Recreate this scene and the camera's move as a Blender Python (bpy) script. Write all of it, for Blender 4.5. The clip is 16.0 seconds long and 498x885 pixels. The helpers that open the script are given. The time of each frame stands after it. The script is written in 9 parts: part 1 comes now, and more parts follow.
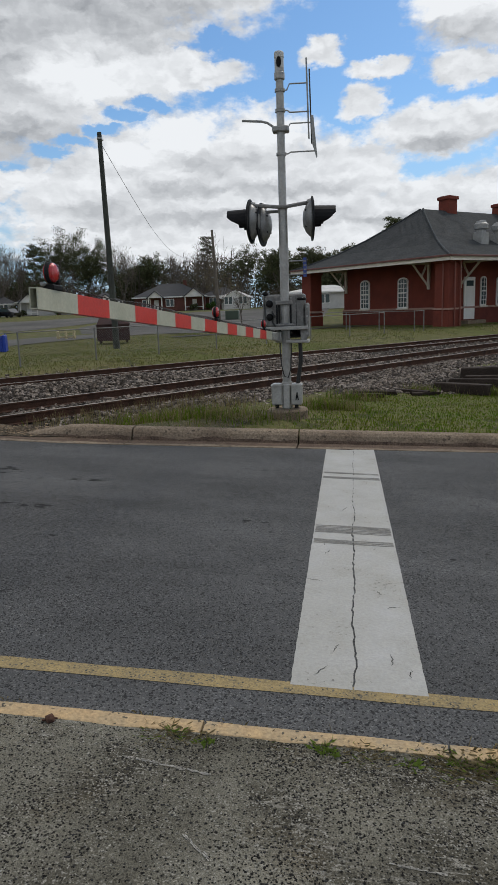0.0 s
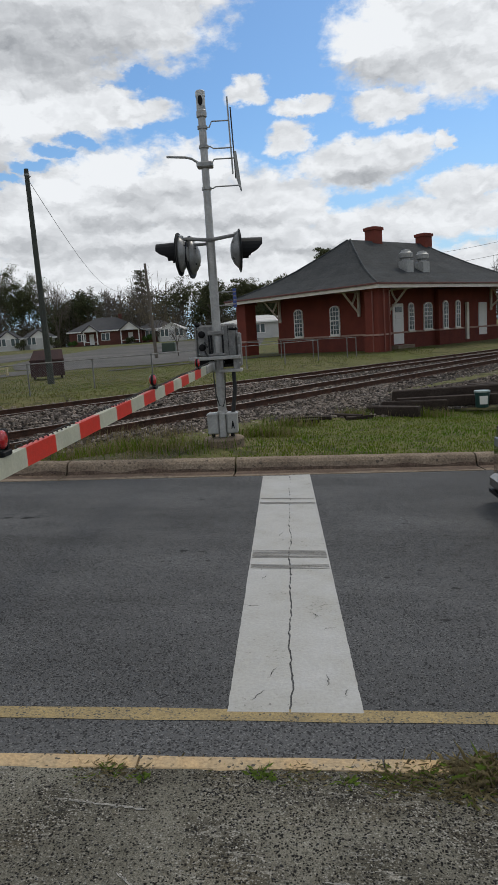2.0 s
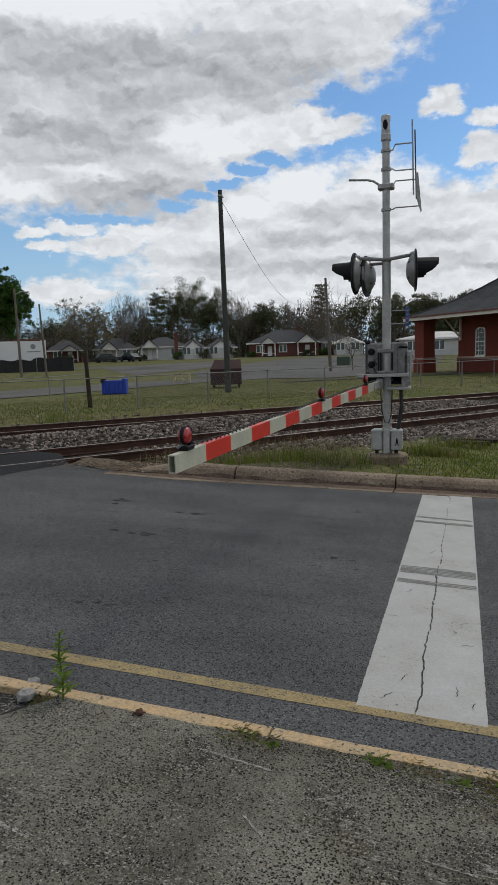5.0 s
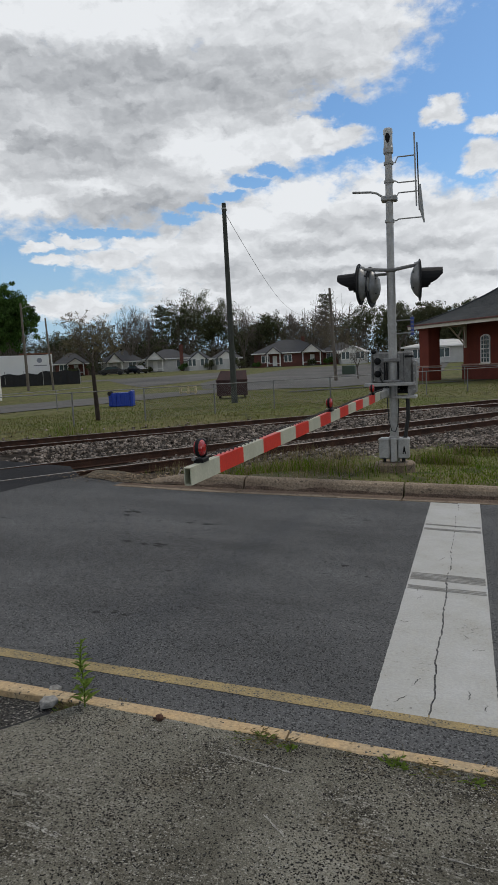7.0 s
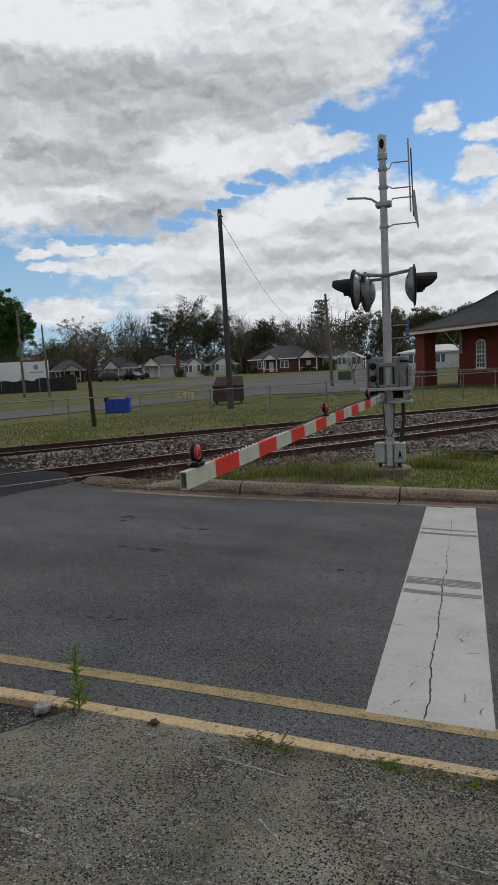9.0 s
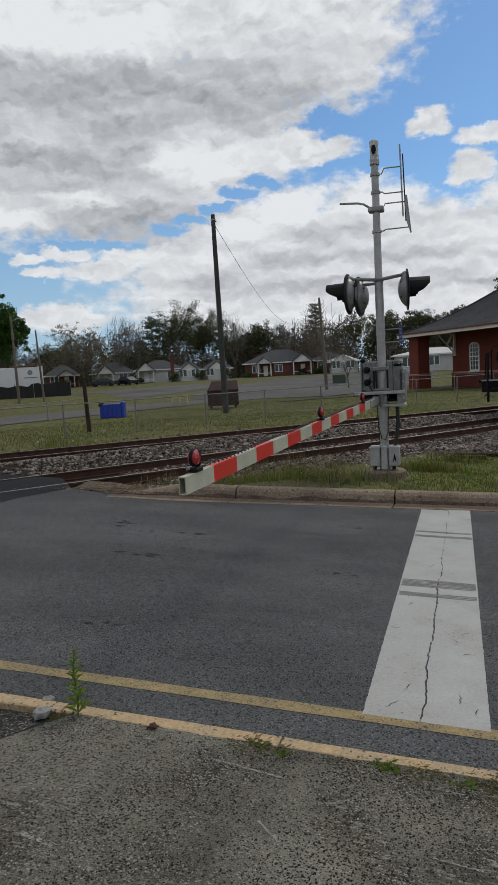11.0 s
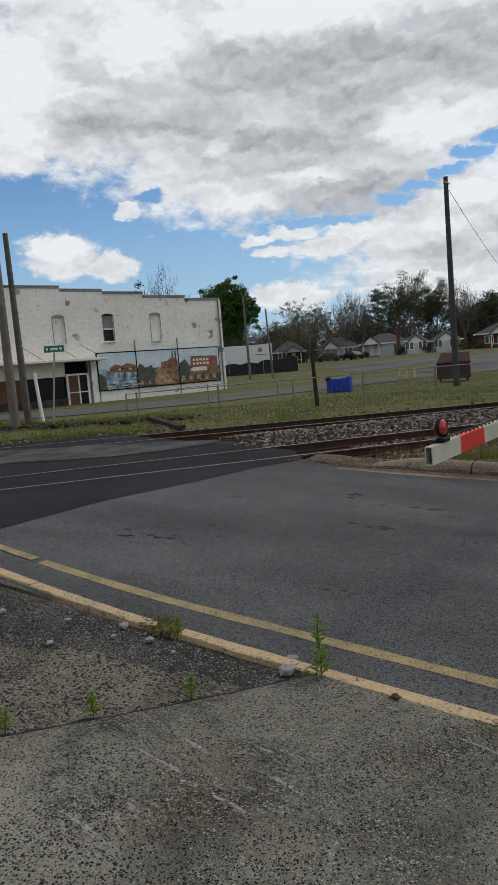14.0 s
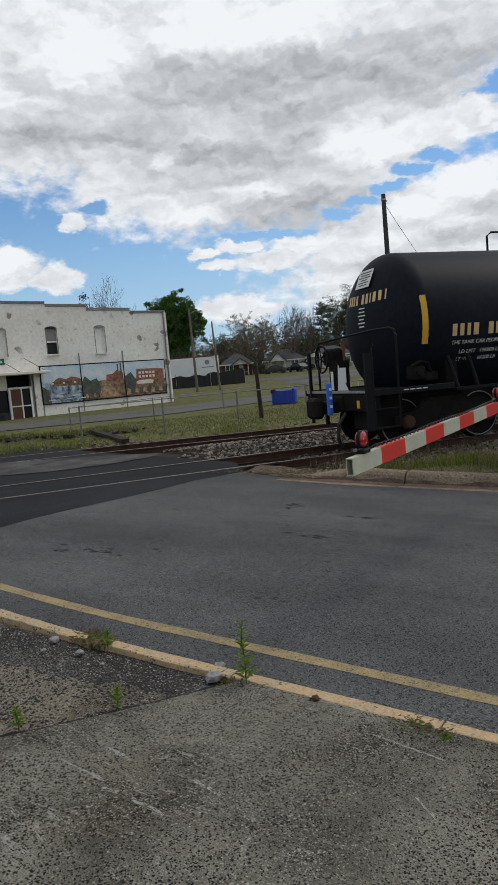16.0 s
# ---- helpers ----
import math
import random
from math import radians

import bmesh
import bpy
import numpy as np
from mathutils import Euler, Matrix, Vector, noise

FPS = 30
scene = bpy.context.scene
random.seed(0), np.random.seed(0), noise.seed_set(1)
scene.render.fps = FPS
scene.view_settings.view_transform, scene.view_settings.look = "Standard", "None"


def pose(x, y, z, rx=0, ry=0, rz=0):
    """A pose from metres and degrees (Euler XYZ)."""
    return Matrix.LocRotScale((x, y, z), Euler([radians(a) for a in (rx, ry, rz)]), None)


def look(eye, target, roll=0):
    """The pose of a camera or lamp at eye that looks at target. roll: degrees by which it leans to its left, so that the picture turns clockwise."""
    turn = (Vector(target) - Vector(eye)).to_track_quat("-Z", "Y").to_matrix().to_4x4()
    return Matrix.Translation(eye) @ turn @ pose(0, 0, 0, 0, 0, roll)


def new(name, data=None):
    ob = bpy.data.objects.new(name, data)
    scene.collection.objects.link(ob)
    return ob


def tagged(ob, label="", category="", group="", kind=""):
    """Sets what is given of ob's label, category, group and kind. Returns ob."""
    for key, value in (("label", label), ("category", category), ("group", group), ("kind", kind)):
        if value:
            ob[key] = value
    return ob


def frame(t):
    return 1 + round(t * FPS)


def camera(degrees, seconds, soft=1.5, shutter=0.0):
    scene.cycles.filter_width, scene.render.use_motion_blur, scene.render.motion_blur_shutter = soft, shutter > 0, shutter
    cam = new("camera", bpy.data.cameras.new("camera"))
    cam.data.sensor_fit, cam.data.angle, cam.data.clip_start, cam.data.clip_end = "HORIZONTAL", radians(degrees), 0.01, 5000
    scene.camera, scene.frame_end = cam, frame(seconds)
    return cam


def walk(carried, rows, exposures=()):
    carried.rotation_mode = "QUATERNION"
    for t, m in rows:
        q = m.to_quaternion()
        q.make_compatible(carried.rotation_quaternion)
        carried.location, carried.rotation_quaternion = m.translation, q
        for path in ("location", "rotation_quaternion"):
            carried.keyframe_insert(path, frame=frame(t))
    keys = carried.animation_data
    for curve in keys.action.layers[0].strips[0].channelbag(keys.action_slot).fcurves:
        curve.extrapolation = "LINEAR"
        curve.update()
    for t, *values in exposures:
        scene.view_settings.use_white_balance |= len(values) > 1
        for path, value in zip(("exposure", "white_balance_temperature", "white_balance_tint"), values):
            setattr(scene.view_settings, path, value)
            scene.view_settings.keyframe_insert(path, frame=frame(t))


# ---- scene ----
cam = camera(40.4, 16.0, soft=1.1)
PATH = [
    (0, (0.26, -2.76, 1.68), (-0.025, -0.82, 1.289), -2.1),
    (0.5, (0.282, -2.754, 1.673), (0.048, -0.805, 1.292), -2.3),
    (1, (0.309, -2.764, 1.662), (0.136, -0.803, 1.308), -2.7),
    (1.5, (0.331, -2.796, 1.679), (0.201, -0.825, 1.364), -3.4),
    (2, (0.335, -2.789, 1.668), (0.223, -0.817, 1.355), -3.7),
    (2.5, (0.344, -2.808, 1.68), (0.199, -0.837, 1.372), -3.6),
    (3, (0.376, -2.858, 1.718), (-0.02, -0.92, 1.418), -3.3),
    (3.5, (0.389, -2.9, 1.706), (-0.09, -0.972, 1.478), -2.7),
    (4, (0.376, -3.054, 1.718), (-0.079, -1.121, 1.476), -2.2),
    (4.5, (0.423, -3.126, 1.729), (-0.108, -1.213, 1.493), -1.6),
    (4.7, (0.467, -3.092, 1.704), (-0.12, -1.197, 1.448), -1.3),
    (6.8, (0.509, -3.208, 1.72), (-0.097, -1.314, 1.503), -2.9),
    (7, (0.478, -3.201, 1.721), (-0.139, -1.312, 1.5), -2.6),
    (7.5, (0.489, -3.209, 1.718), (-0.134, -1.321, 1.5), -2.8),
    (8, (0.491, -3.211, 1.713), (-0.13, -1.323, 1.492), -3.0),
    (8.5, (0.496, -3.209, 1.713), (-0.125, -1.319, 1.51), -2.9),
    (9, (0.493, -3.202, 1.709), (-0.115, -1.308, 1.505), -2.8),
    (11.3, (0.500, -3.255, 1.726), (-0.095, -1.351, 1.534), -3.2),
    (11.5, (0.499, -3.269, 1.732), (-0.136, -1.383, 1.539), -3.3),
    (12, (0.483, -3.291, 1.72), (-0.385, -1.503, 1.497), -3.8),
    (12.5, (0.448, -3.324, 1.719), (-0.661, -1.678, 1.468), -5.1),
    (13, (0.385, -3.315, 1.705), (-0.83, -1.745, 1.462), -5.6),
    (13.5, (0.372, -3.283, 1.696), (-0.839, -1.709, 1.454), -5.3),
    (14, (0.405, -3.275, 1.704), (-0.773, -1.673, 1.481), -4.6),
    (14.5, (0.423, -3.234, 1.696), (-0.648, -1.56, 1.472), -3.9),
    (15, (0.495, -3.233, 1.71), (-0.43, -1.472, 1.505), -5.1),
    (15.5, (0.542, -3.253, 1.719), (-0.415, -1.507, 1.535), -5.1),
    (16, (0.583, -3.293, 1.71), (-0.469, -1.605, 1.51), -4.9),
]
walk(cam, [(t, look(eye, target, roll)) for t, eye, target, roll in PATH],
     [(0, -0.14), (3, -0.12), (4.5, -0.19), (8.5, -0.24), (11.5, -0.29), (13.0, -0.18), (15, -0.20), (16, -0.10)])
# the crossing: world, sun, materials

SUN_AZ, SUN_EL = radians(35.0), radians(52.0)      # clockwise from +y
world = bpy.data.worlds.new("sky_world")
scene.world = world
world.use_nodes = True
wn, wl = world.node_tree.nodes, world.node_tree.links
wn.clear()


def wnode(kind, operation=None, data_type=None, interpolation_type=None):
    n = wn.new(kind)
    if operation:
        n.operation = operation
    if data_type:
        n.data_type = data_type
    if interpolation_type:
        n.interpolation_type = interpolation_type
    return n


def wmath(op, a, b=None, clamp=False):
    n = wnode("ShaderNodeMath", operation=op)
    n.use_clamp = clamp
    for i, v in enumerate((a, b)):
        if v is None:
            continue
        if isinstance(v, (int, float)):
            n.inputs[i].default_value = v
        else:
            wl.new(v, n.inputs[i])
    return n.outputs[0]


coord = wnode("ShaderNodeTexCoord").outputs["Generated"]
split = wnode("ShaderNodeSeparateXYZ")
wl.new(coord, split.inputs[0])
azim = wmath("MULTIPLY", wmath("ARCTAN2", split.outputs[0], split.outputs[1]), 57.2958)
elev = wmath("MULTIPLY", wmath("ARCSINE", split.outputs[2]), 57.2958)
flat = wnode("ShaderNodeCombineXYZ")
wl.new(azim, flat.inputs[0]), wl.new(elev, flat.inputs[1])


def wnoise(scale, detail, rough, stretch=(1, 1.6, 1)):
    mapping = wnode("ShaderNodeVectorMath", operation="MULTIPLY")
    wl.new(flat.outputs[0], mapping.inputs[0])
    mapping.inputs[1].default_value = stretch
    n = wnode("ShaderNodeTexNoise")
    wl.new(mapping.outputs[0], n.inputs["Vector"])
    n.inputs["Scale"].default_value, n.inputs["Detail"].default_value, n.inputs["Roughness"].default_value = scale, detail, rough
    return n


warp = wnoise(0.42, 8, 0.62)
shift = wnode("ShaderNodeVectorMath", operation="MULTIPLY_ADD")
wl.new(warp.outputs["Color"], shift.inputs[0])
shift.inputs[1].default_value = (3.4, 2.4, 0)
wl.new(flat.outputs[0], shift.inputs[2])
centred = wnode("ShaderNodeVectorMath", operation="SUBTRACT")
wl.new(shift.outputs[0], centred.inputs[0])
centred.inputs[1].default_value = (1.7, 1.2, 0)


def nearness(spots, source):
    """Smallest scaled distance to a set of soft ellipses (azimuth, elevation and their radii in degrees)."""
    best = None
    for az, el, ra, re in spots:
        d = wnode("ShaderNodeVectorMath", operation="SUBTRACT")
        wl.new(source, d.inputs[0])
        d.inputs[1].default_value = (az, el, 0)
        m = wnode("ShaderNodeVectorMath", operation="MULTIPLY")
        wl.new(d.outputs[0], m.inputs[0])
        m.inputs[1].default_value = (1 / ra, 1 / re, 0)
        ln = wnode("ShaderNodeVectorMath", operation="LENGTH")
        wl.new(m.outputs[0], ln.inputs[0])
        best = ln.outputs["Value"] if best is None else wmath("MINIMUM", best, ln.outputs["Value"])
    return best


CLOUDS, SHADES, FAINT, LIGHTS, HOLES = [], [], [], [], []


def cloud(*spot):
    CLOUDS.append(spot)


def shade(*spot):
    SHADES.append(spot)


def faint(*spot):
    FAINT.append(spot)


def lit(*spot):
    LIGHTS.append(spot)


def hole(*spot):
    HOLES.append(spot)


# the broad cloud overhead
cloud(-35.0, 17.0, 10.0, 4.9)
cloud(-27.0, 19.0, 12.0, 7.3)
cloud(-20.0, 19.6, 8.0, 5.2)
cloud(-16.8, 16.8, 3.2, 2.1)
cloud(-11.5, 17.3, 4.0, 0.9)
cloud(-13.8, 18.6, 3.4, 1.6)
cloud(-12.2, 25.0, 8.4, 4.6)
cloud(-30.0, 28.0, 26.0, 4.6)
cloud(-47.0, 22.2, 8.2, 5.8)
cloud(-41.5, 15.8, 1.7, 1.6)
cloud(-52.6, 18.6, 2.8, 2.6)
cloud(-39.2, 22.5, 6.0, 3.0)
# loose small clouds
cloud(-44.8, 12.9, 1.0, 0.6)
cloud(-50.5, 9.8, 2.7, 1.5)
cloud(-46.4, 8.7, 1.8, 1.0)
cloud(-31.5, 10.5, 1.6, 0.55)
cloud(-34.0, 10.0, 1.3, 0.4)
cloud(-33.2, 8.9, 1.6, 0.4)
cloud(-31.9, 5.4, 3.0, 1.1)
# the bank of cumulus over the houses
cloud(-25.8, 10.3, 2.7, 1.0)
cloud(-24.0, 11.0, 1.1, 0.9)
cloud(-28.6, 9.0, 2.4, 0.8)
cloud(-21.0, 9.0, 4.6, 2.6)
cloud(-17.6, 10.0, 4.2, 3.4)
cloud(-13.0, 10.4, 4.6, 4.4)
cloud(-6.6, 10.2, 4.8, 4.5)
cloud(-1.0, 9.6, 3.4, 3.0)
cloud(1.6, 9.6, 2.6, 2.6)
cloud(-9.0, 6.5, 17.0, 3.2)
# clouds over the station
cloud(7.5, 7.6, 6.0, 1.8)
cloud(13.5, 8.2, 5.0, 1.6)
cloud(15.1, 10.2, 3.2, 1.2)
cloud(16.5, 4.0, 6.0, 1.6)
cloud(6.9, 12.6, 4.2, 1.7)
cloud(10.6, 13.0, 2.2, 1.3)
cloud(1.5, 14.8, 1.6, 1.1)
cloud(2.6, 17.0, 2.3, 0.6)
cloud(9.2, 16.4, 2.8, 1.1)
cloud(13.5, 13.4, 0.8, 0.7)
cloud(-1.5, 18.5, 1.4, 0.9)
cloud(10.6, 20.8, 4.8, 3.0)
cloud(15.5, 19.5, 4.6, 3.2)
hole(-43.0, 14.0, 1.6, 0.8)
hole(-23.0, 12.1, 2.2, 0.6)
hole(-21.0, 12.8, 2.2, 0.6)
hole(-19.0, 13.6, 2.2, 0.6)
hole(-17.0, 14.5, 2.2, 0.6)
hole(-15.0, 15.4, 2.2, 0.7)
hole(-29.5, 11.2, 5.0, 0.5)
hole(-9.6, 19.4, 3.4, 0.9)
hole(-4.5, 16.0, 6.0, 0.9)
shade(-28.0, 22.3, 13.0, 2.0)
shade(-16.5, 21.4, 6.5, 1.7)
shade(-31.5, 16.9, 7.0, 1.5)
shade(-26.3, 13.2, 6.0, 1.4)
shade(-25.0, 19.2, 4.5, 1.6)
shade(-46.5, 19.3, 5.0, 1.3)
shade(-38.5, 19.4, 5.0, 1.2)
lit(-21.2, 17.5, 3.4, 1.8)
lit(-51.7, 21.5, 3.0, 3.0)
lit(-31.6, 25.6, 5.0, 1.6)
lit(-27.0, 25.4, 6.0, 1.6)
lit(-42.0, 24.2, 4.0, 2.4)
lit(-36.7, 17.2, 1.3, 0.7)
lit(-35.1, 13.2, 2.6, 0.7)
lit(-29.6, 14.6, 3.0, 0.6)
lit(-52.0, 19.2, 2.4, 1.8)
lit(-12.8, 13.2, 3.2, 1.2)
lit(-6.0, 13.2, 3.2, 1.0)
lit(-17.5, 12.0, 2.4, 1.0)
lit(-19.4, 16.5, 2.2, 1.2)
lit(-50.5, 10.2, 2.2, 0.9)
lit(8.0, 21.4, 3.0, 1.6)
cover = nearness(CLOUDS, centred.outputs[0])
cover = wmath("MAXIMUM", cover, wmath("SUBTRACT", 1.9, nearness(HOLES, centred.outputs[0])))
billow = wnoise(0.55, 9, 0.62)
# heaped puffs, and the same a little nearer the sun: their difference lights the sunward sides
sunward = wnode("ShaderNodeVectorMath", operation="ADD")
wl.new(centred.outputs[0], sunward.inputs[0])
sunward.inputs[1].default_value = (0.30, 0.55, 0)


def puffs(source, scale, detail):
    m = wnode("ShaderNodeVectorMath", operation="MULTIPLY")
    wl.new(source, m.inputs[0])
    m.inputs[1].default_value = (0.75, 1.35, 1)
    n = wnode("ShaderNodeTexVoronoi")
    n.feature = "SMOOTH_F1"
    n.normalize = True
    wl.new(m.outputs[0], n.inputs["Vector"])
    n.inputs["Scale"].default_value, n.inputs["Detail"].default_value, n.inputs["Roughness"].default_value = scale, detail, 0.55
    n.inputs["Smoothness"].default_value = 0.35
    return wmath("SUBTRACT", 1.0, n.outputs["Distance"])


heap = puffs(centred.outputs[0], 0.34, 3)
emboss = wmath("SUBTRACT", heap, puffs(sunward.outputs[0], 0.34, 3))
# away from the view, invented, mostly closed cloud sets the ambient light
rest = wnoise(0.055, 6, 0.55)
around = wmath("GREATER_THAN", wmath("ABSOLUTE", wmath("ADD", azim, 18)), 44)
above = wmath("GREATER_THAN", elev, 31)
outside = wmath("MAXIMUM", around, above)
open_cover = wmath("MULTIPLY_ADD", wmath("SUBTRACT", 0.45, rest.outputs["Fac"]), 9.0)
open_cover.node.inputs[2].default_value = 1.0
mixd = wnode("ShaderNodeMix")
wl.new(outside, mixd.inputs[0]), wl.new(cover, mixd.inputs[2]), wl.new(open_cover, mixd.inputs[3])
rough_edge = wmath("ADD", wmath("MULTIPLY", wmath("SUBTRACT", 0.5, billow.outputs["Fac"]), 1.05), wmath("MULTIPLY", wmath("SUBTRACT", 0.62, heap), 0.70))
edge = wmath("ADD", mixd.outputs[0], rough_edge)
mask = wnode("ShaderNodeMapRange", interpolation_type="SMOOTHSTEP")
wl.new(edge, mask.inputs[0])
for i, v in enumerate((1.32, 0.80, 0.0, 1.0)):
    mask.inputs[i + 1].default_value = v


def soft_field(spots, reach):
    f = wnode("ShaderNodeMapRange", interpolation_type="SMOOTHSTEP")
    wl.new(wmath("ADD", nearness(spots, centred.outputs[0]), wmath("MULTIPLY", wmath("SUBTRACT", 0.5, billow.outputs["Fac"]), 1.3)), f.inputs[0])
    for i, v in enumerate((0.1, reach, 1.0, 0.0)):
        f.inputs[i + 1].default_value = v
    return f.outputs[0]


# thin grey bases in the bank
faint(-9.0, 11.4, 3.4, 0.8)
faint(-13.0, 9.2, 4.0, 0.5)
faint(-4.0, 9.0, 4.0, 0.5)
faint(-9.0, 7.0, 9.0, 0.5)
faint(-19.0, 8.0, 3.5, 0.5)
faint(9.5, 18.6, 4.5, 0.8)
faint(7.5, 11.6, 3.0, 0.5)
faint(4.0, 6.6, 6.0, 0.4)
streak = wnoise(0.42, 6, 0.6, (0.32, 1.7, 1))
relief = wmath("ADD", wmath("MULTIPLY", wmath("SUBTRACT", billow.outputs["Fac"], 0.5), 0.18), wmath("MULTIPLY", emboss, 1.7))
relief = wmath("ADD", relief, wmath("MULTIPLY", wmath("SUBTRACT", streak.outputs["Fac"], 0.5), 0.20))
glow = wmath("SUBTRACT", wmath("MULTIPLY", soft_field(LIGHTS, 1.5), 0.52), wmath("MAXIMUM", wmath("MULTIPLY", soft_field(SHADES, 2.3), 0.52), wmath("MULTIPLY", soft_field(FAINT, 2.0), 0.46)))
white = wmath("ADD", wmath("ADD", relief, glow), 0.83, clamp=True)
# the unseen rest of the sky is greyed to weaken its fill light
white = wmath("MULTIPLY", white, wmath("SUBTRACT", 1.0, wmath("MULTIPLY", outside, 0.30)))
tone = wnode("ShaderNodeMix", data_type="RGBA")
wl.new(white, tone.inputs[0])
tone.inputs[6].default_value, tone.inputs[7].default_value = (0.318, 0.338, 0.368, 1), (0.945, 0.974, 1.008, 1)
sky = wnode("ShaderNodeTexSky")
sky.sky_type, sky.sun_disc, sky.sun_elevation, sky.sun_rotation = "NISHITA", False, SUN_EL, SUN_AZ
sky.air_density, sky.dust_density, sky.ozone_density = 1.0, 0.6, 2.0
blue = wnode("ShaderNodeVectorMath", operation="MULTIPLY")
wl.new(sky.outputs[0], blue.inputs[0])
blue.inputs[1].default_value = (0.088, 0.117, 0.137)
mixc = wnode("ShaderNodeMix", data_type="RGBA")
haze = wnode("ShaderNodeMapRange", interpolation_type="SMOOTHSTEP")
wl.new(elev, haze.inputs[0])
for i, v in enumerate((-2.0, 17.0, 0.85, 0.0)):
    haze.inputs[i + 1].default_value = v
hazy = wnode("ShaderNodeMix", data_type="RGBA")
wl.new(haze.outputs[0], hazy.inputs[0]), wl.new(blue.outputs[0], hazy.inputs[6])
hazy.inputs[7].default_value = (0.46, 0.64, 0.82, 1)
wl.new(mask.outputs[0], mixc.inputs[0]), wl.new(hazy.outputs[2], mixc.inputs[6]), wl.new(tone.outputs[2], mixc.inputs[7])
bg, out = wnode("ShaderNodeBackground"), wnode("ShaderNodeOutputWorld")
wl.new(mixc.outputs[2], bg.inputs[0]), wl.new(bg.outputs[0], out.inputs[0])
bg.inputs[1].default_value = 1.0

sun = new("sun", bpy.data.lights.new("sun", "SUN"))
sun.data.energy, sun.data.angle, sun.data.color = 1.5, radians(15), (1.0, 0.94, 0.85)
sun.matrix_world = look((0, 0, 0), (-math.sin(SUN_AZ) * math.cos(SUN_EL), -math.cos(SUN_AZ) * math.cos(SUN_EL), -math.sin(SUN_EL)))


# ---- materials ----
def surface(name, base, rough=0.8, metal=0.0, vary=0.25, scale=6.0, bump=0.3, grain=60.0, other=None, spread=0.5, bump_size=0.01, coat=0.0, per_piece=0.0, flecks=None, fleck_scale=120.0, fleck_at=0.68, pits=None, pit_scale=150.0, pit_at=0.8, per_island=0.0, through_light=0.0, sheen_level=0.5, lanes=0.0):
    """A surface with large blotches of a second tone, fine grain, relief, and sometimes flecks."""
    m = bpy.data.materials.new(name)
    m.use_nodes = True
    nt = m.node_tree
    n, l = nt.nodes, nt.links
    b = n["Principled BSDF"]
    tc = n.new("ShaderNodeTexCoord")
    big, fine = n.new("ShaderNodeTexNoise"), n.new("ShaderNodeTexNoise")
    for t, s, d in ((big, scale, 5), (fine, grain, 3)):
        l.new(tc.outputs["Object"], t.inputs["Vector"])
        t.inputs["Scale"].default_value, t.inputs["Detail"].default_value, t.inputs["Roughness"].default_value = s, d, 0.6
    ramp = n.new("ShaderNodeMapRange")
    l.new(big.outputs["Fac"], ramp.inputs[0])
    ramp.inputs[1].default_value, ramp.inputs[2].default_value = 0.5 - spread * 0.35, 0.5 + spread * 0.35
    mix = n.new("ShaderNodeMix")
    mix.data_type = "RGBA"
    second = other or tuple(c * (1 - vary) for c in base)
    mix.inputs[6].default_value, mix.inputs[7].default_value = (*base, 1), (*second, 1)
    l.new(ramp.outputs[0], mix.inputs[0])
    hsv = n.new("ShaderNodeHueSaturation")
    l.new(mix.outputs[2], hsv.inputs["Color"])
    val = n.new("ShaderNodeMapRange")
    l.new(fine.outputs["Fac"], val.inputs[0])
    val.inputs[1].default_value, val.inputs[2].default_value = 0.3, 0.7
    val.inputs[3].default_value, val.inputs[4].default_value = 1 - vary, 1 + vary
    value = val.outputs[0]
    if per_piece:
        oi = n.new("ShaderNodeObjectInfo")
        pr = n.new("ShaderNodeMapRange")
        l.new(oi.outputs["Random"], pr.inputs[0])
        pr.inputs[3].default_value, pr.inputs[4].default_value = 1 - per_piece, 1 + per_piece
        mul = n.new("ShaderNodeMath")
        mul.operation = "MULTIPLY"
        l.new(value, mul.inputs[0]), l.new(pr.outputs[0], mul.inputs[1])
        value = mul.outputs[0]
    if per_island:
        gi = n.new("ShaderNodeNewGeometry")
        ir = n.new("ShaderNodeMapRange")
        l.new(gi.outputs["Random Per Island"], ir.inputs[0])
        ir.inputs[3].default_value, ir.inputs[4].default_value = 1 - per_island, 1 + per_island
        mul = n.new("ShaderNodeMath")
        mul.operation = "MULTIPLY"
        l.new(value, mul.inputs[0]), l.new(ir.outputs[0], mul.inputs[1])
        value = mul.outputs[0]
    l.new(value, hsv.inputs["Value"])
    colour = hsv.outputs[0]
    if flecks:
        vor = n.new("ShaderNodeTexVoronoi")
        l.new(tc.outputs["Object"], vor.inputs["Vector"])
        vor.inputs["Scale"].default_value = fleck_scale
        sep = n.new("ShaderNodeSeparateColor")
        l.new(vor.outputs["Color"], sep.inputs[0])
        st = n.new("ShaderNodeMapRange")
        l.new(sep.outputs[0], st.inputs[0])
        st.inputs[1].default_value, st.inputs[2].default_value = fleck_at, fleck_at + 0.12
        fm = n.new("ShaderNodeMix")
        fm.data_type = "RGBA"
        l.new(st.outputs[0], fm.inputs[0]), l.new(colour, fm.inputs[6])
        fm.inputs[7].default_value = (*flecks, 1)
        colour = fm.outputs[2]
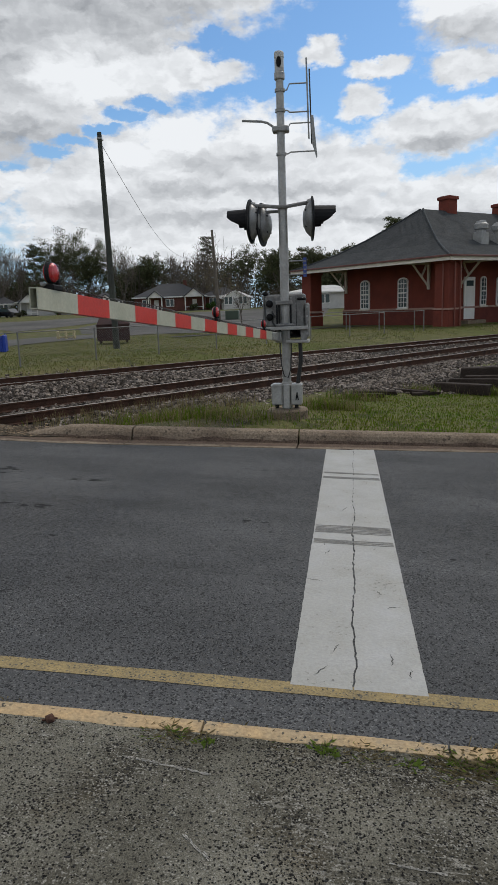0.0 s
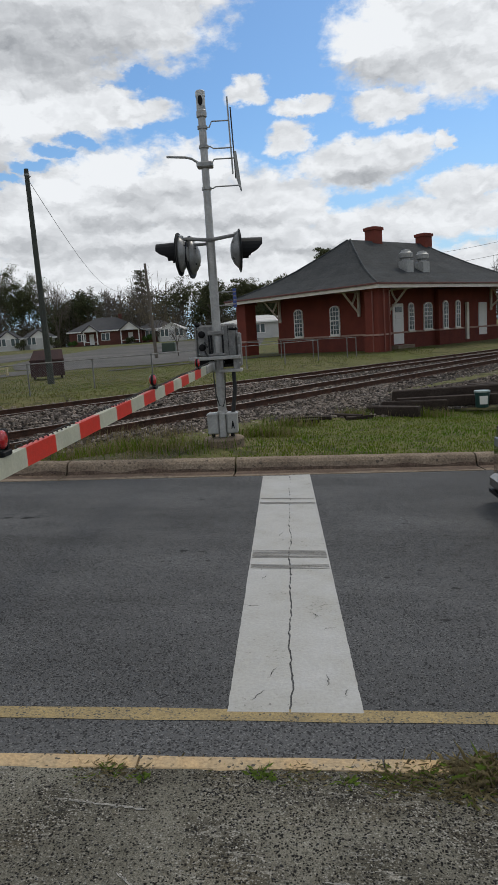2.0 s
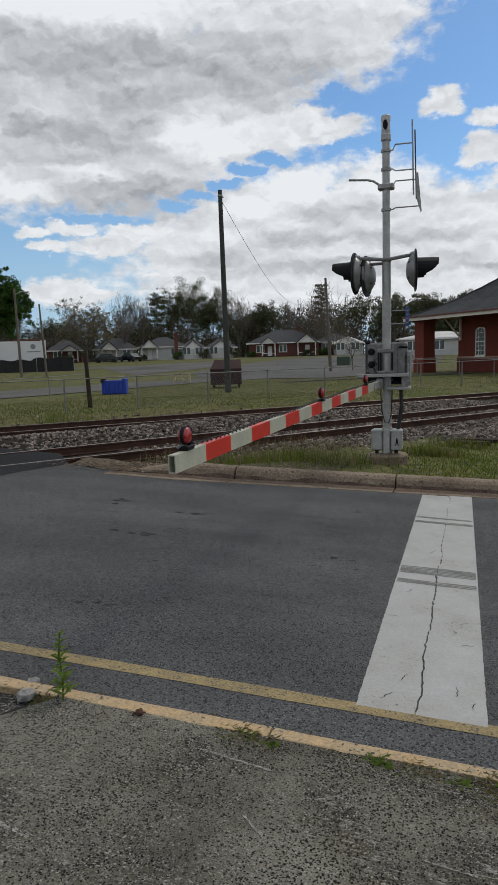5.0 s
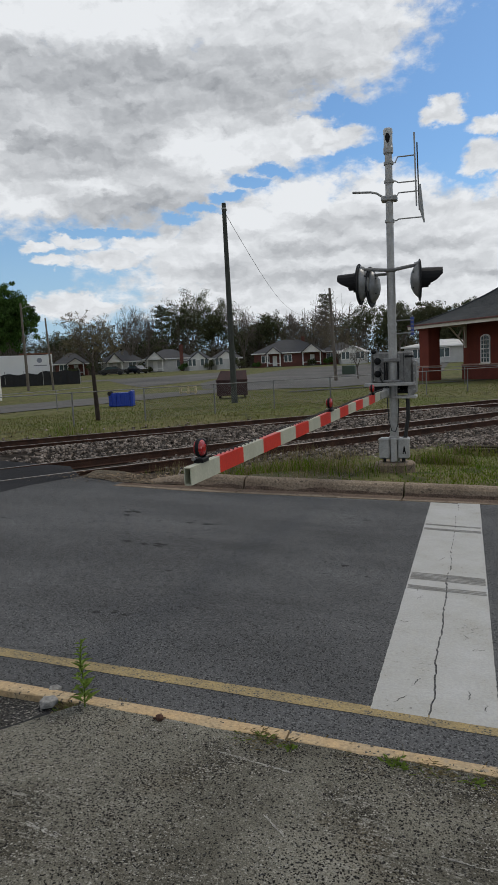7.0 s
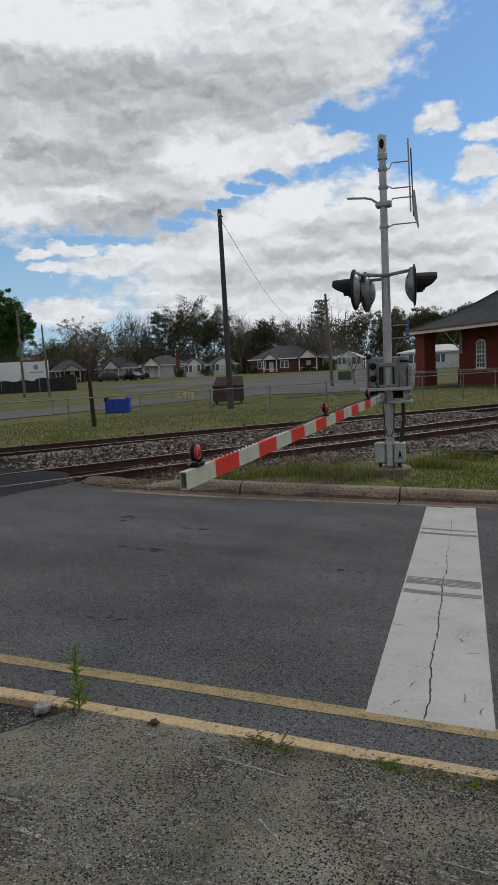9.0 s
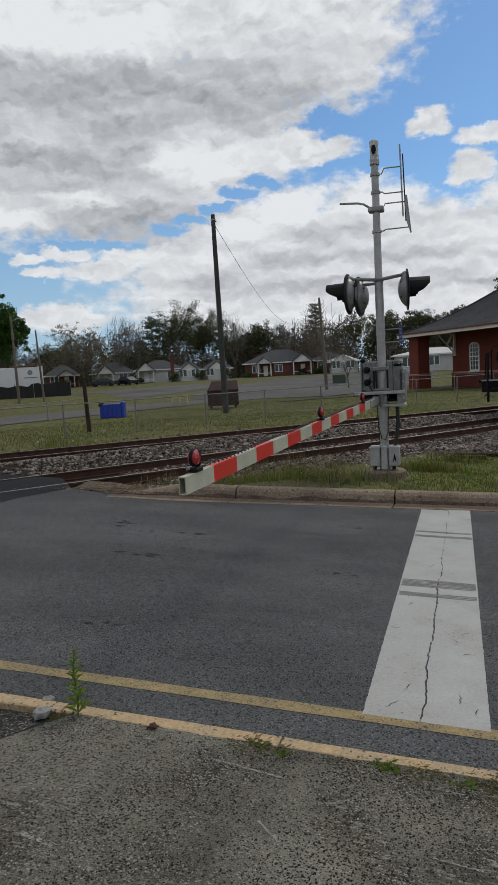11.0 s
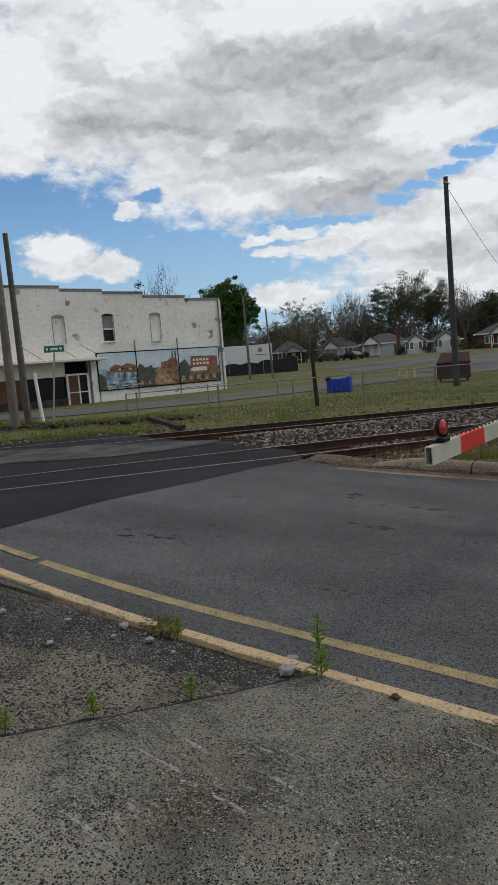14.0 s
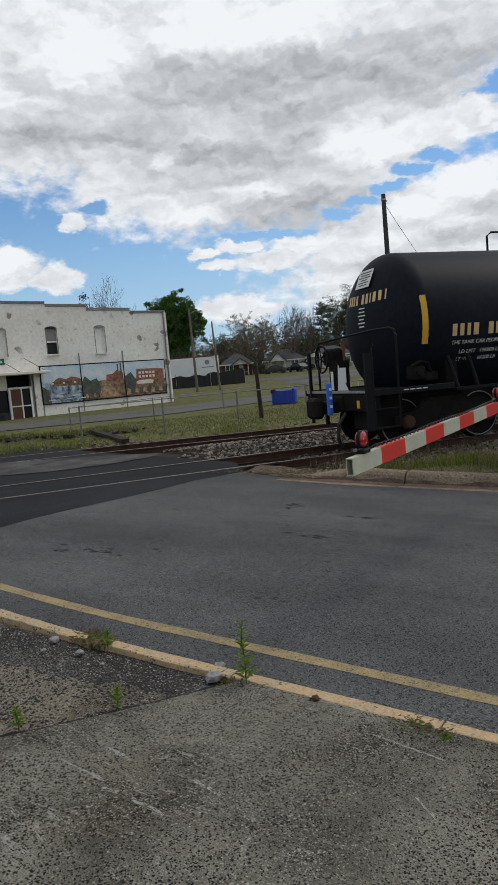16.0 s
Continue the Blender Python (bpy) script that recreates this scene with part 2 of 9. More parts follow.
    if pits:
        vor = n.new("ShaderNodeTexVoronoi")
        l.new(tc.outputs["Object"], vor.inputs["Vector"])
        vor.inputs["Scale"].default_value = pit_scale
        sep = n.new("ShaderNodeSeparateColor")
        l.new(vor.outputs["Color"], sep.inputs[0])
        crowd = n.new("ShaderNodeMath")
        crowd.operation = "MULTIPLY_ADD"
        l.new(big.outputs["Fac"], crowd.inputs[0]), l.new(sep.outputs[1], crowd.inputs[2])
        crowd.inputs[1].default_value = 0.5
        st = n.new("ShaderNodeMapRange")
        l.new(crowd.outputs[0], st.inputs[0])
        st.inputs[1].default_value, st.inputs[2].default_value = pit_at + 0.25, pit_at + 0.31
        fm = n.new("ShaderNodeMix")
        fm.data_type = "RGBA"
        l.new(st.outputs[0], fm.inputs[0]), l.new(colour, fm.inputs[6])
        fm.inputs[7].default_value = (*pits, 1)
        colour = fm.outputs[2]
    if lanes:
        mp, worn, lr, lh = n.new("ShaderNodeMapping"), n.new("ShaderNodeTexNoise"), n.new("ShaderNodeMapRange"), n.new("ShaderNodeHueSaturation")
        l.new(tc.outputs["Object"], mp.inputs[0])
        mp.inputs["Scale"].default_value = (0.30, 1.0, 1.0)
        l.new(mp.outputs[0], worn.inputs["Vector"])
        worn.inputs["Scale"].default_value, worn.inputs["Detail"].default_value, worn.inputs["Roughness"].default_value = 0.8, 6, 0.62
        l.new(worn.outputs["Fac"], lr.inputs[0])
        for i, v in enumerate((0.36, 0.62, 1 - lanes, 1 + 0.35 * lanes)):
            lr.inputs[i + 1].default_value = v
        l.new(colour, lh.inputs["Color"]), l.new(lr.outputs[0], lh.inputs["Value"])
        colour = lh.outputs[0]
    l.new(colour, b.inputs["Base Color"])
    b.inputs["Roughness"].default_value, b.inputs["Metallic"].default_value = rough, metal
    b.inputs["Coat Weight"].default_value = coat
    b.inputs["Specular IOR Level"].default_value = sheen_level
    if bump:
        bp = n.new("ShaderNodeBump")
        bp.inputs["Strength"].default_value, bp.inputs["Distance"].default_value = bump, bump_size
        l.new(fine.outputs["Fac"], bp.inputs["Height"])
        l.new(bp.outputs[0], b.inputs["Normal"])
    if through_light:
        tr, mx = n.new("ShaderNodeBsdfTranslucent"), n.new("ShaderNodeMixShader")
        l.new(colour, tr.inputs["Color"])
        mx.inputs[0].default_value = through_light
        l.new(b.outputs[0], mx.inputs[1]), l.new(tr.outputs[0], mx.inputs[2])
        l.new(mx.outputs[0], n["Material Output"].inputs["Surface"])
    return m


def plain(name, base, rough=0.5, metal=0.0, emit=0.0, alpha=1.0, glass=False):
    m = surface(name, base, rough, metal, vary=0.08, scale=3, bump=0.05, grain=90)
    b = m.node_tree.nodes["Principled BSDF"]
    if emit:
        b.inputs["Emission Color"].default_value, b.inputs["Emission Strength"].default_value = (*base, 1), emit
    if glass:
        b.inputs["Transmission Weight"].default_value, b.inputs["Roughness"].default_value = 1.0, 0.05
    return m


ASPHALT = surface("asphalt", (0.106, 0.107, 0.108), 0.95, vary=0.30, scale=0.40, bump=0.7, grain=150, other=(0.088, 0.089, 0.090), flecks=(0.180, 0.180, 0.180), fleck_scale=140, fleck_at=0.84, pits=(0.034, 0.034, 0.035), pit_scale=125, pit_at=0.77, sheen_level=0.15, lanes=0.30)
NEW_ASPHALT = surface("new_asphalt", (0.015, 0.015, 0.017), 0.95, vary=0.3, scale=0.7, bump=0.6, grain=120, other=(0.024, 0.024, 0.026), sheen_level=0.15, lanes=0.25)
OLD_PAVING = surface("old_paving", (0.085, 0.082, 0.078), 0.9, vary=0.45, scale=1.3, bump=0.6, grain=30, other=(0.030, 0.029, 0.028), spread=0.35, sheen_level=0.15)
LOT = surface("lot_paving", (0.128, 0.122, 0.114), 0.9, vary=0.25, scale=0.12, bump=0.3, grain=3, other=(0.070, 0.068, 0.064), sheen_level=0.15)


def worn_slab(name, pale, dark, stain, pit_tone, grain_tone, pit_share, scrape_share, brown=0.5, worn=(), damp=()):
    """A weathered slab: cloudy tone, brown stains, pale scrapes, crowded dark pits and pale grains."""
    m = bpy.data.materials.new(name)
    m.use_nodes = True
    n, l = m.node_tree.nodes, m.node_tree.links
    b = n["Principled BSDF"]
    tc = n.new("ShaderNodeTexCoord")

    def tex(scale, detail=5, rough=0.6, stretch=None, turn=0.0):
        t = n.new("ShaderNodeTexNoise")
        t.inputs["Scale"].default_value, t.inputs["Detail"].default_value, t.inputs["Roughness"].default_value = scale, detail, rough
        if stretch:
            mp = n.new("ShaderNodeMapping")
            l.new(tc.outputs["Object"], mp.inputs[0])
            mp.inputs["Rotation"].default_value = (0, 0, radians(turn))
            mp.inputs["Scale"].default_value = stretch
            l.new(mp.outputs[0], t.inputs["Vector"])
        else:
            l.new(tc.outputs["Object"], t.inputs["Vector"])
        return t.outputs["Fac"]

    def rng(v, a, c, lo=0.0, hi=1.0):
        r = n.new("ShaderNodeMapRange")
        l.new(v, r.inputs[0])
        for i, x in enumerate((a, c, lo, hi)):
            r.inputs[i + 1].default_value = x
        return r.outputs[0]

    def times(a, c):
        k = n.new("ShaderNodeMath")
        k.operation = "MULTIPLY"
        for i, x in enumerate((a, c)):
            if isinstance(x, float):
                k.inputs[i].default_value = x
            else:
                l.new(x, k.inputs[i])
        return k.outputs[0]

    def over(col, tone, fac):
        x = n.new("ShaderNodeMix")
        x.data_type = "RGBA"
        l.new(fac, x.inputs[0])
        if isinstance(col, tuple):
            x.inputs[6].default_value = (*col, 1)
        else:
            l.new(col, x.inputs[6])
        x.inputs[7].default_value = (*tone, 1)
        return x.outputs[2]

    def cells(scale, channel):
        v = n.new("ShaderNodeTexVoronoi")
        l.new(tc.outputs["Object"], v.inputs["Vector"])
        v.inputs["Scale"].default_value = scale
        q = n.new("ShaderNodeSeparateColor")
        l.new(v.outputs["Color"], q.inputs[0])
        return q.outputs[channel]
    cloudy, coarse, fine = tex(1.1), tex(4.5, 6), tex(170, 3, 0.7)
    col = over(pale, dark, rng(cloudy, 0.42, 0.57))
    col = over(col, stain, times(rng(tex(1.9, 6, 0.65), 0.50, 0.68), brown))
    # rubbed pale patches and old dark ones, each with an uneven edge
    for spots, tone in ((worn, tuple(c * 1.6 for c in pale)), (damp, tuple(c * 0.8 for c in dark))):
        for x, y, r, share in spots:
            away = n.new("ShaderNodeVectorMath")
            away.operation = "DISTANCE"
            l.new(tc.outputs["Object"], away.inputs[0])
            away.inputs[1].default_value = (x, y, 0)
            uneven = n.new("ShaderNodeMath")
            uneven.operation = "MULTIPLY_ADD"
            l.new(coarse, uneven.inputs[0]), l.new(away.outputs["Value"], uneven.inputs[2])
            uneven.inputs[1].default_value = 1.6 * r
            col = over(col, tone, times(rng(uneven.outputs[0], 2.1 * r, 1.1 * r), share))
    col = over(col, tuple(c * 0.6 for c in dark), times(rng(coarse, 0.52, 0.70), 0.6))
    streak = times(rng(tex(9.0, 4, 0.7, (1.0, 6.0, 1.0), 6), 0.55, 0.63), rng(tex(2.3, 3), 0.47, 0.56))
    col = over(col, grain_tone, times(streak, scrape_share))
    streak = times(rng(tex(11.0, 4, 0.7, (1.0, 7.0, 1.0), -5), 0.56, 0.64), rng(tex(1.7, 3), 0.47, 0.56))
    col = over(col, grain_tone, times(streak, scrape_share * 0.8))
    col = over(col, grain_tone, times(rng(cells(190, 0), 0.80, 0.90), rng(coarse, 0.38, 0.60, 0.15, 0.85)))
    crowd = n.new("ShaderNodeMath")
    crowd.operation = "MULTIPLY_ADD"
    l.new(tex(1.6, 4), crowd.inputs[0]), l.new(cells(165, 1), crowd.inputs[2])
    crowd.inputs[1].default_value = 0.7
    col = over(col, pit_tone, rng(crowd.outputs[0], 1.35 - pit_share, 1.39 - pit_share))
    # round hollows where stones have come out, and pale stones, crowded in patches
    for scale, channel, tone, at, patch in ((105, 0, pit_tone, 1.06 - pit_share, tex(1.3, 4)), (62, 1, pit_tone, 1.17 - pit_share, tex(0.9, 4)), (85, 2, grain_tone, 1.24 - pit_share, tex(2.1, 4))):
        v = n.new("ShaderNodeTexVoronoi")
        l.new(tc.outputs["Object"], v.inputs["Vector"])
        v.inputs["Scale"].default_value = scale
        q, add = n.new("ShaderNodeSeparateColor"), n.new("ShaderNodeMath")
        l.new(v.outputs["Color"], q.inputs[0])
        add.operation = "MULTIPLY_ADD"
        l.new(patch, add.inputs[0]), l.new(q.outputs[channel], add.inputs[2])
        add.inputs[1].default_value = 0.5
        col = over(col, tone, times(rng(v.outputs["Distance"], 0.50, 0.22), rng(add.outputs[0], at, at + 0.10)))
    h = n.new("ShaderNodeHueSaturation")
    l.new(col, h.inputs["Color"]), l.new(rng(fine, 0.32, 0.68, 0.45, 1.55), h.inputs["Value"])
    l.new(h.outputs[0], b.inputs["Base Color"])
    b.inputs["Roughness"].default_value = 0.95
    b.inputs["Specular IOR Level"].default_value = 0.15
    bp = n.new("ShaderNodeBump")
    bp.inputs["Strength"].default_value, bp.inputs["Distance"].default_value = 0.8, 0.012
    l.new(fine, bp.inputs["Height"]), l.new(bp.outputs[0], b.inputs["Normal"])
    return m


APRON = worn_slab("apron_concrete", (0.190, 0.180, 0.145), (0.074, 0.067, 0.050), (0.118, 0.092, 0.052), (0.012, 0.011, 0.010), (0.34, 0.325, 0.285), 0.13, 0.65, 0.50, ((-2.05, -2.15, 0.55, 0.9), (-1.45, -1.9, 0.22, 0.5), (-1.75, -1.6, 0.18, 0.5), (0.0, -1.1, 0.14, 0.35), (0.2, -0.68, 0.3, 0.35)), ((-0.45, -1.35, 0.26, 0.75), (-1.1, -1.72, 0.2, 0.6), (0.6, -1.02, 0.2, 0.6), (-0.35, -0.92, 0.2, 0.5)))
GRAVEL_APRON = worn_slab("gravel_apron", (0.205, 0.178, 0.136), (0.085, 0.072, 0.055), (0.150, 0.105, 0.060), (0.012, 0.011, 0.010), (0.33, 0.305, 0.255), 0.16, 0.6, 0.7)
TAR_PATCH = worn_slab("crumbling_tar", (0.105, 0.100, 0.092), (0.034, 0.032, 0.030), (0.085, 0.070, 0.050), (0.008, 0.008, 0.008), (0.26, 0.25, 0.23), 0.20, 0.2, 0.5)
CONCRETE = surface("kerb_concrete", (0.30, 0.240, 0.175), 0.9, vary=0.4, scale=2.2, bump=0.7, grain=38, other=(0.135, 0.100, 0.072), spread=0.8, flecks=(0.06, 0.050, 0.04), fleck_scale=30, fleck_at=0.90, sheen_level=0.15)
WHITE_PAINT = surface("white_road_paint", (0.39, 0.388, 0.375), 0.75, vary=0.09, scale=2.4, bump=0.3, grain=60, other=(0.325, 0.32, 0.29), pits=(0.18, 0.17, 0.155), pit_scale=90, pit_at=0.992)
YELLOW_PAINT = surface("yellow_road_paint", (0.33, 0.245, 0.105), 0.85, vary=0.3, scale=5, bump=0.5, grain=80, other=(0.22, 0.17, 0.085), flecks=(0.11, 0.10, 0.08), fleck_scale=130, fleck_at=0.86, pits=(0.05, 0.048, 0.04), pit_scale=110, pit_at=0.93)
KERB_YELLOW = surface("yellow_kerb_paint", (0.50, 0.335, 0.165), 0.85, vary=0.25, scale=5, bump=0.6, grain=60, other=(0.33, 0.265, 0.17), spread=0.7, flecks=(0.27, 0.245, 0.20), fleck_scale=45, fleck_at=0.94, pits=(0.06, 0.052, 0.04), pit_scale=85, pit_at=0.93)
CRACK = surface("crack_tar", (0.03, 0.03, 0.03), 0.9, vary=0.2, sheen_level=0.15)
RUBBER_MARK = surface("tyre_mark", (0.20, 0.195, 0.18), 0.85, vary=0.3, scale=12)
GRASS_GROUND = surface("turf", (0.074, 0.092, 0.020), 0.95, vary=0.45, scale=0.22, bump=0.8, grain=9, other=(0.140, 0.118, 0.058), spread=0.7, bump_size=0.03, pits=(0.060, 0.062, 0.022), pit_scale=3.0, pit_at=0.82, sheen_level=0.15)
BALLAST = surface("ballast_stone", (0.220, 0.190, 0.165), 0.95, vary=0.3, scale=2.5, bump=0.5, grain=40, other=(0.140, 0.112, 0.090), per_island=0.72, sheen_level=0.15)
BALLAST_BED = surface("ballast_bed", (0.060, 0.048, 0.038), 0.95, vary=0.6, scale=3, bump=1.0, grain=22, other=(0.020, 0.017, 0.014), bump_size=0.04, sheen_level=0.15)
RAIL_RUST = surface("rusty_rail", (0.100, 0.050, 0.033), 0.85, 0.1, vary=0.3, scale=5, bump=0.3, other=(0.048, 0.029, 0.022), sheen_level=0.2)
RAIL_TOP = surface("worn_rail_top", (0.21, 0.185, 0.165), 0.5, 0.7, vary=0.2, scale=5, bump=0.05)
TIE_WOOD = surface("tarred_tie", (0.055, 0.042, 0.034), 0.9, vary=0.35, scale=4, bump=0.8, grain=35, other=(0.03, 0.022, 0.018), sheen_level=0.15)
FENCE_STEEL = surface("dull_fence_steel", (0.22, 0.22, 0.21), 0.6, 0.2, vary=0.25, scale=5, bump=0.2, other=(0.14, 0.135, 0.125))
GALV = surface("galvanised_steel", (0.36, 0.36, 0.345), 0.5, 0.3, vary=0.2, scale=9, bump=0.2, grain=40, other=(0.26, 0.26, 0.25))
SILVER_PAINT = surface("aluminium_paint", (0.44, 0.435, 0.42), 0.42, 0.25, vary=0.12, scale=4, bump=0.2, grain=30, other=(0.30, 0.295, 0.28))
CAST_GREY = surface("grimy_cast_grey", (0.27, 0.265, 0.255), 0.55, 0.2, vary=0.25, scale=7, bump=0.3, grain=30, other=(0.12, 0.118, 0.112), spread=0.7)
BLACK_PAINT = surface("matt_black_paint", (0.008, 0.008, 0.009), 0.6, vary=0.3, scale=5, bump=0.15, sheen_level=0.2)
ARM_WHITE = surface("reflective_white", (0.47, 0.47, 0.37), 0.45, vary=0.10, scale=5, bump=0.1, other=(0.38, 0.38, 0.29))
ARM_RED = surface("reflective_red", (0.60, 0.030, 0.016), 0.4, vary=0.1, scale=5, bump=0.1, other=(0.50, 0.024, 0.014))
LAMP_RED = surface("red_lens", (0.40, 0.010, 0.014), 0.18, vary=0.2, scale=30, bump=0.2, grain=140, coat=0.5)
LAMP_GREY = surface("lamp_back_grey", (0.27, 0.27, 0.265), 0.42, 0.25, vary=0.2, scale=8, bump=0.2, other=(0.17, 0.17, 0.165))
CABLE_BLACK = surface("black_cable", (0.02, 0.02, 0.02), 0.6, vary=0.2)
BRICK_RED = surface("red_brick", (0.195, 0.046, 0.030), 0.85, vary=0.3, scale=1.2, bump=0.4, grain=30, other=(0.140, 0.036, 0.025), sheen_level=0.25)
BRICK_DARK = surface("dark_red_brick", (0.155, 0.040, 0.028), 0.85, vary=0.3, scale=1.5, bump=0.4, grain=30, other=(0.11, 0.031, 0.023), sheen_level=0.25)
BELT_STONE = surface("pinkish_stone", (0.40, 0.25, 0.20), 0.85, vary=0.15, scale=3, bump=0.3)
CREAM = surface("cream_trim_paint", (0.74, 0.69, 0.60), 0.6, vary=0.08, scale=2, bump=0.15, other=(0.64, 0.58, 0.49))
WINDOW_WHITE = surface("white_window_paint", (0.80, 0.785, 0.75), 0.55, vary=0.06, scale=4, bump=0.1)
GUTTER_RED = surface("brown_red_gutter", (0.15, 0.055, 0.045), 0.6, vary=0.15, scale=4, bump=0.1)
# the teal in this base colour paints in reflected sky
PANE = surface("dark_window_glass", (0.060, 0.090, 0.095), 0.08, vary=0.2, scale=2, bump=0.0)
SLATE = surface("dark_shingle", (0.078, 0.082, 0.084), 0.9, vary=0.5, scale=0.8, bump=0.5, grain=9, other=(0.048, 0.052, 0.055), per_piece=0.22, sheen_level=0.15)
WHITE_STUCCO = surface("peeling_white_wall", (0.80, 0.785, 0.73), 0.85, vary=0.10, scale=0.35, bump=0.5, grain=5, other=(0.66, 0.63, 0.57), flecks=(0.33, 0.28, 0.23), fleck_scale=9, fleck_at=0.945, pits=(0.25, 0.21, 0.175), pit_scale=3.2, pit_at=0.965)
POLE_WOOD = surface("weathered_pole", (0.17, 0.145, 0.115), 0.9, vary=0.3, scale=3, bump=0.6, grain=24, other=(0.105, 0.088, 0.070))
GREEN_POLE = surface("treated_pole", (0.060, 0.065, 0.054), 0.9, vary=0.25, scale=3, bump=0.6, grain=24, other=(0.038, 0.042, 0.036))
RUST_SHED = surface("rusty_red_metal", (0.065, 0.030, 0.026), 0.7, 0.2, vary=0.3, scale=2, bump=0.3, other=(0.04, 0.02, 0.02))
BIN_BLUE = surface("blue_plastic", (0.008, 0.045, 0.36), 0.45, vary=0.12, scale=4, bump=0.1)
TANK_BLACK = surface("tank_black", (0.0065, 0.0085, 0.0150), 0.60, vary=0.25, scale=0.8, bump=0.10, grain=10, other=(0.010, 0.012, 0.018), sheen_level=0.10)
UNDER_BLACK = surface("underframe_black", (0.010, 0.0095, 0.0095), 0.8, vary=0.4, scale=3, bump=0.4, other=(0.020, 0.016, 0.014), sheen_level=0.10)
DECAL_WHITE = plain("white_stencil", (0.75, 0.74, 0.70), 0.6)
DECAL_GOLD = plain("gold_stencil", (0.72, 0.50, 0.25), 0.6)
DECAL_YELLOW = plain("yellow_reflector", (0.75, 0.42, 0.02), 0.5)
TAG_BLUE = plain("blue_flag", (0.03, 0.16, 0.62), 0.5)
CAR_BLACK = surface("black_car_paint", (0.010, 0.010, 0.012), 0.18, vary=0.1, scale=2, bump=0.0, coat=1.0)
TYRE = surface("tyre_rubber", (0.02, 0.02, 0.02), 0.85, vary=0.2)
BARK = surface("bark", (0.150, 0.128, 0.108), 0.95, vary=0.35, scale=5, bump=0.8, grain=30, sheen_level=0.15)
LEAF_DARK = surface("dark_foliage", (0.056, 0.070, 0.029), 0.8, vary=0.4, scale=0.4, bump=0.0, grain=3, other=(0.085, 0.086, 0.045), through_light=0.35, sheen_level=0.15, per_island=0.5)
LEAF_FRESH = surface("fresh_foliage", (0.060, 0.118, 0.022), 0.8, vary=0.4, scale=0.4, bump=0.0, grain=3, other=(0.040, 0.082, 0.018), through_light=0.35, sheen_level=0.15, per_island=0.5)
LEAF_TWIG = surface("budding_twigs", (0.200, 0.165, 0.098), 0.9, vary=0.4, scale=0.6, bump=0.0, grain=4, other=(0.140, 0.120, 0.070), through_light=0.3, sheen_level=0.15, per_island=0.4)
WOODS = surface("distant_scrub", (0.050, 0.054, 0.031), 0.9, vary=0.35, scale=0.10, bump=0.0, grain=2, other=(0.096, 0.080, 0.058), through_light=0.3, sheen_level=0.15, per_island=0.5)
BLADE = surface("grass_blade", (0.080, 0.155, 0.010), 0.8, vary=0.4, scale=1.1, bump=0.0, other=(0.130, 0.150, 0.022), through_light=0.5, sheen_level=0.15, per_island=0.35)
FIELD_BLADE = surface("field_blade", (0.088, 0.132, 0.022), 0.85, vary=0.5, scale=0.35, bump=0.0, other=(0.160, 0.145, 0.050), through_light=0.4, sheen_level=0.15)
BLADE_DRY = surface("dry_grass_blade", (0.27, 0.22, 0.115), 0.85, vary=0.4, scale=2.0, bump=0.0, other=(0.15, 0.13, 0.06), through_light=0.35, sheen_level=0.15)
WEED_DRY = surface("dry_weed", (0.270, 0.225, 0.125), 0.85, vary=0.45, scale=7.0, bump=0.0, other=(0.150, 0.125, 0.066), through_light=0.35, sheen_level=0.15, per_island=0.4)
WEED = surface("weed_leaf", (0.175, 0.255, 0.048), 0.7, vary=0.3, scale=9, bump=0.0, through_light=0.4, sheen_level=0.15)
HOUSE_WHITE = surface("white_siding", (0.58, 0.57, 0.545), 0.7, vary=0.18, scale=1, bump=0.2)
HOUSE_ROOF = surface("grey_roofing", (0.050, 0.051, 0.055), 0.9, vary=0.2, scale=1, bump=0.3)
HOUSE_BRICK = surface("house_brick", (0.15, 0.055, 0.042), 0.85, vary=0.25, scale=1, bump=0.3)
TARP = surface("black_fence_tarp", (0.012, 0.012, 0.013), 0.7, vary=0.3, scale=0.8, bump=0.6, grain=4, bump_size=0.08)
TRAILER_WHITE = surface("white_trailer", (0.74, 0.74, 0.72), 0.5, vary=0.06, scale=0.5, bump=0.1)
SIGN_GREEN = plain("green_sign", (0.010, 0.16, 0.085), 0.4)
PLYWOOD = surface("weathered_plywood", (0.16, 0.075, 0.040), 0.85, vary=0.3, scale=1.5, bump=0.3, other=(0.11, 0.05, 0.03))
# opaque glass, its near-black colour standing for the unlit shop behind
SHOP_DARK = surface("unlit_shop_glass", (0.012, 0.014, 0.015), 0.25, vary=0.3, scale=2, bump=0.0, sheen_level=0.2)
# near-black colour that stands in for the darkness of unlit rooms
DARK_INSIDE = surface("unlit_interior_black", (0.012, 0.012, 0.013), 0.9, vary=0.2)
STONE = surface("pale_stone", (0.27, 0.262, 0.245), 0.9, vary=0.35, scale=12, bump=0.8, grain=60)

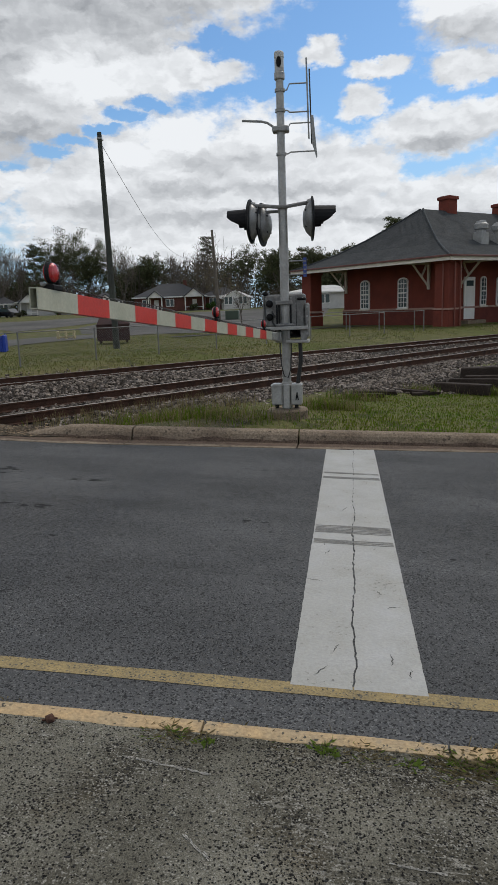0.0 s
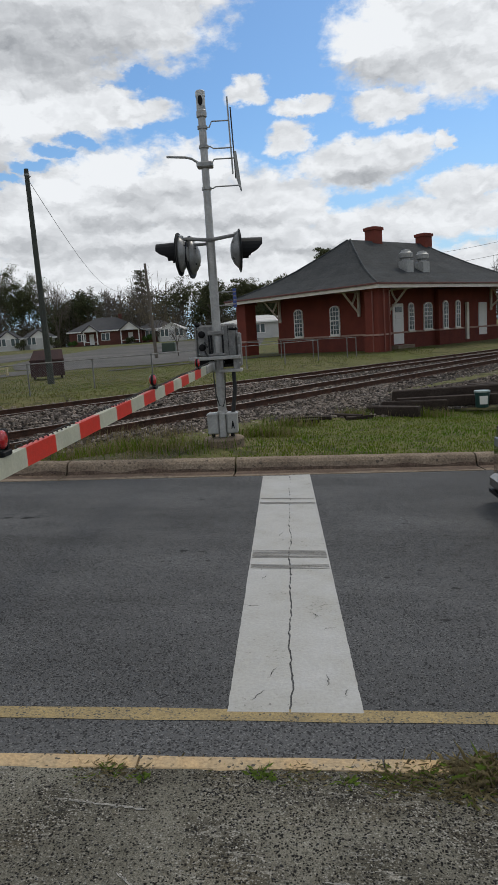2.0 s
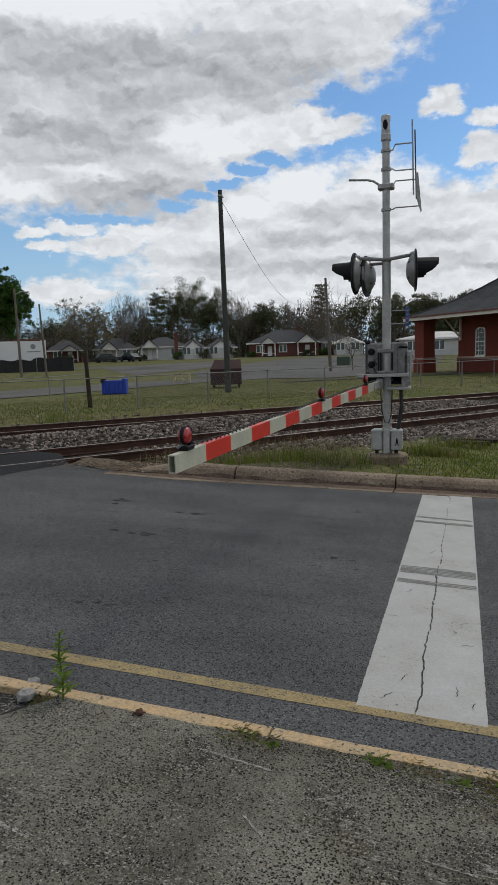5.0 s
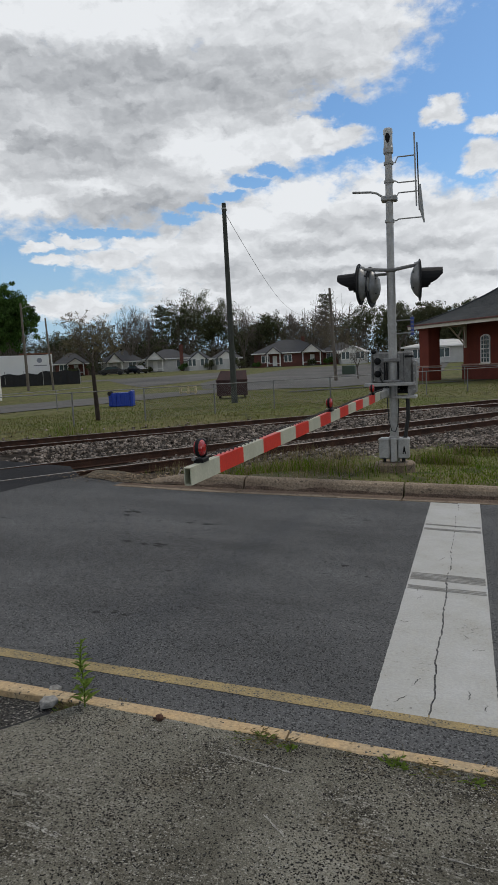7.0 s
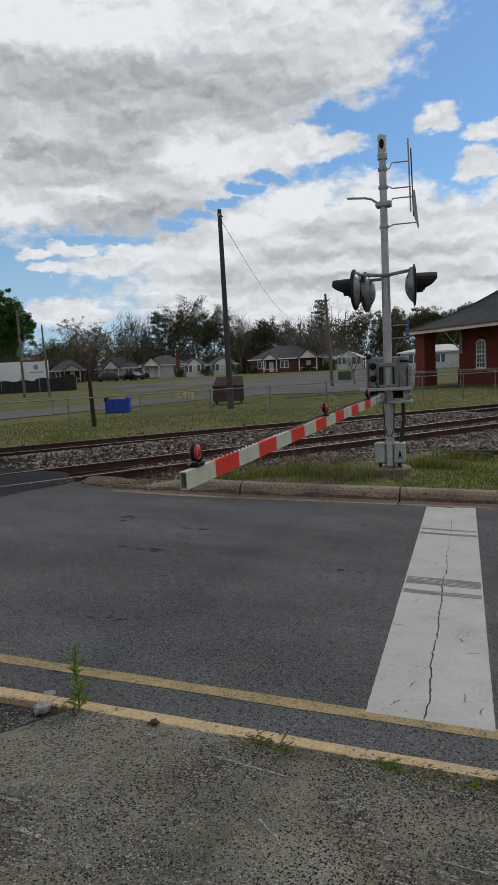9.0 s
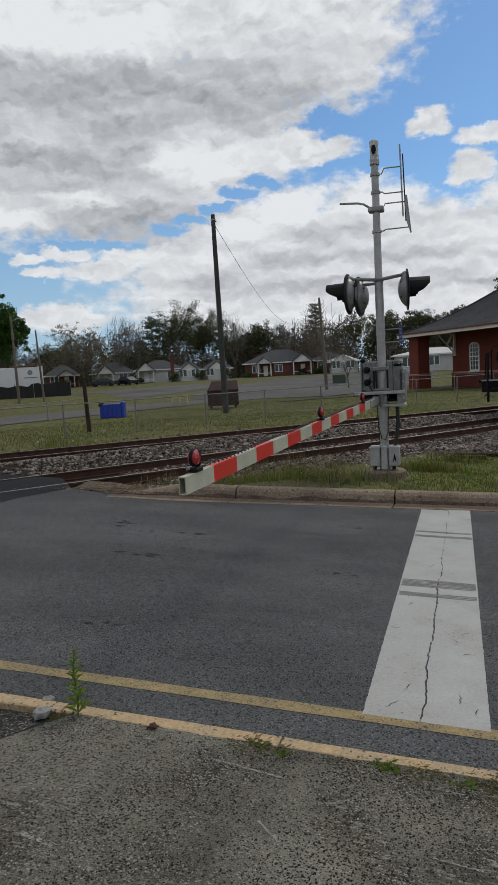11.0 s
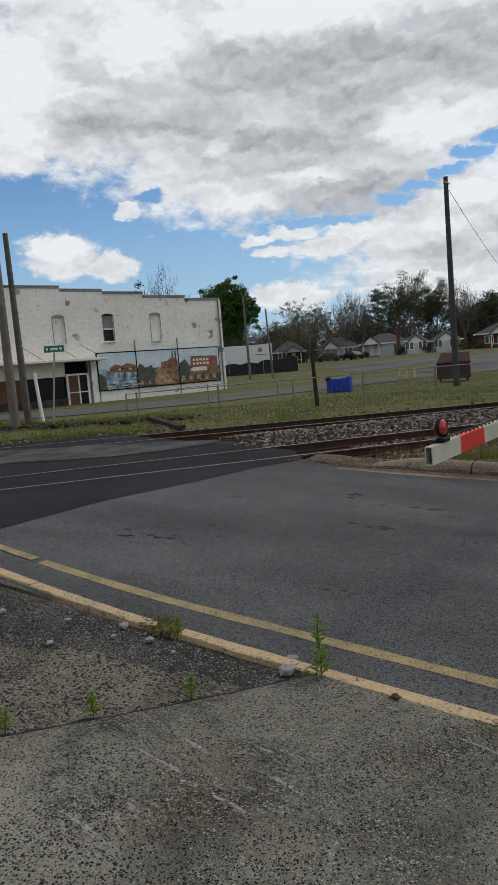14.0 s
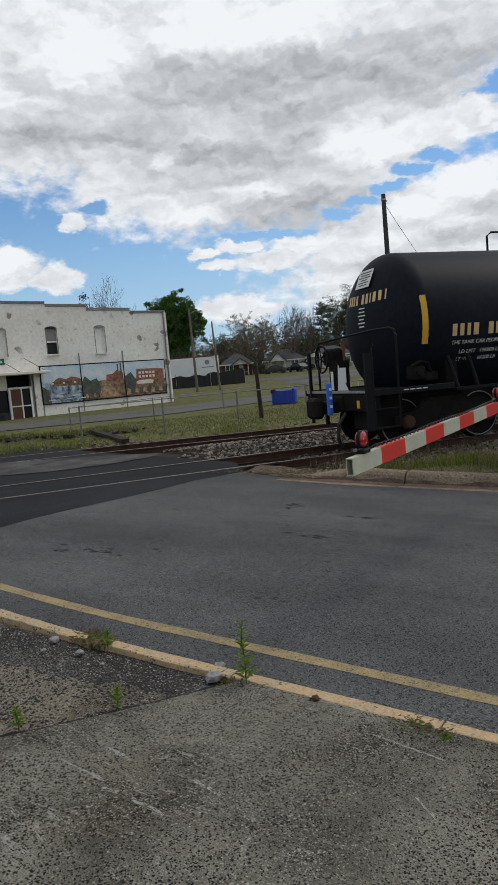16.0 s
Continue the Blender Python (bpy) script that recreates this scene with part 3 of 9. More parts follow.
RUBBLE = surface("broken_asphalt", (0.075, 0.070, 0.064), 0.95, vary=0.4, scale=4, bump=0.6, other=(0.030, 0.028, 0.026), per_island=0.75, sheen_level=0.15)
GRIME = surface("gutter_grime", (0.150, 0.108, 0.080), 0.95, vary=0.5, scale=7, bump=0.6, grain=50, other=(0.085, 0.060, 0.046), sheen_level=0.15)
LITTER = surface("leaf_litter", (0.135, 0.108, 0.075), 0.95, vary=0.5, scale=9, bump=1.0, grain=60, other=(0.055, 0.045, 0.032), bump_size=0.02, flecks=(0.24, 0.21, 0.16), fleck_scale=70, fleck_at=0.82, sheen_level=0.15)
DIRT = surface("bare_dirt", (0.105, 0.085, 0.052), 0.95, vary=0.5, scale=3.5, bump=0.9, grain=40, other=(0.055, 0.060, 0.022), bump_size=0.02, flecks=(0.19, 0.165, 0.12), fleck_scale=45, fleck_at=0.86, sheen_level=0.15)
FRAME_YELLOW = surface("faded_yellow_paint", (0.50, 0.43, 0.25), 0.7, vary=0.2, scale=4, bump=0.2)


# ---- builders ----
def part(name, bm, material, parent=None, label=""):
    """Link a bmesh as one mesh object under a thing or a part."""
    me = bpy.data.meshes.new(name)
    bm.to_mesh(me)
    bm.free()
    me.materials.append(material)
    ob = new(name, me)
    ob.parent = parent
    if label:
        ob["label"] = label
    return ob


def thing(name, x, y, z, turn=0.0, label="", category="", group="", kind=""):
    ob = new(name)
    ob.matrix_basis = pose(x, y, z, 0, 0, turn)
    ob.empty_display_size = 0.2
    return tagged(ob, label, category, group, kind)


def smooth(ob):
    ob.data.polygons.foreach_set("use_smooth", [True] * len(ob.data.polygons))
    return ob


def box(bm, x0, x1, y0, y1, z0, z1, m=None, bevel=0.0):
    vs = [bm.verts.new((x, y, z)) for x in (x0, x1) for y in (y0, y1) for z in (z0, z1)]
    faces = [bm.faces.new([vs[i] for i in f]) for f in ((0, 1, 3, 2), (4, 6, 7, 5), (0, 4, 5, 1), (2, 3, 7, 6), (0, 2, 6, 4), (1, 5, 7, 3))]
    if bevel:
        edges = list({e for f in faces for e in f.edges})
        r = bmesh.ops.bevel(bm, geom=edges, offset=bevel, segments=1, affect="EDGES")
        vs = list({v for f in r["faces"] for v in f.verts} | {v for v in vs if v.is_valid})
    if m is not None:
        bmesh.ops.transform(bm, matrix=m, verts=vs)
    return bm


def tube(bm, a, b, r0, r1=None, seg=12, caps=True):
    r1 = r0 if r1 is None else r1
    a, b = Vector(a), Vector(b)
    q = (b - a).to_track_quat("Z", "Y")
    rings = []
    for p, r in ((a, r0), (b, r1)):
        rings.append([bm.verts.new(p + q @ Vector((r * math.cos(k * math.tau / seg), r * math.sin(k * math.tau / seg), 0))) for k in range(seg)])
    for k in range(seg):
        bm.faces.new((rings[0][k], rings[0][(k + 1) % seg], rings[1][(k + 1) % seg], rings[1][k]))
    if caps:
        bm.faces.new(rings[0][::-1]), bm.faces.new(rings[1])
    return bm


def pipe(bm, pts, r, seg=8):
    """A round bar through points, with joints that meet."""
    pts = [Vector(p) for p in pts]
    rings = []
    for i, p in enumerate(pts):
        d = (pts[min(i + 1, len(pts) - 1)] - pts[max(i - 1, 0)]).normalized()
        side = d.cross(Vector((0.31, 0.2, 0.93))).normalized()
        up = side.cross(d)
        rings.append([bm.verts.new(p + r * (math.cos(k * math.tau / seg) * side + math.sin(k * math.tau / seg) * up)) for k in range(seg)])
    for a, b in zip(rings, rings[1:]):
        for k in range(seg):
            bm.faces.new((a[k], a[(k + 1) % seg], b[(k + 1) % seg], b[k]))
    bm.faces.new(rings[0][::-1]), bm.faces.new(rings[-1])
    return bm


def lathe(bm, profile, m=None, seg=20):
    """A body turned about z from (radius, height) pairs."""
    rings = [[bm.verts.new((r * math.cos(k * math.tau / seg), r * math.sin(k * math.tau / seg), h)) for k in range(seg)] for r, h in profile]
    for a, b in zip(rings, rings[1:]):
        for k in range(seg):
            bm.faces.new((a[k], a[(k + 1) % seg], b[(k + 1) % seg], b[k]))
    bm.faces.new(rings[0][::-1]), bm.faces.new(rings[-1])
    if m is not None:
        bmesh.ops.transform(bm, matrix=m, verts=[v for ring in rings for v in ring])
    return bm


def prism(bm, outline, z0, z1, m=None):
    """A flat outline (x, y) given thickness."""
    lo, hi = [bm.verts.new((x, y, z0)) for x, y in outline], [bm.verts.new((x, y, z1)) for x, y in outline]
    n = len(outline)
    bm.faces.new(lo[::-1]), bm.faces.new(hi)
    for k in range(n):
        bm.faces.new((lo[k], lo[(k + 1) % n], hi[(k + 1) % n], hi[k]))
    if m is not None:
        bmesh.ops.transform(bm, matrix=m, verts=lo + hi)
    return bm


def B():
    return bmesh.new()


def smoothstep(a, b, x):
    t = min(1.0, max(0.0, (x - a) / (b - a)))
    return t * t * (3 - 2 * t)


# ---- levels ----
TRACK_O, TRACK_A = Vector((-6.0, 7.49)), radians(50.8)
TD, TN = Vector((math.cos(TRACK_A), math.sin(TRACK_A))), Vector((-math.sin(TRACK_A), math.cos(TRACK_A)))
FAR_A = radians(45.0)
FAR_O = Vector((-6.0, 15.0))
FD, FN = Vector((math.cos(FAR_A), math.sin(FAR_A))), Vector((-math.sin(FAR_A), math.cos(FAR_A)))
RAIL_Z = 0.12


def along_track(s, off=0.0):
    return TRACK_O + TD * s + TN * off


def road_z(x, y):
    """The road climbs to the crossing and falls to its far kerb."""
    xs = max(-5.0, min(14.0, x))
    xs = xs if x > -5.0 else -5.0 - 1.6 * (1 - math.exp((x + 5.0) / 1.6))
    z = -0.0506 * xs - 0.0252 * max(-6.0, y if y < 12 else 12)
    d = (Vector((x, y)) - TRACK_O) @ TN
    return z + (RAIL_Z - 0.005 - z) * smoothstep(-3.6, -1.1, d)


def ground_z(x, y):
    """Grass level: kerb height by the road, level by the tracks, a slow rise to the houses."""
    d = (Vector((x, y)) - TRACK_O) @ TN
    near = -0.0506 * max(-6, min(14, x)) - 0.0252 * max(-6.0, min(12, y)) + 0.13
    z = near + (-0.10 - near) * smoothstep(-3.4, -2.3, d)
    z = z + (0.13 - z) * smoothstep(6.2, 8.5, d)
    r = math.hypot(x, y)
    z += 1.45 * smoothstep(48, 125, r)
    return z


def sheet(name, outline, level, material, lift=0.0, step=0.5, thick=0.0, parent=None):
    """A surface that follows a level function inside a convex or simple outline."""
    bm = B()
    vs = [bm.verts.new((x, y, 0)) for x, y in outline]
    f = bm.faces.new(vs)
    xs, ys = [p[0] for p in outline], [p[1] for p in outline]
    for axis, lo, hi in ((0, min(xs), max(xs)), (1, min(ys), max(ys))):
        k = lo + step
        while k < hi:
            co, no = [0, 0, 0], [0, 0, 0]
            co[axis], no[axis] = k, 1
            bmesh.ops.bisect_plane(bm, geom=bm.verts[:] + bm.edges[:] + bm.faces[:], plane_co=co, plane_no=no)
            k += step
    for v in bm.verts:
        v.co.z = level(v.co.x, v.co.y) + lift
    bmesh.ops.recalc_face_normals(bm, faces=bm.faces)
    if bm.faces and sum(fc.normal.z for fc in bm.faces) < 0:
        bmesh.ops.reverse_faces(bm, faces=bm.faces)
    return part(name, bm, material, parent)


def drape(bm, level, lift, step=0.7):
    """Cut a flat bmesh into a grid and lay it on a level function."""
    xs, ys = [v.co.x for v in bm.verts], [v.co.y for v in bm.verts]
    for axis, lo, hi in ((0, min(xs), max(xs)), (1, min(ys), max(ys))):
        k = lo + step
        while k < hi:
            co, no = [0, 0, 0], [0, 0, 0]
            co[axis], no[axis] = k, 1
            bmesh.ops.bisect_plane(bm, geom=bm.verts[:] + bm.edges[:] + bm.faces[:], plane_co=co, plane_no=no)
            k += step
    for v in bm.verts:
        v.co.z = level(v.co.x, v.co.y) + lift
    bmesh.ops.recalc_face_normals(bm, faces=bm.faces)
    if sum(f.normal.z for f in bm.faces) < 0:
        bmesh.ops.reverse_faces(bm, faces=bm.faces)
    return bm


def gutter_y(x):
    return 5.83 + 0.115 * x if x > -3.5 else 5.83 - 0.4025 + 0.02 * (x + 3.5)


# ---- ground, road, pavement ----
def build_ground():
    bm = B()

    def lines(fine_lo, fine_hi, far):
        v, k = [], fine_lo
        while k <= fine_hi:
            v.append(k)
            k += 0.3
        lo, hi, s = fine_lo, v[-1], 1.0
        before, after = [], []
        while lo > -far:
            lo -= s
            before.append(lo)
            s *= 1.22
        s = 1.0
        while hi < far:
            hi += s
            after.append(hi)
            s *= 1.22
        return before[::-1] + v + after

    xs, ys = lines(-20, 14, 1500), lines(-4, 22, 1500)

    def level(x, y):
        z = ground_z(x, y)
        if -40 < x < 60 and -60 < y < gutter_y(x) + 0.6 and not (x < -5 and y > 6.5):
            z = road_z(x, y) - 0.25
        if x < -4.6 and (Vector((x, y)) - TRACK_O) @ TN < 9 and y < 10:
            z = min(z, road_z(x, y) - 0.25)
        return z
    grid = [[bm.verts.new((x, y, level(x, y))) for y in ys] for x in xs]
    for a, b in zip(grid, grid[1:]):
        for j in range(len(ys) - 1):
            bm.faces.new((a[j], b[j], b[j + 1], a[j + 1]))
    ob = smooth(part("ground", bm, GRASS_GROUND))
    return tagged(ob, "uneven green and straw-coloured turf with bare patches", "ground", kind="structure")


def build_road():
    far = [(x, gutter_y(x)) for x in (40, 25, 12, 6, 3, 0, -2, -3.4)]
    outline = [(-45, -0.40), (40, -0.40)] + far + [(-4.6, 6.15), (-5.42, 6.1), (-5.78, 5.2), (-5.8, 4.1), (-5.82, 2.0), (-5.68, 0.45), (-5.6, -0.2), (-45, -0.2)]
    tagged(sheet("road", outline, road_z, ASPHALT, step=0.7), "worn grey asphalt road with fine cracks and dark tyre lanes", "road", kind="structure")
    # new dark asphalt over the tracks
    cross = [(-5.6, -0.2), (-5.68, 0.45), (-5.82, 2.0), (-5.8, 4.1), (-5.78, 5.2), (-5.42, 6.1), (-6.3, 7.2), (-9.6, 8.3), (-12.2, 9.2), (-14.2, 10.2), (-18.5, 8.6), (-45, 4.5), (-45, -0.2)]
    paving = thing("crossing_road", 0, 0, 0, 0, "fresh black asphalt laid in bands between the rails of the crossing", "road", kind="structure")
    for lo, hi, lift in ((-30.0, -0.82, 0.004), (-0.66, 0.66, -0.008), (0.82, 30.0, -0.004)):
        bm = B()
        f = bm.faces.new([bm.verts.new((x, y, 0)) for x, y in cross])
        for off, sign in ((lo, -1), (hi, 1)):
            p = TRACK_O + TN * off
            bmesh.ops.bisect_plane(bm, geom=bm.verts[:] + bm.edges[:] + bm.faces[:], plane_co=(p.x, p.y, 0), plane_no=(TN.x * sign, TN.y * sign, 0), clear_outer=True)
        if hi > 10:
            keep = bm.copy()
            for lo2, hi2, nm in ((-30.0, -0.82, 0), (-0.66, 0.66, 1), (0.82, 30.0, 2)):
                b2 = keep.copy()
                for off, sign in ((lo2, -1), (hi2, 1)):
                    p = FAR_O + FN * off
                    bmesh.ops.bisect_plane(b2, geom=b2.verts[:] + b2.edges[:] + b2.faces[:], plane_co=(p.x, p.y, 0), plane_no=(FN.x * sign, FN.y * sign, 0), clear_outer=True)
                if b2.faces:
                    drape(b2, road_z, lift)
                    part("asphalt_band", b2, NEW_ASPHALT, paving)
                else:
                    b2.free()
            keep.free()
            bm.free()
            continue
        drape(bm, road_z, lift)
        part("asphalt_band", bm, NEW_ASPHALT, paving)
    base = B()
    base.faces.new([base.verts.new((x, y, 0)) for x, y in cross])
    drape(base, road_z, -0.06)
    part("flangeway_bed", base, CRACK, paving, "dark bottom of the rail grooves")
    old = [(-9.05, 8.50), (-10.71, 8.16), (-12.03, 7.56), (-14.83, 6.31), (-21, 3.4), (-20, 1.0), (-12.27, 4.64), (-9.94, 5.95), (-9.28, 6.75), (-8.9, 7.8)]
    tagged(sheet("old_crossing_strip", old, road_z, OLD_PAVING, lift=0.008, step=0.7), "pale worn pavement strip between the two tracks", "road", kind="structure")
    # apron on the near side
    slab = [(-1.36, -0.43), (-1.71, -0.98), (-2.02, -1.42), (-2.40, -1.95), (-4.4, -5.0), (-4.4, -9), (14, -9), (14, -0.43)]
    tagged(sheet("apron", slab, road_z, APRON, lift=0.02, step=0.7), "stained grey exposed-aggregate concrete apron", "pavement", kind="structure")
    rough = [(-1.345, -0.43), (-1.70, -0.99), (-2.01, -1.43), (-2.39, -1.96), (-4.38, -5.0), (-4.38, -9), (-30, -9), (-30, -0.43)]
    tagged(sheet("gravel_apron", rough, road_z, GRAVEL_APRON, lift=-0.014, step=0.7), "crumbling dark gravelly asphalt beside the concrete apron", "pavement", kind="structure")
    gap = random.Random(29)
    edge = [(-1.36, -0.43), (-1.71, -0.98), (-2.02, -1.42), (-2.40, -1.95), (-4.4, -5.0)]
    inner, outer = [], []
    for (ax, ay), (bx, by) in zip(edge, edge[1:]):
        n = max(4, int(math.hypot(bx - ax, by - ay) / 0.09))
        for i in range(n):
            x, y = ax + (bx - ax) * i / n, ay + (by - ay) * i / n
            w = gap.uniform(0.055, 0.085)
            inner.append((x + 0.004, y - 0.003))
            outer.append((x - w * 0.83, y + w * 0.56))
    tagged(sheet("slab_joint", inner + outer[::-1], road_z, CRACK, lift=-0.009, step=3.0), "dark open joint along the edge of the concrete slab", "pavement", kind="structure")
    jag = random.Random(17)
    tar = [(-1.42, -0.445), (-1.50, -0.60)]
    for k in range(70):
        x = -1.58 - 0.07 * k
        tar.append((x, -0.72 - 0.55 * smoothstep(-1.5, -4.5, x) + 0.13 * noise.noise(Vector((x * 1.7, 4, 0))) + jag.uniform(-0.035, 0.035)))
    tar += [(-6.5, -1.25), (-6.5, -0.445)]
    tagged(sheet("tar_patch", tar, road_z, TAR_PATCH, lift=-0.0125, step=0.7), "crumbling black asphalt remnant along the yellow kerb", "pavement", kind="structure")
    seam = [(-1.352, -0.44), (-1.705, -0.985), (-2.015, -1.425), (-2.395, -1.955), (-4.39, -5.0), (-4.42, -5.0), (-2.415, -1.95), (-2.035, -1.42), (-1.725, -0.975), (-1.37, -0.44)]
    tagged(sheet("slab_seam", seam, road_z, CRACK, lift=-0.004, step=0.7), "dark gap along the edge of the concrete slab", "pavement", kind="structure")
    # pavement lot beyond the tracks
    lane = [(-60, 6.5), (-30, 13.4), (-24, 16.5), (-19.9, 21.4), (-18.0, 27.5), (-16.6, 33.5), (-15.2, 38.5), (-13.0, 42.0), (-16.2, 46.5), (-19.5, 44), (-22.5, 38), (-24.5, 31), (-26.5, 25.5), (-31, 20.0), (-42, 15.5), (-60, 12)]
    tagged(sheet("street", lane, ground_z, LOT, lift=0.03, step=2.0), "pale grey paved street behind the fence", "road", kind="structure")
    lot = [(-13.2, 42.2), (-7.6, 41.5), (-5.0, 47), (-2, 62), (-2, 100), (-12, 106), (-24, 96), (-26.5, 72), (-25, 60), (-19.6, 47), (-16.4, 46.7)]
    tagged(sheet("parking_lot", lot, ground_z, LOT, lift=0.036, step=2.0), "worn grey paved lot beyond the street", "road", kind="structure")
    back = [(-29, 55), (-27.2, 72), (-30, 92), (-33, 92), (-40, 80), (-52, 72), (-52, 69.5), (-42, 72), (-33, 60)]
    tagged(sheet("back_lane", back, ground_z, LOT, lift=0.03, step=2.0), "pale strip of paving between grass strips", "road", kind="structure")
    walk_strip = [(-9.4, 35.4), (-5.4, 38.9), (2.0, 45.4), (1.6, 46.0), (-5.9, 40.1), (-10.0, 36.6)]
    tagged(sheet("footpath", walk_strip, ground_z, OLD_PAVING, lift=0.04, step=2.0), "narrow pale footpath through the grass", "pavement", kind="structure")


def paint_strip(name, pts, width, material, label, lift, parent=None):
    bm = B()
    rows = []
    for i, (x, y) in enumerate(pts):
        w = width * (1 + 0.06 * math.sin(i * 1.7))
        rows.append([bm.verts.new((x, y + s * w / 2, road_z(x, y + s * w / 2) + lift)) for s in (-1, 1)])
    for a, b in zip(rows, rows[1:]):
        bm.faces.new((a[0], b[0], b[1], a[1]))
    ob = part(name, bm, material, parent)
    return tagged(ob, label, "road marking", kind="structure")


def edge_y(x):
    """The edge line bends slightly towards the crossing."""
    return -0.005 + 0.045 * max(0.0, -2.4 - x) ** 1.6 if x > -7 else -0.005 + 0.045 * 4.6 ** 1.6 + 0.1 * (-7 - x)


def build_markings():
    edge = [(-4.35 + 0.25 * k, edge_y(-4.35 + 0.25 * k)) for k in range(130)]
    paint_strip("edge_line", edge, 0.10, YELLOW_PAINT, "worn yellow edge line painted on the road", 0.0025)
    paint_strip("edge_line", [(-4.45 - 0.25 * k, edge_y(-4.45 - 0.25 * k)) for k in range(30)], 0.09, YELLOW_PAINT, "worn yellow edge line painted on the road", 0.0075)
    # stop line: two halves beside the crack, rubbed by tyres
    stop = thing("stop_line", 0.305, 2.9, road_z(0.305, 2.9), 0, "broad white painted stop line with a long crack", "road marking", kind="structure")
    rng = random.Random(4)
    N = 170
    crack = [0.285 + 0.06 * k / N + 0.010 * math.sin(k * 0.21) * math.sin(k * 0.047 + 1) + rng.uniform(-0.006, 0.006) for k in range(N)]
    for side in (0, 1):
        bm = B()
        rows = []
        for k in range(N):
            y = 0.02 + (5.80 + 0.1 * side) * k / (N - 1)
            c = crack[k] + (-0.0025 if side == 0 else 0.0025) * (0.35 + 1.3 * (k < 80) + rng.uniform(-0.3, 0.6))
            x0, x1 = (0.0 + rng.uniform(-.002, .002), c) if side == 0 else (c, 0.61 + rng.uniform(-.002, .002))
            rows.append([bm.verts.new((x - 0.305, y - 2.9, road_z(x, y) + 0.003 - stop.location.z)) for x in (x0, x1)])
        for a, b in zip(rows, rows[1:]):
            bm.faces.new((a[0], a[1], b[1], b[0]))
        part("paint_half", bm, WHITE_PAINT, stop)
    for y0, n in ((2.04, 3), (2.30, 6), (4.17, 3), (4.41, 2)):
        for j in range(n):
            y = y0 + j * 0.035
            bm = B()
            rows = [[bm.verts.new((x - 0.305, yy - 2.9, road_z(x, yy) + 0.0045 - stop.location.z)) for yy in (y, y + 0.025 + 0.006 * math.sin(x * 9 + j))] for x in [0.012 + 0.586 * k / 8 for k in range(9)]]
            for a, b in zip(rows, rows[1:]):
                bm.faces.new((a[0], b[0], b[1], a[1]))
            part("rubbed_mark", bm, RUBBER_MARK, stop)


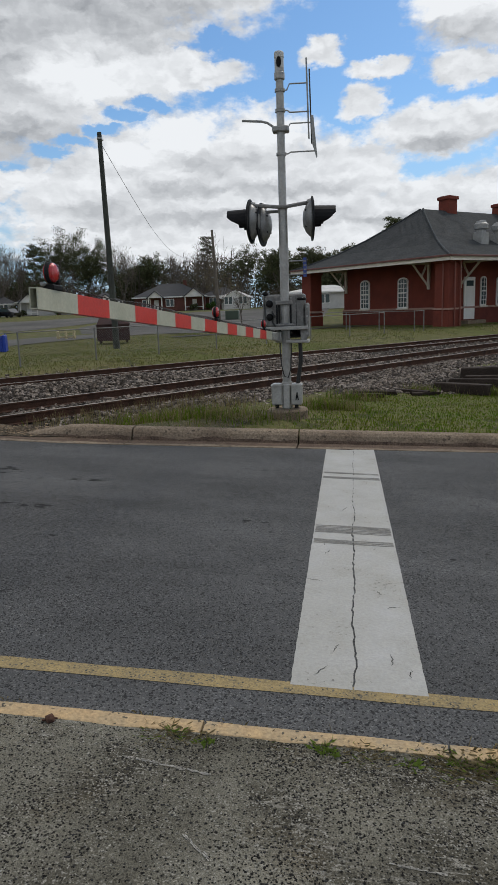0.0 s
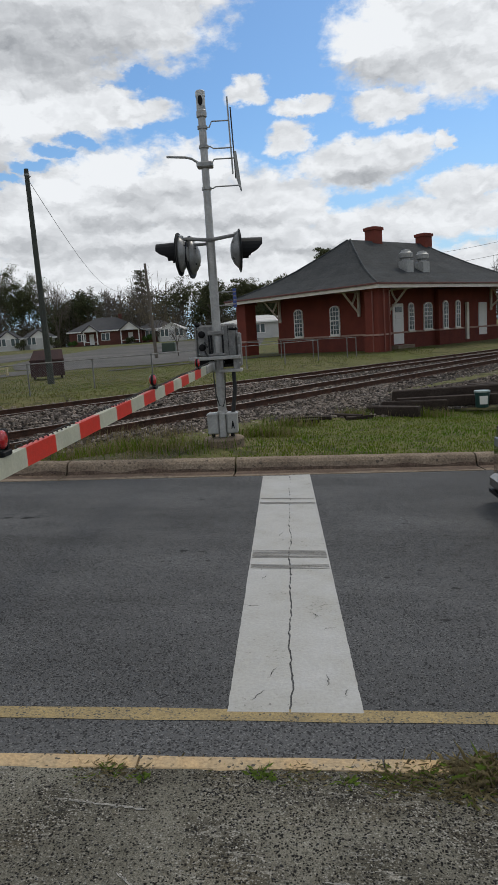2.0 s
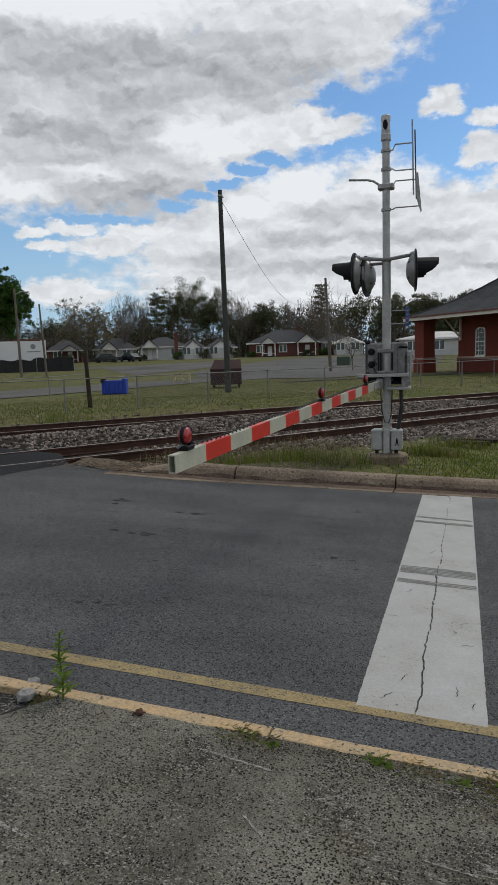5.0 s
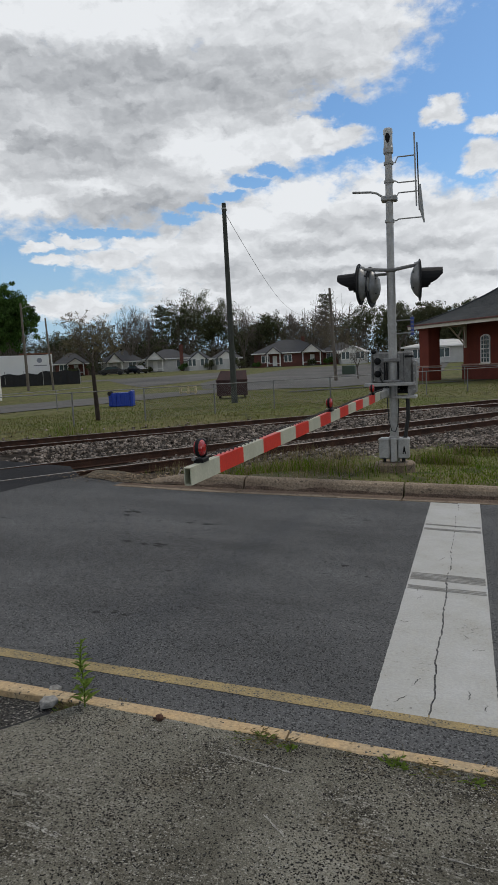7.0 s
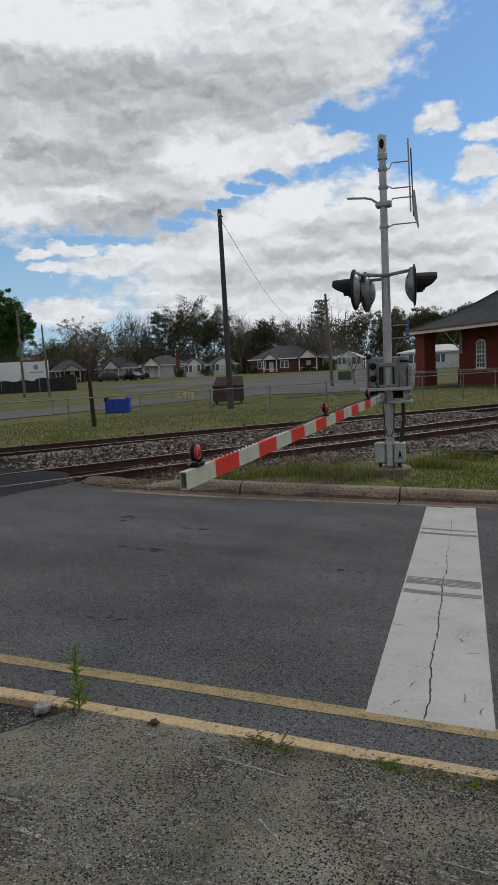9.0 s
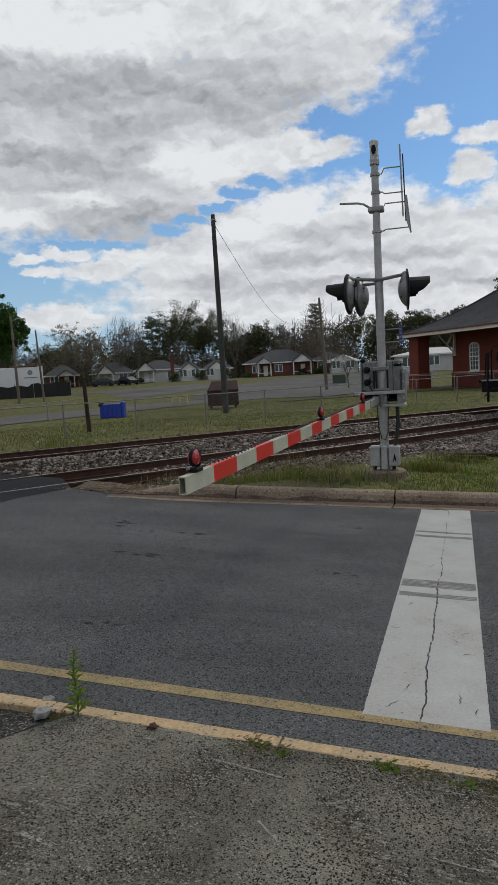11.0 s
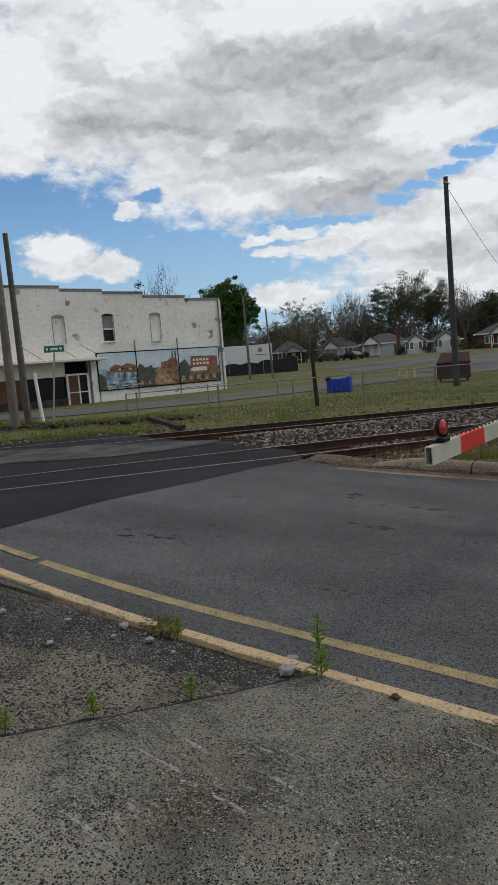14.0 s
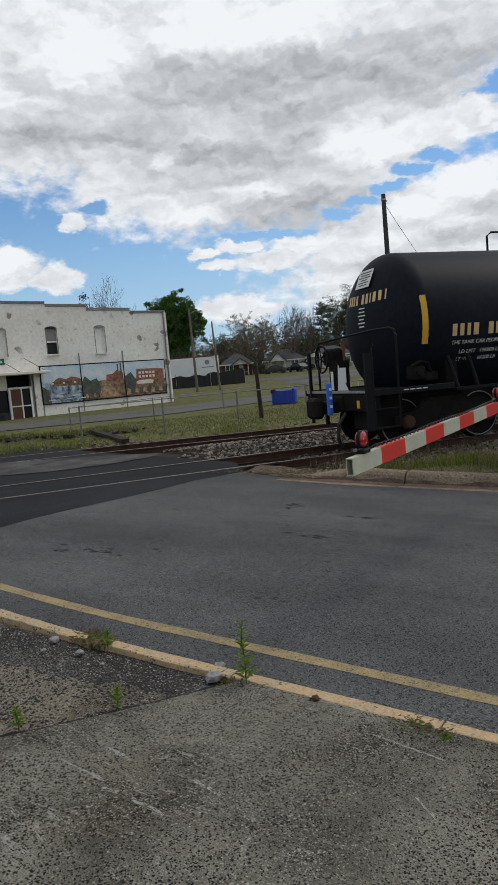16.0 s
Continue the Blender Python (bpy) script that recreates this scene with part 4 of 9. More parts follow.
def build_scars():
    """Small scars, pits and short cracks worn into the asphalt and the paint."""
    rng = random.Random(8)
    verts, faces = [], []

    def scar(x, y, r, long, turn):
        i, n = len(verts), 9
        ca, sa = math.cos(turn), math.sin(turn)
        for k in range(n):
            a, q = k * math.tau / n, r * rng.uniform(0.45, 1.1)
            u, v = q * long * math.cos(a), q * math.sin(a)
            px, py = x + u * ca - v * sa, y + u * sa + v * ca
            verts.append((px, py, road_z(px, py) + 0.0025))
        faces.append(list(range(i, i + n)))
    for _ in range(260):
        x, y = rng.uniform(-5.4, 6), rng.gauss(3.0, 1.1)
        if not 0.5 < y < 5.5 or -0.08 < x < 0.7:
            continue
        scar(x, y, rng.uniform(0.006, 0.016) * (1 + (rng.random() < 0.12)), rng.uniform(1.2, 3.2), rng.uniform(-0.3, 0.3))
    for x, y, r in ((-4.3, 1.1, 0.05), (-4.1, 1.2, 0.045), (-3.9, 1.25, 0.035), (-2.5, 2.6, 0.05), (-1.9, 0.8, 0.03), (-2.2, 3.6, 0.05), (-3.4, 3.9, 0.05)):
        for _ in range(5):
            scar(x + rng.gauss(0, 0.09), y + rng.gauss(0, 0.035), r * rng.uniform(0.3, 0.8), rng.uniform(1.4, 2.6), rng.uniform(-0.3, 0.3))
    me = bpy.data.meshes.new("road_scar")
    me.from_pydata(verts, [], faces)
    me.materials.append(CRACK)
    tagged(new("road_scar", me), "small dark pits and scars worn into the asphalt", "road wear", kind="stuff")
    # pale scrapes along the concrete apron, each a run of small flakes
    verts, faces = [], []
    for x, y, x1, y1, w in ((-1.07, -1.28, -0.91, -1.31, 0.012), (-1.64, -1.44, -1.39, -1.46, 0.005), (-1.36, -1.50, -1.28, -1.49, 0.006), (-1.21, -1.50, -1.04, -1.51, 0.007), (-1.57, -1.77, -1.51, -1.79, 0.012),
                            (-1.61, -1.88, -1.33, -1.91, 0.010), (-1.56, -1.87, -1.29, -1.92, 0.014), (-1.44, -1.71, -1.36, -1.73, 0.008), (-1.42, -1.79, -1.32, -1.83, 0.012), (-1.57, -1.92, -1.49, -1.95, 0.008),
                            (-1.53, -1.27, -1.38, -1.30, 0.008), (-0.56, -0.62, -0.23, -0.67, 0.004), (0.38, -0.98, 0.55, -1.00, 0.003), (-0.25, -0.97, -0.16, -1.05, 0.004)):
        long = math.hypot(x1 - x, y1 - y)
        turn = math.atan2(y1 - y, x1 - x)
        for _ in range(int(long * 330)):
            f, off = rng.random(), rng.gauss(0, w * 0.7)
            i, n, r, away = len(verts), 6, rng.uniform(0.0012, 0.0035), rng.uniform(2.0, 6.0)
            cx, cy = x + (x1 - x) * f - off * math.sin(turn), y + (y1 - y) * f + off * math.cos(turn)
            for k in range(n):
                a, q = k * math.tau / n, r * rng.uniform(0.5, 1.1)
                u, v = q * away * math.cos(a), q * math.sin(a)
                px, py = cx + u * math.cos(turn) - v * math.sin(turn), cy + u * math.sin(turn) + v * math.cos(turn)
                verts.append((px, py, road_z(px, py) + 0.0225))
            faces.append(list(range(i, i + n)))
    me = bpy.data.meshes.new("apron_scrape")
    me.from_pydata(verts, [], faces)
    me.materials.append(surface("scraped_concrete", (0.36, 0.345, 0.31), 0.9, vary=0.3, scale=20, bump=0.3))
    tagged(new("apron_scrape", me), "pale scrape marks worn into the concrete apron", "road wear", kind="stuff")
    # hairline cracks in the stop line
    for x, y, ln, turn in ((0.52, 0.95, 0.09, 20), (0.10, 2.05, 0.13, 80), (0.12, 1.85, 0.10, 70), (0.45, 1.15, 0.07, -60), (0.05, 1.30, 0.11, -8), (0.20, 0.40, 0.10, 75), (0.47, 0.32, 0.12, 85), (0.13, 0.17, 0.11, 60), (0.24, 3.0, 0.16, 75), (0.55, 0.20, 0.08, 80)):
        bm = B()
        ca, sa = math.cos(radians(turn)), math.sin(radians(turn))
        rows = []
        for k in range(8):
            u = ln * (k / 7 - 0.5)
            v = rng.uniform(-0.008, 0.008)
            w = 0.0022 * math.sin(math.pi * (k + 0.4) / 7.8)
            rows.append([bm.verts.new((x + u * ca - (v + e * w) * sa, y + u * sa + (v + e * w) * ca, road_z(x, y) + 0.0045 - 0.0506 * u * ca - 0.0252 * u * sa)) for e in (-1, 1)])
        for a, b in zip(rows, rows[1:]):
            bm.faces.new((a[0], b[0], b[1], a[1]))
        tagged(part("paint_crack", bm, CRACK), "fine dark crack in the white paint", "road wear", kind="structure")


def build_kerbs():
    # near kerb: a low yellow strip in short lengths
    near = thing("near_kerb", -1.0, -0.44, road_z(-1, -0.44), 0, "low worn kerb strip with flaking yellow paint", "kerb", kind="structure")
    rng = random.Random(11)
    x = -16.0
    while x < 12:
        ln = rng.uniform(0.55, 1.3)
        bm = B()
        n = 6
        jag = [rng.uniform(-0.008, 0.008) for _ in range(n + 1)]
        rows = []
        for k in range(n + 1):
            xx = x + (ln - 0.01) * k / n
            bend = 1.05 * (edge_y(xx) + 0.005)
            prof = ((-0.440 + jag[k], -0.10), (-0.436 + jag[k], 0.018), (-0.428, 0.023), (-0.352, 0.022), (-0.340 + jag[k], 0.010), (-0.335, -0.10))
            prof = [(y + bend, h) for y, h in prof]
            rows.append([bm.verts.new((xx + 1.0, y + 0.44, road_z(xx, y) + h + rng.uniform(-.002, .002) - near.location.z)) for y, h in prof])
        for a, b in zip(rows, rows[1:]):
            for j in range(5):
                bm.faces.new((a[j], b[j], b[j + 1], a[j + 1]))
        bm.faces.new(rows[0]), bm.faces.new(rows[-1][::-1])
        bmesh.ops.recalc_face_normals(bm, faces=bm.faces)
        part("kerb_length", bm, KERB_YELLOW, near)
        x += ln
    far = thing("far_kerb", -0.4, 6.3, road_z(-0.4, 6.3), 0, "stained concrete kerb and gutter with open joints", "kerb", kind="structure")
    joints = [-4.45, -2.62, -0.38, 2.95, 6.3, 9.6, 13, 17, 21, 26, 32, 40]
    for a0, b0 in zip(joints, joints[1:]):
        bm = B()
        rows = []
        n = 8
        for k in range(n + 1):
            xx = a0 + 0.012 + (b0 - a0 - 0.024) * k / n
            g, low = gutter_y(xx), smoothstep(-4.3, -3.3, xx)
            prof = ((0.0, -0.12), (0.0, 0.006), (0.40, -0.008), (0.455, 0.10 * low), (0.49, 0.135 * low), (0.53, 0.148 * low), (0.66, 0.15 * low), (0.67, -0.12))
            rows.append([bm.verts.new((xx + 0.4, g + dy - 6.3, road_z(xx, g + dy) + h - far.location.z)) for dy, h in prof])
        for a, b in zip(rows, rows[1:]):
            for j in range(7):
                bm.faces.new((a[j], b[j], b[j + 1], a[j + 1]))
        bm.faces.new(rows[0]), bm.faces.new(rows[-1][::-1])
        bmesh.ops.recalc_face_normals(bm, faces=bm.faces)
        part("kerb_length", bm, CONCRETE, far)
        grime = B()
        rows = []
        for k in range(25):
            xx = a0 + 0.02 + (b0 - a0 - 0.04) * k / 24
            g, low = gutter_y(xx), smoothstep(-4.3, -3.3, xx)
            wide, high = 0.26 + 0.12 * noise.noise(Vector((xx * 1.7, 2, 0))), (0.035 + 0.04 * noise.noise(Vector((xx * 2.3, 7, 0)))) * low
            rows.append([grime.verts.new((xx + 0.4, g + dy - 6.3, road_z(xx, g + dy) + h - far.location.z)) for dy, h in ((0.395 - wide, 0.010 - 0.035 * (0.395 - wide)), (0.396, -0.003), (0.397 + 0.5 * high, high + 0.003))])
        for a, b in zip(rows, rows[1:]):
            for j in range(2):
                grime.faces.new((a[j], b[j], b[j + 1], a[j + 1]))
        bmesh.ops.recalc_face_normals(grime, faces=grime.faces)
        part("kerb_grime", grime, GRIME, far, "dark damp dirt along the foot of the kerb")


# ---- railway ----
def rail_mesh(length, pts_of, top):
    """One rail laid along a line given by pts_of(s)."""
    prof = ((-0.066, -0.165), (-0.066, -0.150), (-0.012, -0.135), (-0.012, -0.040), (-0.036, -0.030), (-0.036, -0.004), (0.036, -0.004), (0.036, -0.030), (0.012, -0.040), (0.012, -0.135), (0.066, -0.150), (0.066, -0.165))
    bm = B()
    rows = []
    n = max(2, int(length / 4))
    for k in range(n + 1):
        p, side = pts_of(length * k / n)
        rows.append([bm.verts.new((p.x + side.x * o, p.y + side.y * o, RAIL_Z + h)) for o, h in prof])
    for a, b in zip(rows, rows[1:]):
        for j in range(12):
            bm.faces.new((a[j], a[(j + 1) % 12], b[(j + 1) % 12], b[j]))
    bm.faces.new(rows[0]), bm.faces.new(rows[-1][::-1])
    bmesh.ops.recalc_face_normals(bm, faces=bm.faces)
    cap = B()
    rows = []
    for k in range(n + 1):
        p, side = pts_of(length * k / n)
        rows.append([cap.verts.new((p.x + side.x * o, p.y + side.y * o, RAIL_Z + h)) for o, h in ((-0.026, -0.0038), (-0.020, 0.0), (0.020, 0.0), (0.026, -0.0038))])
    for a, b in zip(rows, rows[1:]):
        for j in range(3):
            cap.faces.new((a[j], a[j + 1], b[j + 1], b[j]))
    return bm, cap


def build_track(name, origin, d, n, s0, s1, tie_from, label):
    tr = thing(name, 0, 0, 0, 0, label, "railway track", kind="structure")
    tr["group"] = "railway tracks"
    for side in (-1, 1):
        o2 = origin + d * s0 + n * (0.754 * side)
        bm, cap = rail_mesh(s1 - s0, lambda s: (o2 + d * s, n), 0)
        rail = part("rail", bm, RAIL_RUST, tr)
        part("running_surface", cap, RAIL_TOP, rail, "polished steel running surface")
    bm = B()
    box(bm, -0.11, 0.11, -1.3, 1.3, -0.33, -0.155, bevel=0.012)
    me = bpy.data.meshes.new("tie")
    bm.to_mesh(me), bm.free()
    me.materials.append(TIE_WOOD)
    rng = random.Random(3)
    s = tie_from
    ang = math.degrees(math.atan2(d.y, d.x))
    while s < min(s1, tie_from + 60):
        p = origin + d * s
        t = new("tie", me)
        t.parent = tr
        t.matrix_basis = pose(p.x + rng.uniform(-.03, .03), p.y, RAIL_Z - 0.0, 0, 0, ang + rng.uniform(-1.5, 1.5))
        s += 0.54
    return tr


def build_railway():
    build_track("near_track", TRACK_O, TD, TN, -40, 120, 3.2, "rusty railway track on pale ballast crossing the road")
    build_track("far_track", FAR_O, FD, FN, -45, 60, -7.5, "rusty railway track running behind the nearer one")


def shoulder(x):
    """How far gravel reaches from the near track towards the road."""
    return -2.6 - 0.5 * max(0.0, min(5.0, x - 0.6))


def ballast_stones():
    """Loose stones between and beside the rails."""
    rng = random.Random(21)
    shapes = []
    for k in range(11):
        bm = B()
        bmesh.ops.create_cube(bm, size=1.35)
        bmesh.ops.rotate(bm, verts=bm.verts, cent=(0, 0, 0), matrix=Matrix.Rotation(rng.uniform(0.3, 1.2), 3, Vector((rng.uniform(-1, 1), rng.uniform(-1, 1), rng.uniform(-1, 1))).normalized()))
        bmesh.ops.triangulate(bm, faces=bm.faces)
        for v in bm.verts:
            v.co *= rng.uniform(0.6, 1.2)
            v.co.z *= 0.8
        shapes.append(([v.co.copy() for v in bm.verts], [[v.index for v in f.verts] for f in bm.faces]))
        bm.free()
    verts, faces = [], []

    def put(x, y, z, r):
        vs, fs = rng.choice(shapes)
        a = rng.uniform(0, math.tau)
        ca, sa = math.cos(a), math.sin(a)
        k = len(verts)
        tl = rng.uniform(-0.5, 0.5)
        verts.extend((x + r * (v.x * ca - v.y * sa), y + r * (v.x * sa + v.y * ca), z + r * (v.z + tl * v.x * 0.4)) for v in vs)
        faces.extend([[i + k for i in f] for f in fs])

    for _ in range(40000):
        s = rng.uniform(2.2, 34)
        s = s if rng.random() < 0.4 else rng.uniform(-3.5, 14)
        o = rng.uniform(-2.6, 8.4)
        p = along_track(s, o)
        if p.x > -6.2 and p.y < gutter_y(p.x) + 0.75:
            continue
        if s < 0.9 and o < 1.0:
            continue
        if p.x < -8.3 and p.y < 8.75 - (p.x + 8.3) * 0.55:
            continue
        d2 = (p - FAR_O) @ FN
        if d2 > 1.5:
            continue
        heap = (0.20 if s < 6 else 0.13) * max(0, 1 - abs(o - 2.9) / 2.2) * (1 if s < 14 else 0.5)
        drop = 0.10 * smoothstep(-1.2, -2.6, o)
        put(p.x, p.y, -0.045 + heap - drop + rng.uniform(-.02, .02), rng.uniform(0.02, 0.05))
    # thinner gravel on the shoulder and beyond the far track
    for _ in range(5200):
        x = rng.uniform(0.2, 9)
        o = shoulder(x) * rng.uniform(0.52, 1.03)
        y = TRACK_O.y + (o - (x - TRACK_O.x) * TN.x) / TN.y
        put(x, y, max(ground_z(x, y), -0.30 + 0.2 * smoothstep(-3.4, -2.4, o)) + 0.012, rng.uniform(0.014, 0.042))
    for _ in range(1500):
        q = FAR_O + FD * rng.uniform(-17, 2) + FN * (1.3 + abs(rng.gauss(0, 0.45)))
        put(q.x, q.y, ground_z(q.x, q.y) + rng.uniform(0.0, 0.05), rng.uniform(0.02, 0.06))
    me = bpy.data.meshes.new("ballast")
    me.from_pydata(verts, [], faces)
    me.materials.append(BALLAST)
    tagged(new("ballast", me), "loose pale grey and brown ballast stones between the rails", "ballast", kind="stuff")
    bed = B()
    rows = []
    for k in range(94):
        s = -4.2 + k * 1.3
        row = []
        for o, h in ((-2.9, -0.25), (-2.2, -0.12), (-1.2, -0.055), (0, -0.07), (1.2, -0.05), (2.9, 0.02), (4.6, -0.05), (6.4, -0.06), (8.8, -0.02)):
            p = along_track(s, o)
            d2 = (p - FAR_O) @ FN
            if d2 > 1.7:
                p = p - FN * (d2 - 1.7)
            row.append(bed.verts.new((p.x, p.y, h + 0.02 * noise.noise(Vector((p.x, p.y, 0))))))
        rows.append(row)
    for a, b in zip(rows, rows[1:]):
        for j in range(8):
            bed.faces.new((a[j], b[j], b[j + 1], a[j + 1]))
    bmesh.ops.recalc_face_normals(bed, faces=bed.faces)
    tagged(part("ballast_bed", bed, BALLAST_BED), "dirty brown ballast bed under the railway tracks", "ballast", kind="structure")


def kerb_end_litter():
    """Dirt, gravel and dead leaves washed over the end of the kerb."""
    rng = random.Random(5)
    pile = [(-5.35, 6.05), (-4.6, 5.72), (-4.0, 5.70), (-3.4, 5.86), (-2.9, 6.0), (-3.2, 6.12), (-3.8, 6.12), (-4.4, 6.30), (-4.9, 6.6), (-5.5, 6.75)]
    cx, cy = -4.3, 6.1

    def level(x, y):
        return road_z(x, y) + 0.006 + 0.022 * max(0.0, 1 - math.hypot((x - cx) / 1.2, (y - cy) / 0.42)) + 0.012 * noise.noise(Vector((x * 6, y * 6, 0)))
    tagged(sheet("litter_drift", pile, level, LITTER, lift=0.0, step=0.12), "brown drift of dirt and dead leaves at the kerb end", "litter", kind="structure")
    verts, faces = [], []
    for _ in range(1100):
        x, y = cx + rng.gauss(0, 0.62), cy - 0.05 + rng.gauss(0, 0.20)
        if y < 5.6 or x > -2.7:
            continue
        r, a, t = rng.uniform(0.008, 0.03), rng.uniform(0, math.tau), rng.uniform(-0.5, 0.5)
        z, i = level(x, y) + 0.008, len(verts)
        for k in range(5):
            b = a + k * math.tau / 5
            u, v = r * math.cos(b), r * 0.6 * math.sin(b)
            verts.append((x + u, y + v, z + t * u + rng.uniform(-.003, .003)))
        faces.append((i, i + 1, i + 2, i + 3, i + 4))
    me = bpy.data.meshes.new("dead_leaf_litter")
    me.from_pydata(verts, [], faces)
    me.materials.append(surface("dead_leaf_bits", (0.20, 0.14, 0.08), 0.9, vary=0.3, scale=5, bump=0.0, other=(0.10, 0.07, 0.045), per_island=0.7))
    tagged(new("dead_leaf_litter", me), "scattered dead leaves and chips by the kerb end", "litter", kind="stuff")


def bare_verge():
    """Trodden dirt between the kerb end and the track."""
    rng = random.Random(44)
    low = [(x, gutter_y(x) + 0.68) for x in (-4.4, -3.6, -2.8, -2.0, -1.3)]
    top = []
    for k in range(24):
        x = -0.9 - 0.16 * k
        o = -2.35 - 0.9 * smoothstep(-3.0, -0.9, x) + rng.uniform(-0.12, 0.12)
        top.append((x, TRACK_O.y + (o - (x - TRACK_O.x) * TN.x) / TN.y))
    tagged(sheet("bare_verge", low + top, ground_z, DIRT, lift=0.012, step=0.25), "bare brown dirt patch with sparse grass by the track", "ground", kind="structure")


def gravel_shoulder():
    bm = B()
    rows = []
    for k in range(26):
        x = 0.0 + 0.5 * k
        row = []
        for j in range(7):
            o = -2.0 + (shoulder(x) + 0.1 * math.sin(x * 5) + 2.0) * j / 6
            y = TRACK_O.y + (o - (x - TRACK_O.x) * TN.x) / TN.y
            row.append(bm.verts.new((x, y, ground_z(x, y) + 0.012 - (0.05 if j in (0, 6) else 0))))
        rows.append(row)
    for a, b in zip(rows, rows[1:]):
        for j in range(6):
            bm.faces.new((a[j], a[j + 1], b[j + 1], b[j]))
    bmesh.ops.recalc_face_normals(bm, faces=bm.faces)
    tagged(part("gravel_shoulder", bm, BALLAST_BED), "dirty brown gravel shoulder beside the railway", "gravel", kind="structure")


build_ground()
build_road()
build_markings()
build_scars()
build_kerbs()
build_railway()
ballast_stones()
gravel_shoulder()
bare_verge()
kerb_end_litter()


# ---- crossing signal ----
PX, PY = -0.65, 7.75
PZ = ground_z(PX, PY)


def build_signal():
    sig = thing("crossing_signal", PX, PY, 0, 0, "silver-painted railway crossing signal mast with gate, lamps and relay boxes", "crossing signal")
    part("mast", tube(tube(B(), (0, 0, 0.10), (0, 0, 3.1), 0.068, 0.066, 20), (0, 0, 3.1), (0, 0, 4.95), 0.058, 0.056, 20), SILVER_PAINT, sig)
    bm = lathe(B(), ((0.31, PZ - 0.12), (0.32, PZ + 0.115), (0.30, PZ + 0.14), (0.06, PZ + 0.145)), seg=28)
    part("concrete_base", bm, CONCRETE, sig, "round weathered concrete base")
    foot = part("mast_foot", box(lathe(B(), ((0.16, PZ + 0.105), (0.16, PZ + 0.13), (0.085, PZ + 0.14), (0.082, 0.52))), -0.05, 0.05, -0.13, -0.075, 0.12, 0.50, bevel=0.01), SILVER_PAINT, sig)
    for sx in (-1, 1):
        b = B()
        box(b, sx * 0.15 - 0.085, sx * 0.15 + 0.085, -0.13, 0.10, 0.17, 0.50, bevel=0.02)
        box(b, sx * 0.15 - 0.092, sx * 0.15 + 0.092, -0.138, 0.105, 0.47, 0.485)
        jb = part("junction_box", b, SILVER_PAINT, sig)
        part("cover_bolt", tube(B(), (sx * 0.15, -0.13, 0.13), (sx * 0.15, -0.13, 0.18), 0.03, 0.03, 8), BLACK_PAINT, jb)
    # clear cap with a bell inside
    cap = part("bell_cap", lathe(B(), ((0.066, 4.86), (0.075, 4.87), (0.075, 4.95), (0.068, 4.96), (0.066, 5.02)), seg=24), SILVER_PAINT, sig)
    part("bell_housing", lathe(B(), ((0.066, 5.02), (0.066, 5.145), (0.070, 5.15), (0.070, 5.215), (0.060, 5.23)), seg=24), plain("cap_white", (0.55, 0.55, 0.53), 0.5), sig, "whitish cylindrical bell cover")
    # solid black disc on the cover, drawn for the dark of an opening
    part("opening_shade_disc", lathe(B(), ((0.01, 0), (0.034, 0.004), (0.036, 0.012), (0.0, 0.013)), pose(0, -0.064, 5.08, 90, 0, 0) @ Matrix.Diagonal((1, 2.0, 1, 1)), 16), BLACK_PAINT, sig, "black disc painted for a shaded opening")
    # bands and brackets
    for z in (4.72, 4.45, 4.20, 3.86, 2.42, 2.28, 3.11):
        part("clamp_band", lathe(B(), ((0.058, z - 0.02), (0.074, z - 0.02), (0.074, z + 0.02), (0.058, z + 0.02)), seg=20), GALV if z > 3 else SILVER_PAINT, sig)
    # long arm to the left with an elbow
    part("conduit_elbow", pipe(B(), ((-0.05, 0, 4.20), (-0.10, 0, 4.235), (-0.19, 0, 4.30), (-0.28, 0, 4.325), (-0.56, -0.03, 4.345)), 0.018), GALV, sig)
    part("clamp_block", box(B(), -0.12, 0.12, -0.085, 0.085, 4.155, 4.235, bevel=0.015), GALV, sig)
    # aerials
    for x, z0, z1, r in ((0.385, 4.05, 5.13, 0.012), (0.425, 3.98, 4.98, 0.010)):
        part("aerial", tube(B(), (x, 0.02, z1), (x + 0.02, 0.02, z0), r, r, 8), GALV if r > 0.011 else CABLE_BLACK, sig, "slender whip aerial")
    for z, x1, zz in ((4.72, 0.40, 4.80), (4.45, 0.42, 4.42), (4.20, 0.47, 4.27), (3.86, 0.50, 3.88)):
        part("aerial_bracket", pipe(B(), ((0.05, 0, z), (0.10, 0.0, z), (0.14, 0.0, zz), (x1, 0.02, zz)), 0.010, 6), GALV, sig)
    bm = B()
    prism(bm, ((0.44, 4.36), (0.475, 4.36), (0.525, 3.80), (0.51, 3.78), (0.45, 3.98)), -0.012, 0.012, Matrix.Rotation(radians(90), 4, "X"))
    part("panel_aerial", bm, GALV, sig, "flat metal panel aerial")
    # lamp bar and heads
    part("lamp_bar", pipe(B(), ((-0.46, -0.04, 3.155), (-0.30, -0.04, 3.15), (-0.05, -0.07, 3.115), (0.05, -0.07, 3.115), (0.30, -0.02, 3.155), (0.42, -0.02, 3.165)), 0.028), CAST_GREY, sig)
    part("lamp_bar", pipe(B(), ((-0.30, 0.06, 3.07), (-0.05, 0.07, 3.075), (0.05, 0.07, 3.095)), 0.024), CAST_GREY, sig)

